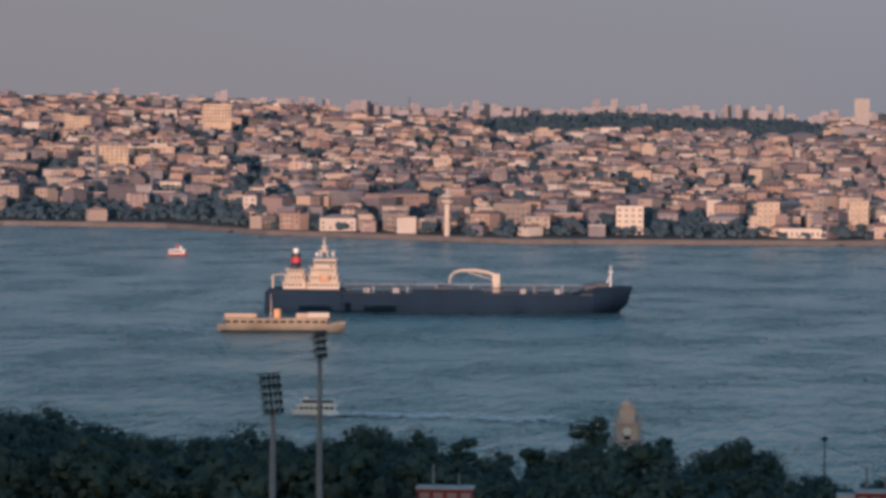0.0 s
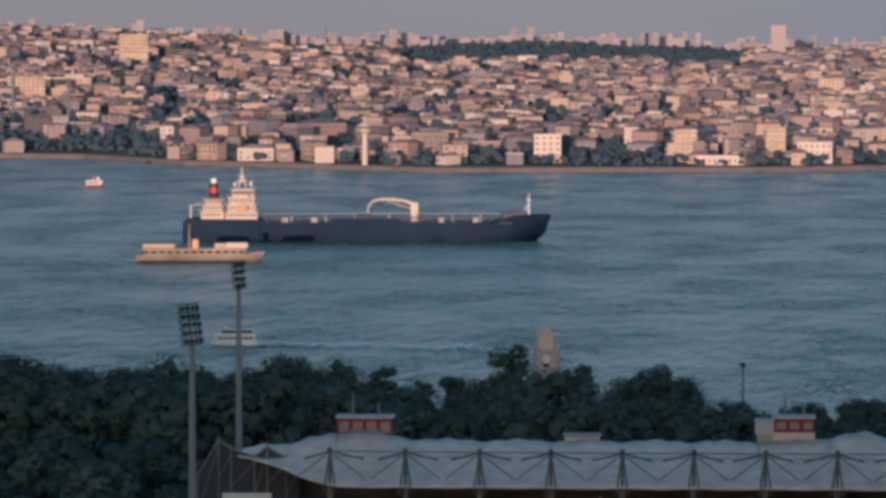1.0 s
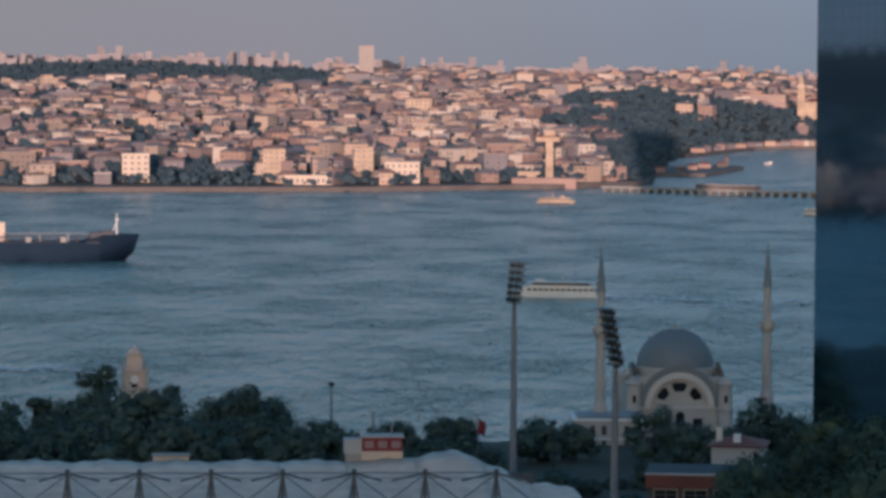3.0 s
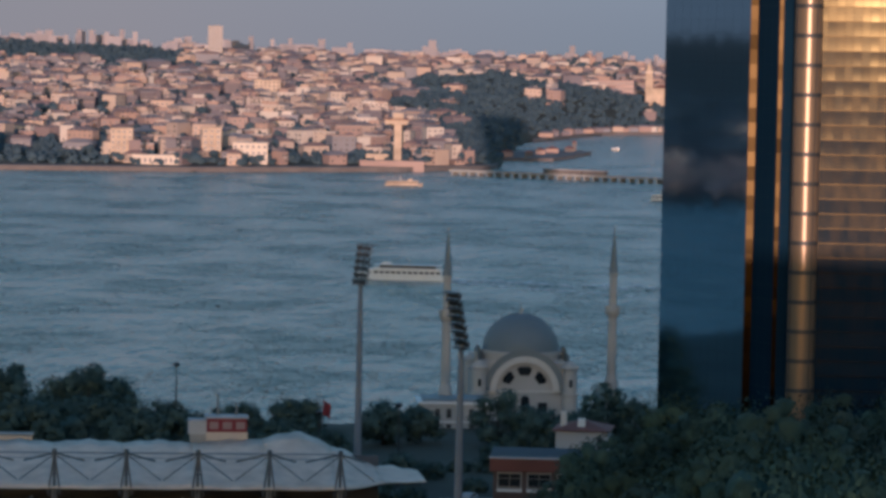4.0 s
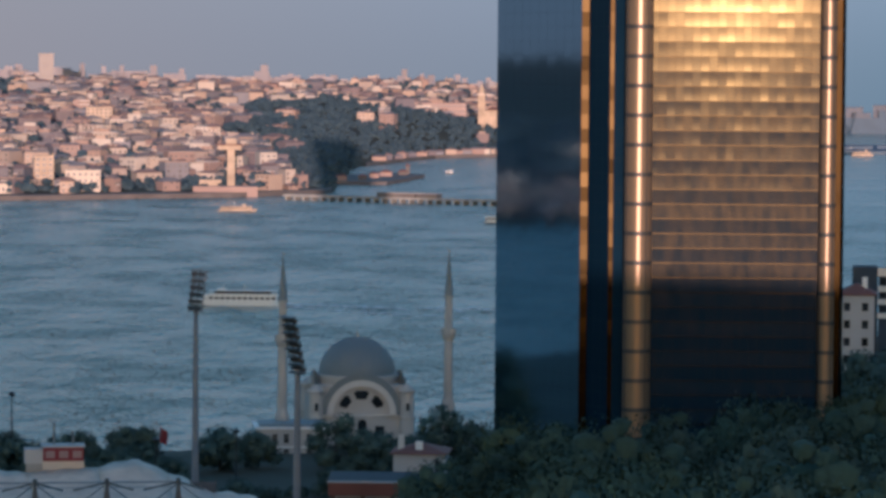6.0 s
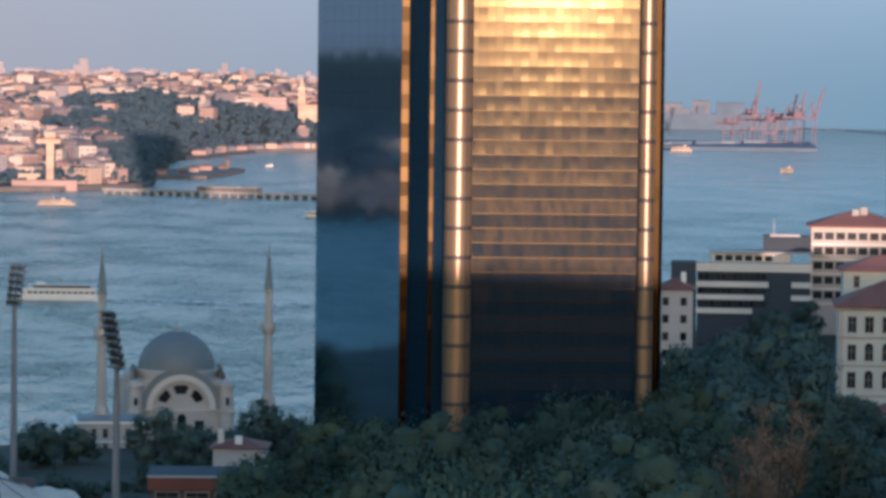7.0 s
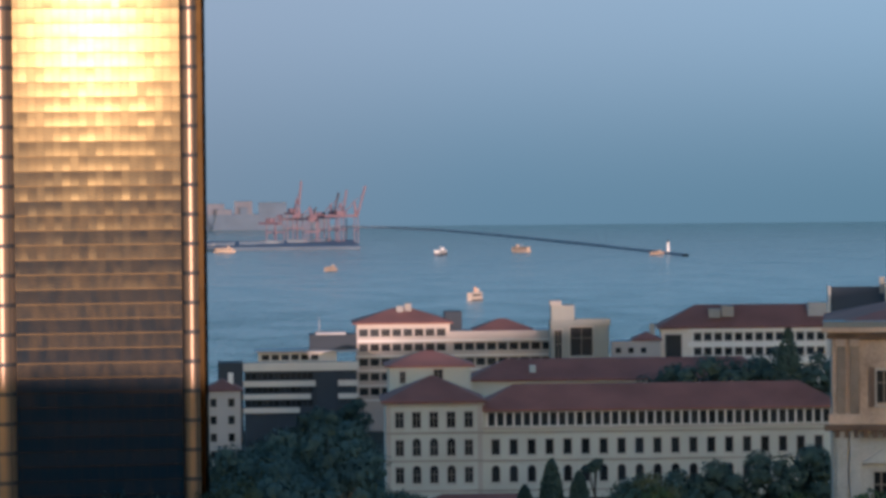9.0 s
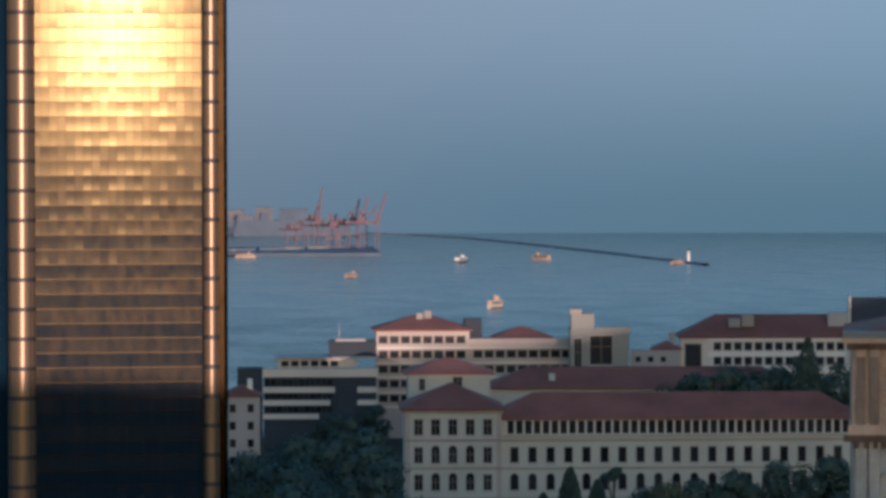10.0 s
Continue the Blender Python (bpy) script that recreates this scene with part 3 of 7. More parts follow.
for sb, sd, sw in ((-14.74, 3600, 28), (-4.64, 4000, 30), (-11.15, 2281, 14), (-1.85, 2335, 16), (2.04, 3600, 30), (-10.9, 2350, 10)):
    special |= np.hypot(x - sd * math.sin(radians(sb)), y - sd * math.cos(radians(sb))) < sw
house = ~tree & ~special
hx, hy, hb, hd, hs = x[house], y[house], b[house], d[house], s[house]
n = len(hx)
size = np.stack([rng.uniform(9, 20, n), rng.uniform(10, 16, n), rng.choice([6.4, 9.2, 9.6, 9.6, 12.4, 12.8, 13.0, 15.6], n)], -1)
shore_row = (hs < 95) & (hb > -19)
size[shore_row] *= np.stack([rng.uniform(0.55, 1.0, n), rng.uniform(0.6, 0.95, n), rng.uniform(0.6, 1.1, n)], -1)[shore_row]
big = rng.random(n) < 0.05
size[big, 0] *= 1.7
size[hb < -19] *= (0.55, 0.6, 0.72)
turn = -np.radians(hb) + rng.normal(0, 0.75, n)
base = np.stack([hx, hy, ground_height(hx, hy) - 1.5], -1)
near_row = (hs < 420) & (hb > -19) & (hb < 0.4)
order = np.argsort(np.where(near_row, hs, 1e6))[:min(260, int(near_row.sum()))]
single = np.zeros(n, bool)
single[order] = True


def windows_of(c, sz, ang, rng):
    """Window panes, a little proud of the two walls of each house that face the strait."""
    out_c, out_s, out_a = [], [], []
    for (cx, cy, cz), (w, dp, h), a in zip(c, sz, ang):
        ca, sa = math.cos(a), math.sin(a)
        for z in np.arange(2.6, h - 0.6, 3.2):
            m = max(2, int(w / 3.4))
            for u in (np.arange(m) + 0.5) / m * w - w / 2:
                if rng.random() < 0.12:
                    continue
                ww = 1.3 if rng.random() < 0.7 else 2.0
                out_c.append((cx + u * ca + (dp / 2) * sa, cy + u * sa - (dp / 2) * ca, cz + z))
                out_s.append((ww, 0.16, 1.5))
                out_a.append(a)
    return np.array(out_c), np.array(out_s), np.array(out_a)


rest = ~single
town = tagged(new("town_houses"), "crowded pale and pink plaster houses climbing the far hillside", "houses", kind="stuff")
walls = put("house_walls", boxes_mesh("house_walls", base[rest], size[rest], turn[rest], M_PLASTER), town, kind="stuff")
flat = rng.random(n) < 0.45
rs = np.stack([size[:, 0] + 0.9, size[:, 1] + 0.9, rng.uniform(1.2, 2.8, n)], -1)
rc = base + np.stack([0 * hx, 0 * hx, size[:, 2] + 0.01], -1)
put("house_roofs", roofs_mesh("house_roofs", rc[rest & ~flat], rs[rest & ~flat], turn[rest & ~flat], M_TILES), town, kind="stuff")
pent = rest & flat
ps = size[pent] * (0.5, 0.55, 0) + (0, 0, 2.4)
put("roof_huts", boxes_mesh("roof_huts", base[pent] + np.stack([rng.uniform(-2, 2, pent.sum()), rng.uniform(-1, 1, pent.sum()), size[pent, 2] + 0.01], -1), ps, turn[pent], M_PLASTER), town, kind="stuff")
seen = rest & (hb > -19) & (hd < 3500)
wc, ws, wa = windows_of(base[seen], size[seen], turn[seen], rng)
put("house_windows", boxes_mesh("house_windows", wc, ws, wa, M_FAR_GLASS), town, kind="stuff")

# balconies, chimneys and tanks that break the walls and roof lines
bc, bs, ba = [], [], []
for (cx, cy, cz), (w, dp, h), a in zip(base[seen], size[seen], turn[seen]):
    ca, sa = math.cos(a), math.sin(a)
    if rng.random() < 0.55:
        u, wd = rng.uniform(-0.25, 0.25) * w, rng.uniform(0.3, 0.8) * w
        for z in np.arange(4.4, h - 1.0, 3.2):
            bc.append((cx + u * ca + (dp / 2 + 0.62) * sa, cy + u * sa - (dp / 2 + 0.62) * ca, cz + z))
            bs.append((wd, 1.2, 0.95))
            ba.append(a)
    for _ in range(2):
        u, v = rng.uniform(-0.35, 0.35) * w, rng.uniform(-0.3, 0.3) * dp
        bc.append((cx + u * ca - v * sa, cy + u * sa + v * ca, cz + h - 0.2))
        bs.append((rng.uniform(0.7, 2.0), rng.uniform(0.7, 1.6), rng.uniform(2.0, 3.6)))
        ba.append(a)
put("house_balconies", boxes_mesh("house_balconies", np.array(bc), np.array(bs), np.array(ba), M_PLASTER), town, kind="stuff")

bm = bmesh.new()
box(bm, -0.75, 0.75, -0.1, 0.08, 0, 1.6)
far_window = finish(bm, "window", M_FAR_GLASS)
for k in np.nonzero(single)[0]:
    w, dp, h = size[k]
    tone = "pink-lit plaster" if h > 12 else "low pale plaster"
    ob = thing("house", base[k], math.degrees(turn[k]), f"{tone} house with {'flat' if flat[k] else 'tiled'} roof on the far shore", "house", "houses along the far shore")
    put("wall", boxes_mesh("wall", np.zeros((1, 3)), size[k:k + 1], np.zeros(1), M_HOUSE), ob)
    if flat[k]:
        boxed("parapet", M_HOUSE, ob, -w / 2 - 0.2, w / 2 + 0.2, -dp / 2 - 0.2, dp / 2 + 0.2, h + 0.005, h + 0.7)
    else:
        put("roof", roofs_mesh("roof", np.array([[0, 0, h + 0.01]]), rs[k:k + 1], np.zeros(1), M_HOUSE_TILES), ob)
    m = max(2, int(w / 4.0))
    if hs[k] > 110:
        c1, s1, a1 = windows_of(np.zeros((1, 3)), size[k:k + 1], np.zeros(1), rng)
        put("glazing", boxes_mesh("glazing", c1, s1, a1, M_FAR_GLASS), ob, kind="stuff")
        continue
    for z in np.arange(2.8, h - 0.8, 3.2):
        for u in (np.arange(m) + 0.5) / m * w - w / 2:
            if rng.random() < 0.85:
                put("window", far_window, ob, (u, -dp / 2, z))
    if h > 8:
        for z in np.arange(5.6, h - 1.5, 3.2):
            boxed("balcony", M_BUFF, ob, -w * 0.28, w * 0.12, -dp / 2 - 1.3, -dp / 2 - 0.12, z - 0.15, z + 0.75)
    boxed("chimney", M_HOUSE_TILES, ob, w * 0.2, w * 0.2 + 0.9, -0.5, 0.5, h, h + 2.6)

tx, ty, tb, td = x[tree & ~special], y[tree & ~special], b[tree & ~special], d[tree & ~special]
extra = rng.integers(0, len(hx), 8500)
ex, ey = hx[extra] + rng.normal(0, 12, 8500), hy[extra] + rng.normal(0, 12, 8500)
keep = np.hypot(ex, ey) - np.interp(np.degrees(np.arctan2(ex, ey)), SHORE_B, SHORE_D) > 22
ex, ey = ex[keep], ey[keep]
thin = (tb > -19) | (rng.random(len(tb)) < 0.6)
tx, ty = tx[thin], ty[thin]
td, tb = td[thin], tb[thin]
copies = np.where((tb > -19) & ((wooded(tb, td) > 0.9) | (td - np.interp(tb, SHORE_B, SHORE_D) < 260)), 5, 2)
dense = np.repeat(np.stack([tx, ty], -1), copies, 0)
thick = np.repeat(copies > 2, copies)
dense = dense + rng.normal(0, 7, dense.shape)
ds = np.hypot(dense[:, 0], dense[:, 1]) - np.interp(np.degrees(np.arctan2(dense[:, 0], dense[:, 1])), SHORE_B, SHORE_D)
dense, thick = dense[ds > 18], thick[ds > 18]
pts = np.concatenate([dense, np.stack([ex, ey], -1)])
r = rng.uniform(3.2, 6.5, len(pts))
r[:len(dense)][thick] *= 0.62
r[-len(ex):] *= 0.9
c = np.stack([pts[:, 0], pts[:, 1], ground_height(pts[:, 0], pts[:, 1]) + r * 0.9], -1)
tagged(new("far_trees", clumps_mesh("far_trees", c, r, M_FAR_LEAF, rng, 3)), "trees between the houses on the far shore, leaves blued like haze", "trees", kind="stuff")

# blocks on the last ridge; their haze is in the plaster colour
n = 320
bb = np.sort(rng.uniform(-17, 4, n))
hz = np.interp(bb, RISE_B, RISE_Z) + 10 + 7 * ripple(bb * 60, bb * 0, 30, 2.0) + rng.uniform(0, 6, n)
tall = rng.random(n) < 0.16
hz[tall] += rng.uniform(3, 11, tall.sum())
dd = rng.uniform(4450, 4650, n)
c = np.stack([dd * np.sin(np.radians(bb)), dd * np.cos(np.radians(bb)), 0 * bb], -1)
sz = np.stack([np.where(tall, rng.uniform(5, 10, n), rng.uniform(7, 20, n)), rng.uniform(12, 20, n), hz], -1)
tagged(new("distant_blocks", boxes_mesh("distant_blocks", c, sz, -np.radians(bb), M_DISTANT)), "blocks of the town on the last ridge, coloured mauve like haze", "buildings", kind="stuff")

# quay wall along the far shore
bm = bmesh.new()
bs = np.concatenate([np.arange(-22, -0.25, 0.12), np.arange(0.25, 2.6, 0.12)])
for b0, b1 in zip(bs, bs[1:]):
    if b1 - b0 > 0.2:
        continue
    q = []
    for bb, dd in ((b0, -3), (b1, -3), (b1, 24), (b0, 24)):
        q.append(spot(bb, float(np.interp(bb, SHORE_B, SHORE_D)) + dd))
    lo = [bm.verts.new((p.x, p.y, -1)) for p in q]
    hi = [bm.verts.new((p.x, p.y, 3.0)) for p in q]
    bm.faces.new(hi)
    bm.faces.new((lo[0], lo[1], hi[1], hi[0]))
    bm.faces.new((lo[2], lo[3], hi[3], hi[2]))
bmesh.ops.remove_doubles(bm, verts=bm.verts[:], dist=0.01)
tagged(new("quay", finish(bm, "quay", M_QUAY)), "long pale stone quay and shore road along the far bank", "quay", kind="structure")


# low boathouses on the quay round the bay
for bb in np.arange(0.45, 2.45, 0.125):
    q = spot(bb + rng.normal(0, 0.03), float(np.interp(bb, SHORE_B, SHORE_D)) + 14)
    w, h = rng.uniform(6, 15), rng.uniform(2.6, 5.0)
    ob = thing("boathouse", (q.x, q.y, 3.0), -bb + rng.normal(0, 8), "low pale boathouse on the quay of the far bay", "boathouse", "boathouses round the bay")
    boxed("wall", M_HOUSE, ob, -w / 2, w / 2, -4, 4, 0, h)
    bm = bmesh.new()
    hip(bm, -w / 2 - 0.4, w / 2 + 0.4, -4.4, 4.4, h + 0.16, h + 1.7)
    part("roof", bm, M_HOUSE_TILES, ob)


# ---- trees near by: trunk, limbs and a crown of many leaves ----
bm = bmesh.new()
bmesh.ops.create_icosphere(bm, subdivisions=1, radius=1.0)
BALL = np.array([v.co[:] for v in bm.verts])
BALL_FACES = np.array([[v.index for v in f.verts] for f in bm.faces])
bm.free()


def tree_meshes(name, height, width, leaves, leaf, mat, rng, lobes=9, low=0.28, flat_top=False, limbs=7):
    bm = bmesh.new()
    tw = max(0.16, height * 0.02)
    lathe(bm, [(tw * 1.5, -1.0), (tw * 1.15, height * 0.08), (tw * 0.8, height * 0.4), (tw * 0.3, height * 0.8)], 7)
    centres = []
    for i in range(lobes):
        a, k = i * 2.4 + rng.uniform(-0.4, 0.4), (i + 0.5) / lobes
        rad = width / 2 * (0.62 * math.sin(math.pi * (0.25 + 0.62 * k)) if not flat_top else 0.7 * rng.uniform(0.2, 1))
        z = height * (low + (0.95 - low) * (k if not flat_top else rng.uniform(0.62, 1)) - 0.06)
        centres.append((rad * math.cos(a), rad * math.sin(a), z))
    for c in centres[:limbs]:
        beam(bm, (0, 0, c[2] * 0.55), (c[0] * 0.85, c[1] * 0.85, c[2] * 0.96), tw * 0.28, 5)
    trunk = finish(bm, "trunk", M_BARK)
    c = np.array(centres)
    lr = width * (0.27 if not flat_top else 0.2) * rng.uniform(0.7, 1.15, lobes)
    squash = np.array((1, 1, 0.8 if not flat_top else 0.45))
    # dense inner clumps close the crown
    n = 22 * lobes
    pick = rng.integers(0, lobes, n)
    d = unit(rng.normal(0, 1, (n, 3)))
    cp = c[pick] + d * (lr[pick] * rng.uniform(0.35, 0.78, n))[:, None] * squash
    lump = BALL[None] * rng.uniform(0.75, 1.2, (n, len(BALL), 1)) * (lr[pick] * rng.uniform(0.16, 0.27, n))[:, None, None] * (1, 1, 0.82) + cp[:, None]
    cf = (BALL_FACES[None] + len(BALL) * np.arange(n)[:, None, None]).reshape(-1, 3)
    ln = unit((unit(lump - c[pick][:, None]) + 0.55 * unit(lump - cp[:, None] + 1e-4)).reshape(-1, 3) + 1e-4)
    # sprays of leaves cover the lobes, denser in tufts, and take the lobe's rounding
    pick = rng.integers(0, lobes, leaves)
    dirs = unit(rng.normal(0, 1, (leaves, 3)) + (0, 0, 0.15))
    tuft = 1 + 0.09 * np.sin(dirs[:, 0] * 9 + 3 * pick) * np.cos(dirs[:, 2] * 8 + pick) + 0.05 * np.sin(dirs[:, 1] * 17 + pick)
    p = c[pick] + dirs * (lr[pick] * rng.uniform(0.4, 1.0, leaves) ** 0.3 * tuft)[:, None] * squash
    p += rng.normal(0, 0.35 * leaf, (leaves, 3))
    nrm = unit(dirs + rng.normal(0, 0.35, (leaves, 3)))
    u = unit(np.cross(nrm, rng.normal(0, 1, (leaves, 3))))
    v = np.cross(nrm, u)
    sz = leaf * rng.uniform(0.5, 1.15, leaves)[:, None]
    quad = np.stack([p - u * sz, p - v * sz * 0.6, p + u * sz, p + v * sz * 0.6 + nrm * sz * 0.2], 1)
    f = (np.arange(4)[None] + 4 * np.arange(leaves)[:, None]) + n * len(BALL)
    crown = array_mesh("crown", np.concatenate([lump.reshape(-1, 3), quad.reshape(-1, 3)]).tolist(), cf.tolist() + f.tolist(), mat)
    soft_n = unit(dirs * squash[::-1] + 0.35 * unit(p - (0, 0, height * 0.55)) + rng.normal(0, 0.14, (leaves, 3)))
    crown.polygons.foreach_set("use_smooth", np.ones(len(crown.polygons), bool))
    crown.normals_split_custom_set_from_vertices(np.concatenate([ln, np.repeat(soft_n, 4, 0)]).tolist())
    return trunk, crown


def plant(kinds, pts, name, label, group, rng, spread=(0.8, 1.2)):
    for k, (px, py, *ph) in enumerate(pts):
        trunk, crown, h = kinds[int(rng.integers(0, len(kinds)))]
        z = gz(px, py)
        sc = rng.uniform(*spread) if not ph else (ph[0] - z) / h
        ob = thing(name, (px, py, z), rng.uniform(0, 360), label, "tree", group)
        wide = min(sc, 1.15)
        ob.scale = (wide * rng.uniform(0.9, 1.1), wide * rng.uniform(0.9, 1.1), sc)
        put("trunk", trunk, ob)
        put("crown", crown, ob)


def kinds_of(specs, rng):
    return [(*tree_meshes("tree", h, w, n, lf, m, rng, **kw), h) for h, w, n, lf, m, kw in specs]


rng = np.random.default_rng(21)
PARK = kinds_of([(18, 17, 3400, 0.36, M_LEAF_DARK, {"low": 0.2}), (16, 16, 3400, 0.36, M_LEAF_DARK, {"lobes": 12, "low": 0.2}), (19, 15, 3400, 0.36, M_LEAF_DARK, {"lobes": 10, "low": 0.2}), (17, 18, 3400, 0.36, M_LEAF_DARK, {"lobes": 12})], rng)
pts = []
# a belt of trees behind the stadium, from the palace park to the mosque: bearing, top height
TOPS_B = [-20, -18.1, -16.95, -16.1, -14.2, -13.2, -12.5, -11.6, -11.25, -10.9, -9.3, -8.9, -8.0, -7.2, -6.6, -6.1, -5.0, -4.5, -3.4, -2.9, -2.5]
TOPS_Z = [31, 29, 27, 23.2, 23.5, 23.5, 25.5, 25, 21.5, 20.5, 20, 22.5, 22, 21, 22.5, 19.5, 17, 15.5, 16.5, 15, 8]
for d in (655, 680, 705, 730, 755, 780):
    for b in np.arange(-20, -2.6, math.degrees(8.5 / d)):
        bb, dd = b + rng.normal(0, 0.22), d + rng.normal(0, 6)
        if dd > 762 or dd > 745 and (-11.2 < bb < -8.9 or bb > -6.2):
            continue
        if abs(bb + 8.31) < 0.75 and dd < 775 and dd > 735:
            continue
        top = float(np.interp(bb, TOPS_B, TOPS_Z)) * rng.uniform(0.80, 1.0) - (3.0 if dd < 690 else 0)
        if bb > -3.0 and dd > 700:
            continue
        p = spot(bb, dd)
        pts.append((p.x, p.y, 86 - (86 - top) * dd / 700))
for d in (585, 612, 638):
    for b in np.arange(-19.5, -13.0, math.degrees(8.5 / d)):
        p = spot(b + rng.normal(0, 0.2), d + rng.normal(0, 6))
        pts.append((p.x, p.y, rng.uniform(13.5, 18.0)))
plant(PARK, pts, "park_tree", "broad dark green tree in the park behind the stadium", "park trees", rng)

FORE = kinds_of([(17, 15, 9000, 0.18, M_LEAF, {"lobes": 14}), (15, 14, 9000, 0.18, M_LEAF, {"lobes": 12}), (18, 13, 9000, 0.18, M_LEAF, {"lobes": 13}), (14, 13, 9000, 0.18, M_LEAF, {"lobes": 15}), (16, 12, 9000, 0.18, M_LEAF_SOFT, {"lobes": 11}), (15, 13, 9000, 0.18, M_LEAF_MOSS, {"lobes": 12})], rng)
pts = []
# the wooded slope below the tower: bearing, distance, top height
TOP2_B = [-1.5, 0.0, 1.0, 2.0, 3.0, 4.2, 5.2, 6.0, 7.0, 8.2, 9.2, 9.8, 10.2, 13.0, 13.8, 14.3, 15.0, 15.9, 16.75, 17.4, 19.5]
TOP2_E = [-8.4, -7.3, -6.5, -5.75, -5.38, -5.2, -5.18, -5.0, -4.92, -4.95, -5.15, -5.3, -5.85, -5.85, -5.4, -4.95, -4.9, -4.8, -4.65, -4.9, -4.8]
for d in (200, 222, 245, 268, 292, 316, 340, 364, 388, 410):
    for b in np.arange(-1.5, 19.8, math.degrees(11.0 / d)):
        bb, dd = b + rng.normal(0, 0.5), d + rng.normal(0, 7)
        if (8.5 < bb < 10.9 and dd < 305) or (10.5 < bb < 19.5 and dd < 275):
            continue
        if dd > 300 and bb > 16.3:
            continue
        if dd > 345 and (bb > 13.2 or 8.5 < bb < 9.0):
            continue
        lim = float(np.interp(bb, TOP2_B, TOP2_E)) - max(0, (410 if bb < 10.5 else 345) - dd) * 0.0052
        top = 86 + dd * math.tan(radians(lim)) - abs(rng.normal(0, 3.4))
        p = spot(bb, dd)
        if top - gz(p.x, p.y) > (7 if bb < 10 else 2.6):
            pts.append((p.x, p.y, min(top, gz(p.x, p.y) + 30)))
plant(FORE, pts, "slope_tree", "leafy green tree on the wooded slope below the tower", "slope trees", rng)
VALLEY = kinds_of([(18, 14, 3200, 0.30, M_LEAF_VALLEY, {}), (16, 13, 3200, 0.30, M_LEAF_VALLEY, {"lobes": 11}), (19, 12, 3200, 0.30, M_LEAF_VALLEY, {"lobes": 8})], rng)
MIDW = []
for d in (440, 470, 500, 530, 560, 590, 620):
    for b in np.arange(7.8, 12.8, math.degrees(9.0 / d)):
        bb, dd = b + rng.normal(0, 0.22), d + rng.normal(0, 8)
        if dd > 560 and bb > 10.2:
            continue
        el = float(np.interp(bb, [7.4, 7.76, 8.2, 8.55, 8.9, 9.25, 9.75, 9.9, 10.1, 11.0, 13], [-4.55, -4.35, -4.15, -3.95, -3.8, -3.88, -3.9, -4.6, -5.6, -6.0, -6.1]))
        p = spot(bb, dd)
        top = 86 + dd * math.tan(radians(el)) - abs(rng.normal(0, 1.3)) - (620 - dd) * 0.012
        if top - gz(p.x, p.y) > 5:
            MIDW.append((p.x, p.y, min(top, gz(p.x, p.y) + 24)))
plant(VALLEY, MIDW, "valley_tree", "dark green tree in the wooded valley beside the tower", "valley trees", rng)


# ---- the glass tower ----
tower = thing("glass_tower", (0, 0, 0), 0, "tall tower of bronze and blue mirror glass with ringed piers", "tower")
TZ0, TZ1, STOREY = 24.0, 111.5, 3.5
FACE = -2.4                                                     # degrees the front is turned
FRONT = Vector((45.5, 434.6, 0))
fm = Matrix.Translation(FRONT) @ Matrix.Rotation(radians(FACE), 4, "Z")


def on_front(x, y, z=0.0):
    return fm @ Vector((x, y, z))


# plan of the glass skin, in the front's own axes: x to the right, y away from the street
skin = [(10.05, 0.6), (-10.05, 0.6), (-11.0, 0.6), (-12.6, 1.7), (-14.22, 1.7), (-14.72, 1.7), (-17.15, 5.6), (-18.05, 5.6), (-28.2, 23.2), (-10, 40), (12.5, 40), (14.0, 12.0), (13.1, 0.8)]
bm = bmesh.new()
prism(bm, [(x * 0.985 - 0.1, y * 0.98 + 0.6) for x, y in skin[::-1]], TZ0, TZ1)
part("core", bm, M_DARK_STEEL, tower, at=FRONT, rz=FACE)


def glass_strip(name, p, q, mat, cols, tilt, label="", rows=None, dish=0.0):
    """A curtain wall between two plan points: panes of half a storey, each very slightly out of true, joined into one sheet of loose panes."""
    p, q = Vector((*p, 0)), Vector((*q, 0))
    along = (q - p).normalized()
    out = along.cross(Vector((0, 0, 1)))
    vs, fs = [], []
    w = (q - p).length / cols
    cuts = (0.0, 0.3, 0.65, 1.0) if dish else (0.0, 1.0)
    for r in range(*(rows or (0, int((TZ1 - TZ0) / STOREY * 2)))):
        z = TZ0 + r * STOREY / 2
        for c in range(cols):
            a, b = random.gauss(0, tilt), random.gauss(0, tilt)
            sag = dish * random.uniform(0.2, 1.0)
            for u in cuts:
                dz = 0.008 + u * (STOREY / 2 - 0.016)
                for dx in (0.012, w - 0.012):
                    v = p + along * (c * w + dx) + out * (a * (dx - w / 2) + b * (dz - STOREY / 4) + sag * (2 * u - 1) ** 2)
                    vs.append((v.x, v.y, z + dz))
            for k in range(len(cuts) - 1):
                o = len(vs) - 2 * len(cuts) + 2 * k
                fs.append([o, o + 1, o + 3, o + 2])
    me = array_mesh(name, vs, fs, mat)
    for f in me.polygons:
        f.use_smooth = bool(dish)
    return put(name, me, tower, FRONT, FACE, label, "stuff")


random.seed(5)
# front: panes as parts over the middle storeys, joined ones above and below
COLS, W = 20, 20.1 / 20
LAST = int((TZ1 - TZ0) / STOREY * 2)
MID0, MID1 = 20, 35
for r0, r1 in ((0, MID0), (MID1, LAST)):
    for odd, mat in ((0, M_BRONZE_B), (1, M_BRONZE)):
        glass_strip("front_glass", (-10.05, 0.0), (10.05, 0.0), mat, COLS, 0.0009, "bronze mirror glass panes", (r0 + (r0 + odd) % 2, r1, 2), 0.004)
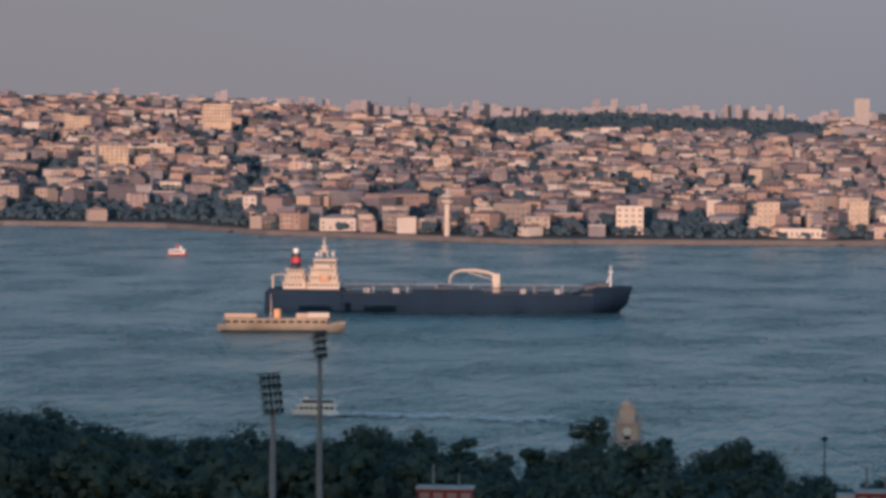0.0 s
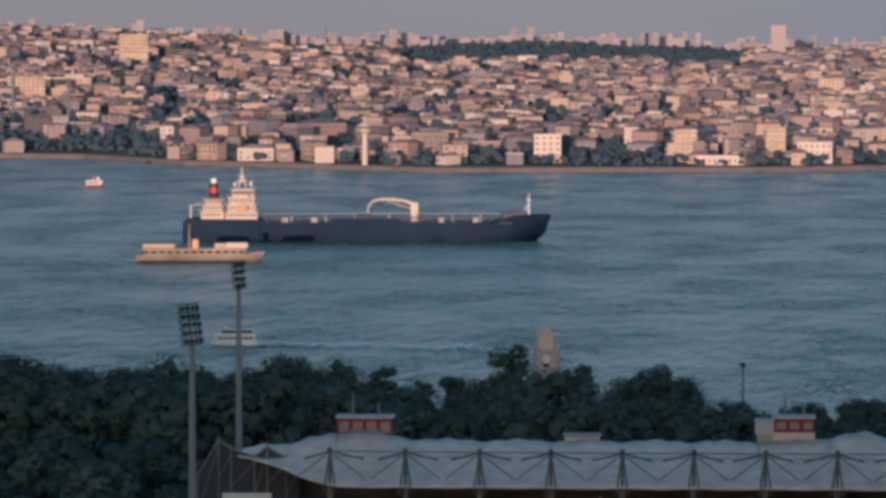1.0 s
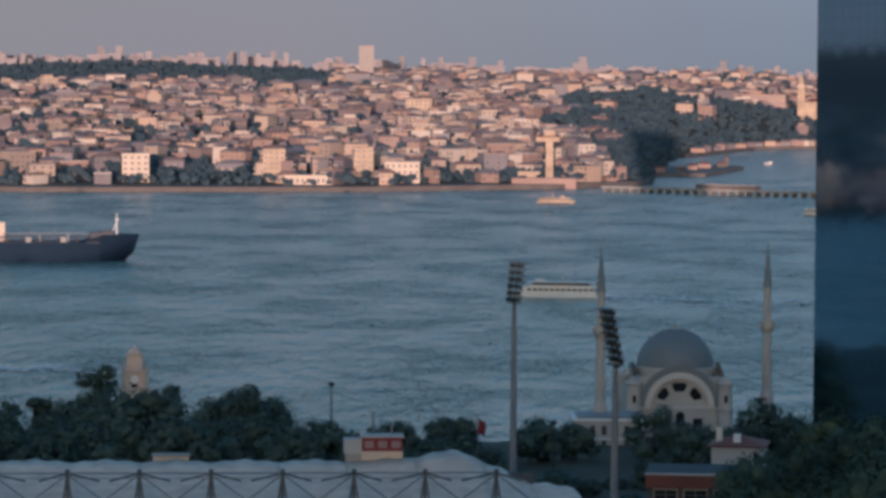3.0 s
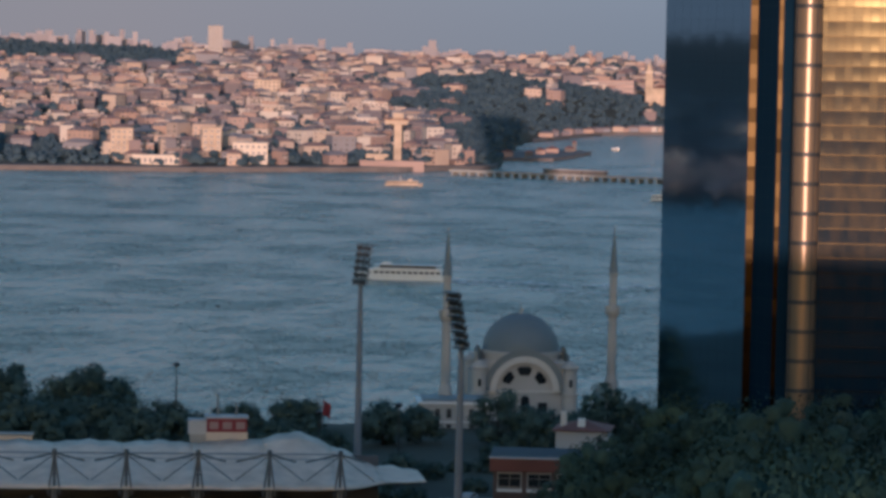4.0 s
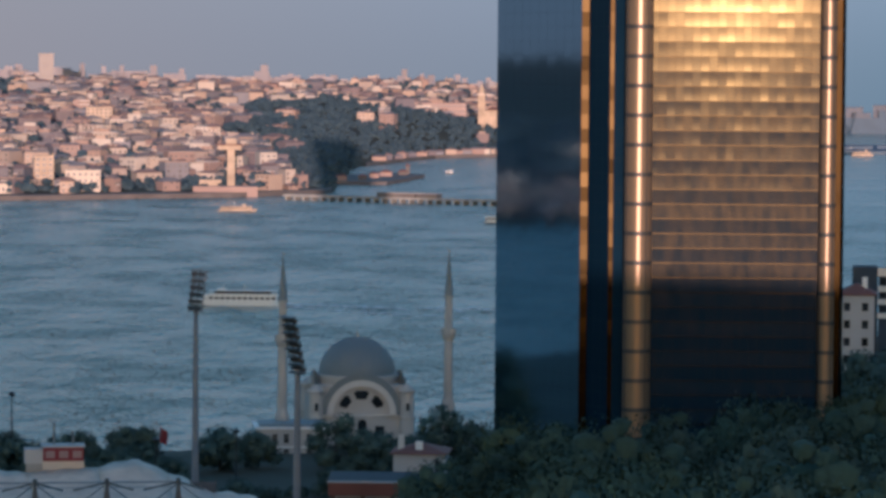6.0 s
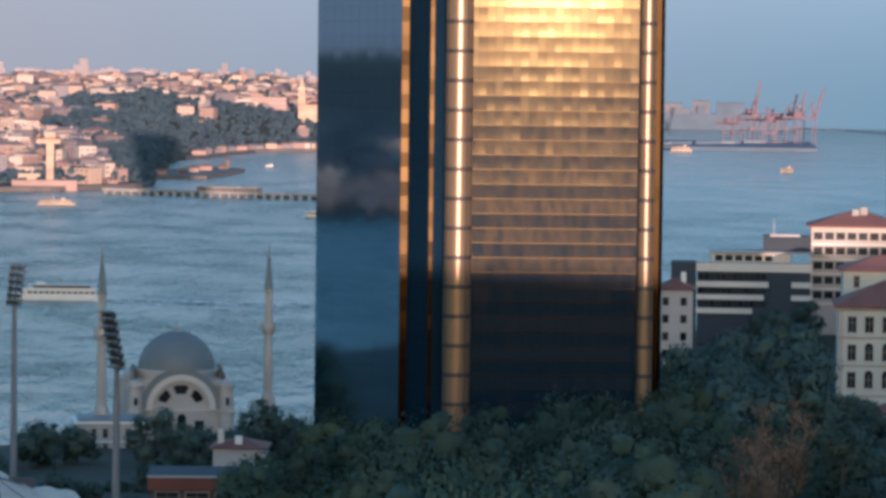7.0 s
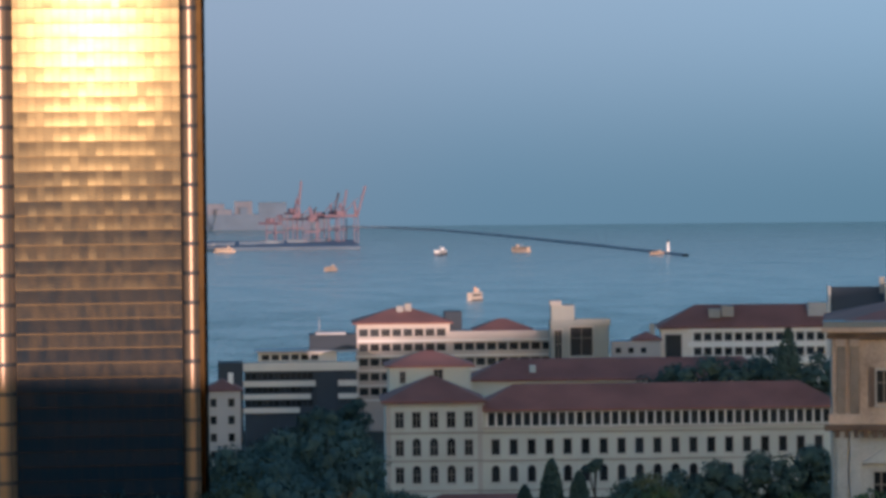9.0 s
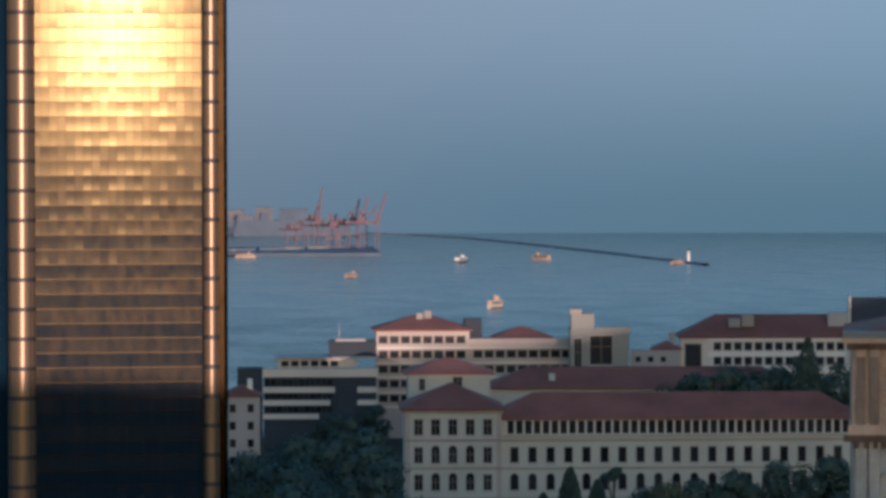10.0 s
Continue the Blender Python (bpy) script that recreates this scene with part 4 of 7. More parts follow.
DISHES = (0.0006, 0.0016, 0.003, 0.0048)


def dished_pane(mat, sag):
    """A thin pane whose face is very slightly hollow from sill to head."""
    bm = bmesh.new()
    w, h = W / 2 - 0.012, STOREY / 2 - 0.04
    rows_of = [[bm.verts.new((x, -sag * (2 * u - 1) ** 2, (u - 0.5) * h)) for x in (-w, w)] for u in (0.0, 0.3, 0.65, 1.0)]
    for lo, hi in zip(rows_of, rows_of[1:]):
        bm.faces.new((lo[0], lo[1], hi[1], hi[0]))
    back = [bm.verts.new((x, 0.04, z)) for x, z in ((-w, -h / 2), (w, -h / 2), (w, h / 2), (-w, h / 2))]
    bm.faces.new(back[::-1])
    me = finish(bm, "pane", mat, True)
    return me


pane_me = {m.name: [dished_pane(m, s) for s in DISHES] for m in (M_BRONZE, M_BRONZE_B)}
for r in range(MID0, MID1):
    mat = M_BRONZE if r % 2 else M_BRONZE_B
    lively = 27 <= r <= 34
    for c in range(COLS):
        ob = new("pane", random.choice(pane_me[mat.name][1:] if lively else pane_me[mat.name][:2]))
        ob.parent = tower
        m = fm @ Matrix.Translation((-10.05 + (c + 0.5) * W, 0.0, TZ0 + (r + 0.5) * STOREY / 2))
        ob.matrix_basis = m @ pose(0, 0, 0, random.gauss(0, 0.09 if lively else 0.035), 0, random.gauss(0, 0.07 if lively else 0.03))
bm = bmesh.new()
box(bm, -10.05, 10.05, -0.05, 0.0, -0.05, 0.05)
ledge = finish(bm, "transom", M_TRANSOM)
bm = bmesh.new()
box(bm, -0.016, 0.016, -0.02, 0.0, 0, TZ1 - TZ0)
mull = finish(bm, "mullion", M_MULLION)
for r in range(6, LAST):
    put("transom", ledge, tower, on_front(0, -0.005, TZ0 + r * STOREY / 2), FACE)
for c in range(COLS + 1):
    put("mullion", mull, tower, on_front(-10.05 + c * W, -0.005, TZ0), FACE)
glass_strip("side_glass", skin[8], skin[7], M_BLUE_GLASS, 10, 0.0004, "blue mirror glass that reflects the strait")
glass_strip("fin_panel", skin[7], skin[6], M_FIN, 1, 0.018, "gilded metal fin")
glass_strip("recess_glass", skin[6], skin[5], M_RECESS, 3, 0.0004, "dark recessed glass")
glass_strip("fin_panel", skin[5], skin[4], M_FIN, 1, 0.018, "gilded metal fin")
glass_strip("reveal_panel", skin[4], skin[3], M_REVEAL, 1, 0.0004, "dark blue reveal beside the pier")
glass_strip("edge_panel", (11.9, 0.5), (12.75, 0.55), M_EDGE, 1, 0.002, "golden edge panel")
glass_strip("end_glass", (13.15, 0.6), (14.0, 12.0), M_BLUE_GLASS, 5, 0.0006)
glass_strip("end_glass", (14.0, 12.0), (12.5, 40), M_BLUE_GLASS, 12, 0.0006)


def pier(cx, cy, r):
    bm = bmesh.new()
    lathe(bm, [(r, 0.16), (r, STOREY - 0.16)], 28, caps=False)
    drum = finish(bm, "pier_drum", M_PIER, True)
    bm = bmesh.new()
    lathe(bm, [(r - 0.1, -0.25), (r + 0.05, -0.24), (r + 0.05, 0.24), (r - 0.1, 0.25)], 28)
    ring = finish(bm, "pier_ring", M_DARK_STEEL)
    bm = bmesh.new()
    box(bm, -0.05, 0.05, -0.06, 0.03, 0.17, STOREY - 0.17)
    seam = finish(bm, "pier_seam", M_DARK_STEEL)
    for k in range(int((TZ1 - TZ0) / STOREY)):
        z = TZ0 + k * STOREY
        d = put("pier_drum", drum, tower, on_front(cx, cy, z), FACE)
        put("pier_ring", ring, tower, on_front(cx, cy, z), FACE)
        for a in (-58, 34):
            put("pier_seam", seam, d, (r * math.sin(radians(a)), -r * math.cos(radians(a)), 0), a)


pier(-11.3, 0.3, 1.66)
pier(11.12, 0.3, 0.98)


# ---- stadium ----
SX, SRZ = spot(-7.77, 560), 7.5
stand = thing("stadium_stand", (SX.x, SX.y, 0), SRZ, "stadium stand under a scalloped white tent roof", "stadium")
POSTS = [-38.6, -26.9] + [-15.5 + 10.95 * k for k in range(7)]
EDGES = [-54.0, -46.5] + POSTS + [57.5, 64.5]


def front_of(x):
    return 13.0 * float(smooth((-36 - x) / 18)) + 9.0 * float(smooth((x - 50) / 11))


def canopy_z(x, v, arch):
    side = float(smooth((-36 - x) / 19))
    right = float(smooth((x - 44) / 19))
    z = 16.2 + 4.4 * v + side * (3.0 - 4.2 * v) + right * (0.2 - 4.3 * v)
    z += 1.5 * v * v * (math.exp(-((x + 36) / 7) ** 2) + math.exp(-((x - 45) / 7) ** 2))
    return z + arch * (0.5 * v ** 2 * (1 + 0.35 * math.sin(x * 1.7)) - 0.25 * (1 - v) ** 2 - 0.3 * math.sin(math.pi * v))


for x0, x1 in zip(EDGES, EDGES[1:]):
    bm = bmesh.new()
    grid = []
    for i in range(13):
        x = x0 + (x1 - x0) * i / 12
        arch = math.sin(math.pi * i / 12)
        f = front_of(x) + 0.9 * arch
        grid.append([bm.verts.new((x, f + (22.5 - f) * j / 8, canopy_z(x, j / 8, arch))) for j in range(9)])
    for a, b in zip(grid, grid[1:]):
        for j in range(8):
            bm.faces.new((a[j], b[j], b[j + 1], a[j + 1]))
    ob = part("roof_membrane", bm, M_MEMBRANE, stand, "white stretched roof membrane", True)
    mod = ob.modifiers.new("thick", "SOLIDIFY")
    mod.thickness = 0.12

bm = bmesh.new()
beam(bm, (0, 0, 0), (0.95, 0, -6.6), 0.16)
beam(bm, (0, 0, 0), (-0.95, 0, -6.6), 0.16)
beam(bm, (0, 0, 0.4), (0, 0.4, -7.4), 0.22)
beam(bm, (-0.5, 0, -3.4), (0.5, 0, -3.4), 0.09)
lathe(bm, [(0.3, -0.3), (0.42, 0.1), (0.3, 0.5)], 8)
frame_me = finish(bm, "roof_mast", M_STRUT)
bm = bmesh.new()
beam(bm, (0, 0, -0.15), (4.6, 8.5, -2.3), 0.17)
beam(bm, (0, 0, -0.15), (-4.6, 8.5, -2.3), 0.17)
beam(bm, (0, 0, -0.3), (5.3, 0.2, -4.3), 0.1)
beam(bm, (0, 0, -0.3), (-5.3, 0.2, -4.3), 0.1)
stay_me = finish(bm, "stay", M_STRUT)
for x in POSTS:
    f = front_of(x)
    mast = put("roof_mast", frame_me, stand, (x, f + 0.6, 21.6))
    put("stay", stay_me, mast)
for x0, x1 in zip(POSTS, POSTS[1:]):
    bm = bmesh.new()
    beam(bm, (x0, front_of(x0) + 0.6, 21.5), (x1, front_of(x1) + 0.6, 21.5), 0.13)
    beam(bm, (x0, front_of(x0) + 0.6, 20.7), (x1, front_of(x1) + 0.6, 20.7), 0.06)
    part("tie_tube", bm, M_STEEL, stand)
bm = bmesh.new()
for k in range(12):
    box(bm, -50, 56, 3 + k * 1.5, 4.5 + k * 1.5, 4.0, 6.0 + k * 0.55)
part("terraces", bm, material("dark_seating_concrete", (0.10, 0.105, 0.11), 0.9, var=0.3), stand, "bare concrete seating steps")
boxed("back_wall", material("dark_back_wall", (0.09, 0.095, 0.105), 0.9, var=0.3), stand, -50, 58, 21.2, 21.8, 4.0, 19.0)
for x in POSTS:
    boxed("column", M_CONCRETE, stand, x - 0.35, x + 0.35, front_of(x) + 1.0, front_of(x) + 1.7, 4, 16.0)
for x0, x1 in ((-32, -18.5), (-1, 10.5), (34, 44)):
    bm = bmesh.new()
    g = []
    for i in range(9):
        a = math.sin(math.pi * i / 8)
        g.append([bm.verts.new((x0 + (x1 - x0) * i / 8, -6 + 5.5 * j / 3, 12.4 + 1.0 * a * (0.4 + j / 4) + 0.6 * j / 3)) for j in range(4)])
    for p, q in zip(g, g[1:]):
        for j in range(3):
            bm.faces.new((p[j], q[j], q[j + 1], p[j + 1]))
    ob = part("awning", bm, M_MEMBRANE, stand, "small slack white awning", True)
    ob.modifiers.new("thick", "SOLIDIFY").thickness = 0.1
for x, z in ((-15.5, 13.8), (3.0, 13.9), (26, 13.8)):
    bm = bmesh.new()
    beam(bm, (x, 0.2, 4), (x, 0.2, z + 1), 0.2)
    part("prop", bm, M_STEEL, stand)

# end wall of scaffolding and mesh on the palace side
end = thing("scaffold_wall", (SX.x, SX.y, 0), SRZ, "grey netted scaffold wall at the end of the stand", "scaffold")
bm = bmesh.new()
top = [(-60.5, 16.0), (-57.2, 21.6), (-55.2, 20.2), (-51.5, 19.0), (-49.5, 20.6), (-46.5, 18.8), (-44.5, 18.2)]
for (xa, za), (xb, zb) in zip(top, top[1:]):
    v = [bm.verts.new(p) for p in ((xa, 15.2, 4), (xb, 15.2, 4), (xb, 15.2, zb), (xa, 15.2, za), (xa, 15.8, 4), (xb, 15.8, 4), (xb, 15.8, zb), (xa, 15.8, za))]
    for q in ((0, 1, 2, 3), (5, 4, 7, 6), (3, 2, 6, 7), (4, 0, 3, 7), (1, 5, 6, 2)):
        bm.faces.new([v[i] for i in q])
part("netting", bm, material("dark_dust_netting", (0.055, 0.062, 0.070), 0.9, var=0.3), end, "grey dust netting")
for (xa, za), (xb, zb) in zip(top, top[1:]):
    bm = bmesh.new()
    beam(bm, (xa, 15.0, 4), (xa, 15.0, za + 0.6), 0.12)
    beam(bm, (xa, 15.0, za), (xb, 15.0, zb), 0.14)
    beam(bm, (xa, 15.0, za - 6), (xb, 15.0, zb - 1), 0.08)
    part("strut", bm, M_STEEL, end)

# hanging banners; their lettering cannot be read
for x0, x1, z0, z1, mat, ink, label in ((-55, -47.4, 11.5, 15.2, M_PLASTER_WHITE, M_DARK_STEEL, "white advertising banner with small dark marks"),
                                         (-46.9, -38.4, 11.5, 14.4, M_BLUE, M_WHITE, "blue advertising banner with pale marks"),
                                         (-36.4, -27.3, 11.0, 13.4, M_PLASTER_WHITE, M_DARK_STEEL, "white advertising banner with dark marks"),
                                         (-12, 4, 9.8, 12.2, M_PLASTER_WHITE, M_DARK_STEEL, "long pale advertising banner")):
    bn = thing("banner", (SX.x, SX.y, 0), SRZ, label, "banner", "stadium banners")
    boxed("sheet", mat, bn, x0, x1, -1.1, -1.0, z0, z1)
    for k in range(3):
        xa = x0 + (x1 - x0) * (0.38 + 0.18 * k)
        boxed("mark", ink, bn, xa, xa + 0.8, -1.13, -1.104, z0 + 1.5 + 0.2 * (k % 2), z0 + 1.9 + 0.2 * (k % 2))
    for xa in (x0 + 0.3, x1 - 0.4):
        boxed("post", M_STEEL, bn, xa, xa + 0.12, -0.99, -0.87, 4, z1)


M_PANEL = material("dull_pink_panel", (0.30, 0.20, 0.20), 0.6)


def cabin(x0, x1, z0, z1, panels, label, base=0.0, side=0.0):
    cb = thing("press_cabin", (SX.x, SX.y, 0), SRZ, label, "cabin", "cabins on the stand roof")
    boxed("body", M_CRIMSON, cb, x0, x1, 22.6, 26.5, z0, z1, "red cabin")
    boxed("roof", M_PLASTER_GREY, cb, x0 - 0.25, x1 + 0.25, 22.3, 26.8, z1 + 0.003, z1 + 0.3)
    w = (x1 - x0) / panels
    for k in range(panels):
        boxed("panel", M_PANEL, cb, x0 + w * (k + 0.18), x0 + w * (k + 0.86), 22.52, 22.597, z0 + 0.5, z1 - 0.55)
    if base:
        boxed("base", M_CREAM, cb, x0 - 0.1, x1 + 0.1, 22.65, 26.5, z0 - base, z0 - 0.003)
    if side:
        boxed("side_box", M_PLASTER_GREY, cb, x0 - side, x0 - 0.02, 22.9, 26.4, z0 - 0.4, z1 - 0.3)
        boxed("side_base", M_CONCRETE, cb, x0 - side + 0.3, x0 - 0.04, 23.0, 26.2, z0 - 1.9, z0 - 0.41)
    for k, xx in enumerate((x0 + 0.28 * (x1 - x0), x0 + 0.75 * (x1 - x0))):
        bm = bmesh.new()
        lathe(bm, [(0.2, z1 + 0.3), (0.16, z1 + (3.8 if k == 0 else 2.4))], 8, xx, 24.5)
        part("pole", bm, M_STEEL, cb)
    for xx in (x0 + 0.4, x1 - 0.4):
        boxed("leg", M_STEEL, cb, xx - 0.1, xx + 0.1, 23.2, 23.4, 4, z0 - base)


cabin(-39.0, -30.2, 21.5, 24.3, 4, "red cabin with white panels behind the stand roof")
cabin(30.6, 37.0, 22.4, 24.6, 3, "red cabin on a cream base behind the stand roof", 1.9, 2.9)
bx = thing("roof_cabin", (SX.x, SX.y, 0), SRZ, "low cream plant cabin behind the stand roof", "cabin", "cabins on the stand roof")
boxed("body", M_CREAM, bx, -2.7, 3.0, 23.2, 26, 15, 21.5)
boxed("roof", M_CONCRETE, bx, -2.9, 3.2, 23, 26.2, 21.504, 21.8)


def floodlight(bearing, dist, top, rows, turn, lean):
    p = spot(bearing, dist)
    z0 = gz(p.x, p.y)
    ml = thing("floodlight_mast", (p.x, p.y, z0), 0, "tall steel stadium floodlight mast with a tilted lamp rack", "floodlight", "stadium floodlights")
    h = top - z0
    rack = rows * 1.15
    bm = bmesh.new()
    lathe(bm, [(0.72, -0.5), (0.6, h * 0.3), (0.45, h * 0.7), (0.36, h - rack + 0.4)], 10)
    part("pole", bm, M_POLE, ml, smooth=False)
    bm = bmesh.new()
    for x in (-1.65, 0, 1.65):
        beam(bm, (x, 0, 0), (x, 0, rack), 0.09)
    fr = part("lamp_rack", bm, M_DARK_STEEL, ml)
    fr.matrix_basis = pose(0, 0, h - rack, -lean, 0, turn)
    bm = bmesh.new()
    box(bm, -1.9, 1.9, -0.5, 0.5, -0.06, 0.06)
    shelf = finish(bm, "lamp_shelf", M_DARK_STEEL)
    for r in range(rows + 1):
        put("lamp_shelf", shelf, fr, (0, 0, r * 1.15))
    bm = bmesh.new()
    lathe(bm, [(0.18, -0.2), (0.36, 0.1), (0.40, 0.22)], 10)
    bmesh.ops.rotate(bm, verts=bm.verts[:], matrix=Matrix.Rotation(radians(105), 3, "X"))
    lamp = finish(bm, "lamp", M_DARK_STEEL)
    for r in range(rows):
        for x in (-1.45, -0.5, 0.5, 1.45):
            put("lamp", lamp, fr, (x, -0.3, r * 1.15 + 0.55))
    return ml


floodlight(-13.12, 615, 47.5, 4, 75, 6)
floodlight(-13.85, 515, 47.8, 5, 58, 10)
floodlight(-2.39, 615, 51.0, 6, -52, 8)
floodlight(-0.80, 515, 50.4, 7, 118, 12)


# ---- clock tower in the park ----
p = spot(-8.31, 760)
M_CLOCK = material("pinkish_carved_stone", (0.62, 0.50, 0.43), 0.85, var=0.25, scale=1.2, bump=0.03)
ck = thing("clock_tower", (p.x, p.y, 3.0), 8.0, "slender ornate pale stone clock tower rising from the trees", "clock tower")
for name, w, z0, z1 in (("base", 8.4, -1, 7.5), ("balustrade", 6.4, 12.1, 13.4), ("shaft", 4.9, 13.4, 16.6), ("cornice", 5.6, 16.6, 17.1), ("attic", 3.3, 17.1, 20.0), ("crown", 3.9, 20.0, 20.4)):
    boxed(name, M_CLOCK, ck, -w / 2, w / 2, -w / 2, w / 2, z0, z1 - 0.002, bevel=0.12)
boxed("lower_shaft", M_CLOCK, ck, -2.9, 2.9, -2.9, 2.9, 7.5, 12.098)
for x in (-2.5, 2.5):
    for y in (-2.5, 2.5):
        bm = bmesh.new()
        lathe(bm, [(0.34, 13.0), (0.28, 16.7)], 10, x * 0.98, y * 0.98)
        part("corner_column", bm, M_STONE, ck, smooth=False)
        bm = bmesh.new()
        lathe(bm, [(0.3, 17.1), (0.45, 17.7), (0.1, 18.7)], 8, x * 0.94, y * 0.94)
        part("urn", bm, M_STONE, ck)
bm = bmesh.new()
lathe(bm, [(1.35, 20.4), (1.3, 20.9), (0.95, 21.4), (0.35, 21.7), (0.1, 22.2)], 12)
part("cupola", bm, M_CLOCK, ck)
for rz in (0, 90, 180, 270):
    bm = bmesh.new()
    lathe(bm, [(0.85, 0.0), (0.85, 0.08)], 20)
    bmesh.ops.rotate(bm, verts=bm.verts[:], matrix=Matrix.Rotation(radians(90), 3, "X"))
    bmesh.ops.translate(bm, verts=bm.verts[:], vec=(0, -2.47, 15.3))
    part("clock_face", bm, M_WHITE, ck, "white enamel clock face", rz=rz)
    boxed("niche", M_GLASS, ck, -0.6, 0.6, -2.52, -2.453, 13.7, 14.3).matrix_basis = pose(0, 0, 0, 0, 0, rz)


# ---- mosque ----
MQ = spot(0.13, 800)
mosque = thing("mosque", (MQ.x, MQ.y, 3.0), 6.0, "pale stone mosque with a grey lead dome and arched tympanum", "mosque")
bm = bmesh.new()
box(bm, -9.6, 9.6, -9.0, 9.6, 0, 13.2)
part("prayer_hall", bm, M_STONE, mosque)
bm = bmesh.new()
lathe(bm, [(8.7, 13.2), (8.7, 14.3), (9.1, 14.4), (9.1, 15.1), (8.6, 15.15)], 48)
part("drum", bm, M_STONE, mosque, "pale stone drum")
bm = bmesh.new()
lathe(bm, [(8.4, 15.0)] + [(8.35 * math.cos(t), 15.1 + 8.0 * math.sin(t)) for t in np.linspace(0, math.pi / 2 * 0.985, 18)], 48)
part("dome", bm, M_LEAD, mosque, "grey lead dome", True)
bm = bmesh.new()
for k in range(24):
    t = 2 * math.pi * k / 24
    pts = [(8.38 * math.cos(s) * math.cos(t), 8.38 * math.cos(s) * math.sin(t), 15.12 + 8.03 * math.sin(s)) for s in np.linspace(0.02, 1.45, 9)]
    for a, b in zip(pts, pts[1:]):
        beam(bm, a, b, 0.05, 4)
part("dome_ribs", bm, M_LEAD, mosque, "lead seams")
bm = bmesh.new()
lathe(bm, [(0.45, 22.9), (0.3, 23.5), (0.4, 23.9), (0.1, 24.4), (0.04, 25.4)], 10)
part("finial", bm, M_STONE, mosque, "pale finial")


def arch_ring(bm, r0, r1, y0, y1, zc, n=28):
    for i in range(n):
        a0, a1 = math.pi * i / n, math.pi * (i + 1) / n
        q = [(r * math.cos(t), zc + r * math.sin(t)) for t, r in ((a0, r0), (a0, r1), (a1, r1), (a1, r0))]
        f = [bm.verts.new((x, y0, z)) for x, z in q]
        g = [bm.verts.new((x, y1, z)) for x, z in q]
        bm.faces.new(f[::-1])
        for j in (0, 2) + ((3,) if i == 0 else ()) + ((1,) if i == n - 1 else ()):
            bm.faces.new((f[j], f[(j + 1) % 4], g[(j + 1) % 4], g[j]))
    bmesh.ops.remove_doubles(bm, verts=bm.verts[:], dist=0.001)


for rz in (0, 90, 270):
    bm = bmesh.new()
    arch_ring(bm, 6.2, 7.5, -10.3, -9.0, 7.0)
    part("great_arch", bm, M_ARCH, mosque, "white arch band", rz=rz)
    bm = bmesh.new()
    arch_ring(bm, 7.52, 8.9, -9.7, -9.02, 7.0)
    part("arch_cover", bm, M_LEAD, mosque, "lead arch cover", rz=rz)
    bm = bmesh.new()
    f = [bm.verts.new((6.2 * math.cos(t), -9.25, 7.0 + 6.2 * math.sin(t))) for t in np.linspace(0, math.pi, 28)] + [bm.verts.new((-6.2, -9.25, 0)), bm.verts.new((6.2, -9.25, 0))]
    bm.faces.new(f[::-1])
    part("tympanum", bm, M_STONE, mosque, "pale tympanum wall", rz=rz)
    for ang, w0, w1 in ((90, 1.0, 1.7), (38, 0.9, 1.5), (142, 0.9, 1.5)):
        bm = bmesh.new()
        q = [(-w0, -0.9), (w0, -0.9), (w1, 0.5), (w1 * 0.6, 1.0), (-w1 * 0.6, 1.0), (-w1, 0.5)]
        c, s = math.cos(radians(ang - 90)), math.sin(radians(ang - 90))
        cx, cz = 4.3 * math.cos(radians(ang)), 7.2 + 4.0 * math.sin(radians(ang))
        v = [(cx + x * c - z * s, cz + x * s + z * c) for x, z in q]
        lo = [bm.verts.new((x, -9.4, z)) for x, z in v]
        hi = [bm.verts.new((x, -9.26, z)) for x, z in v]
        bm.faces.new(lo)
        for j in range(6):
            bm.faces.new((lo[j], lo[(j + 1) % 6], hi[(j + 1) % 6], hi[j]))
        part("fan_window", bm, M_GLASS, mosque, "dark fan window", rz=rz)
    boxed("string_course", M_ARCH, mosque, -8.0, 8.0, -9.6, -9.26, 6.6, 7.0).matrix_basis = pose(0, 0, 0, 0, 0, rz)
    sur, pane, fr = window_meshes(1.9, 2.4, True)
    for x in (0.2,):
        w = put("window", sur, mosque)
        w.matrix_basis = pose(0, 0, 0, 0, 0, rz) @ pose(x, -9.35, 2.6)
        put("pane", pane, w)
    sur, pane, fr = window_meshes(2.0, 1.9, False)
    for x in (-4.0, 4.0):
        w = put("window", sur, mosque)
        w.matrix_basis = pose(0, 0, 0, 0, 0, rz) @ pose(x, -9.55, 2.6)
        put("pane", pane, w)
for x in (-9.9, 9.9):
    for y in (-9.4, 9.4):
        bm = bmesh.new()
        lathe(bm, [(1.75, -2), (1.7, 6.0), (1.95, 6.2), (1.95, 6.6), (1.6, 6.7), (1.55, 11.6), (1.9, 11.8), (1.9, 12.2), (1.2, 12.9), (0.3, 13.6)], 14, x, y)
        part("corner_turret", bm, M_STONE, mosque, "round corner turret")
    boxed("buttress", M_STONE, mosque, x - 0.9, x + 0.9, -8.2, 8.2, 0, 10.5)
    boxed("turret_window", M_GLASS, mosque, x - 0.35, x + 0.35, -11.2, -11.0, 8.0, 9.6)

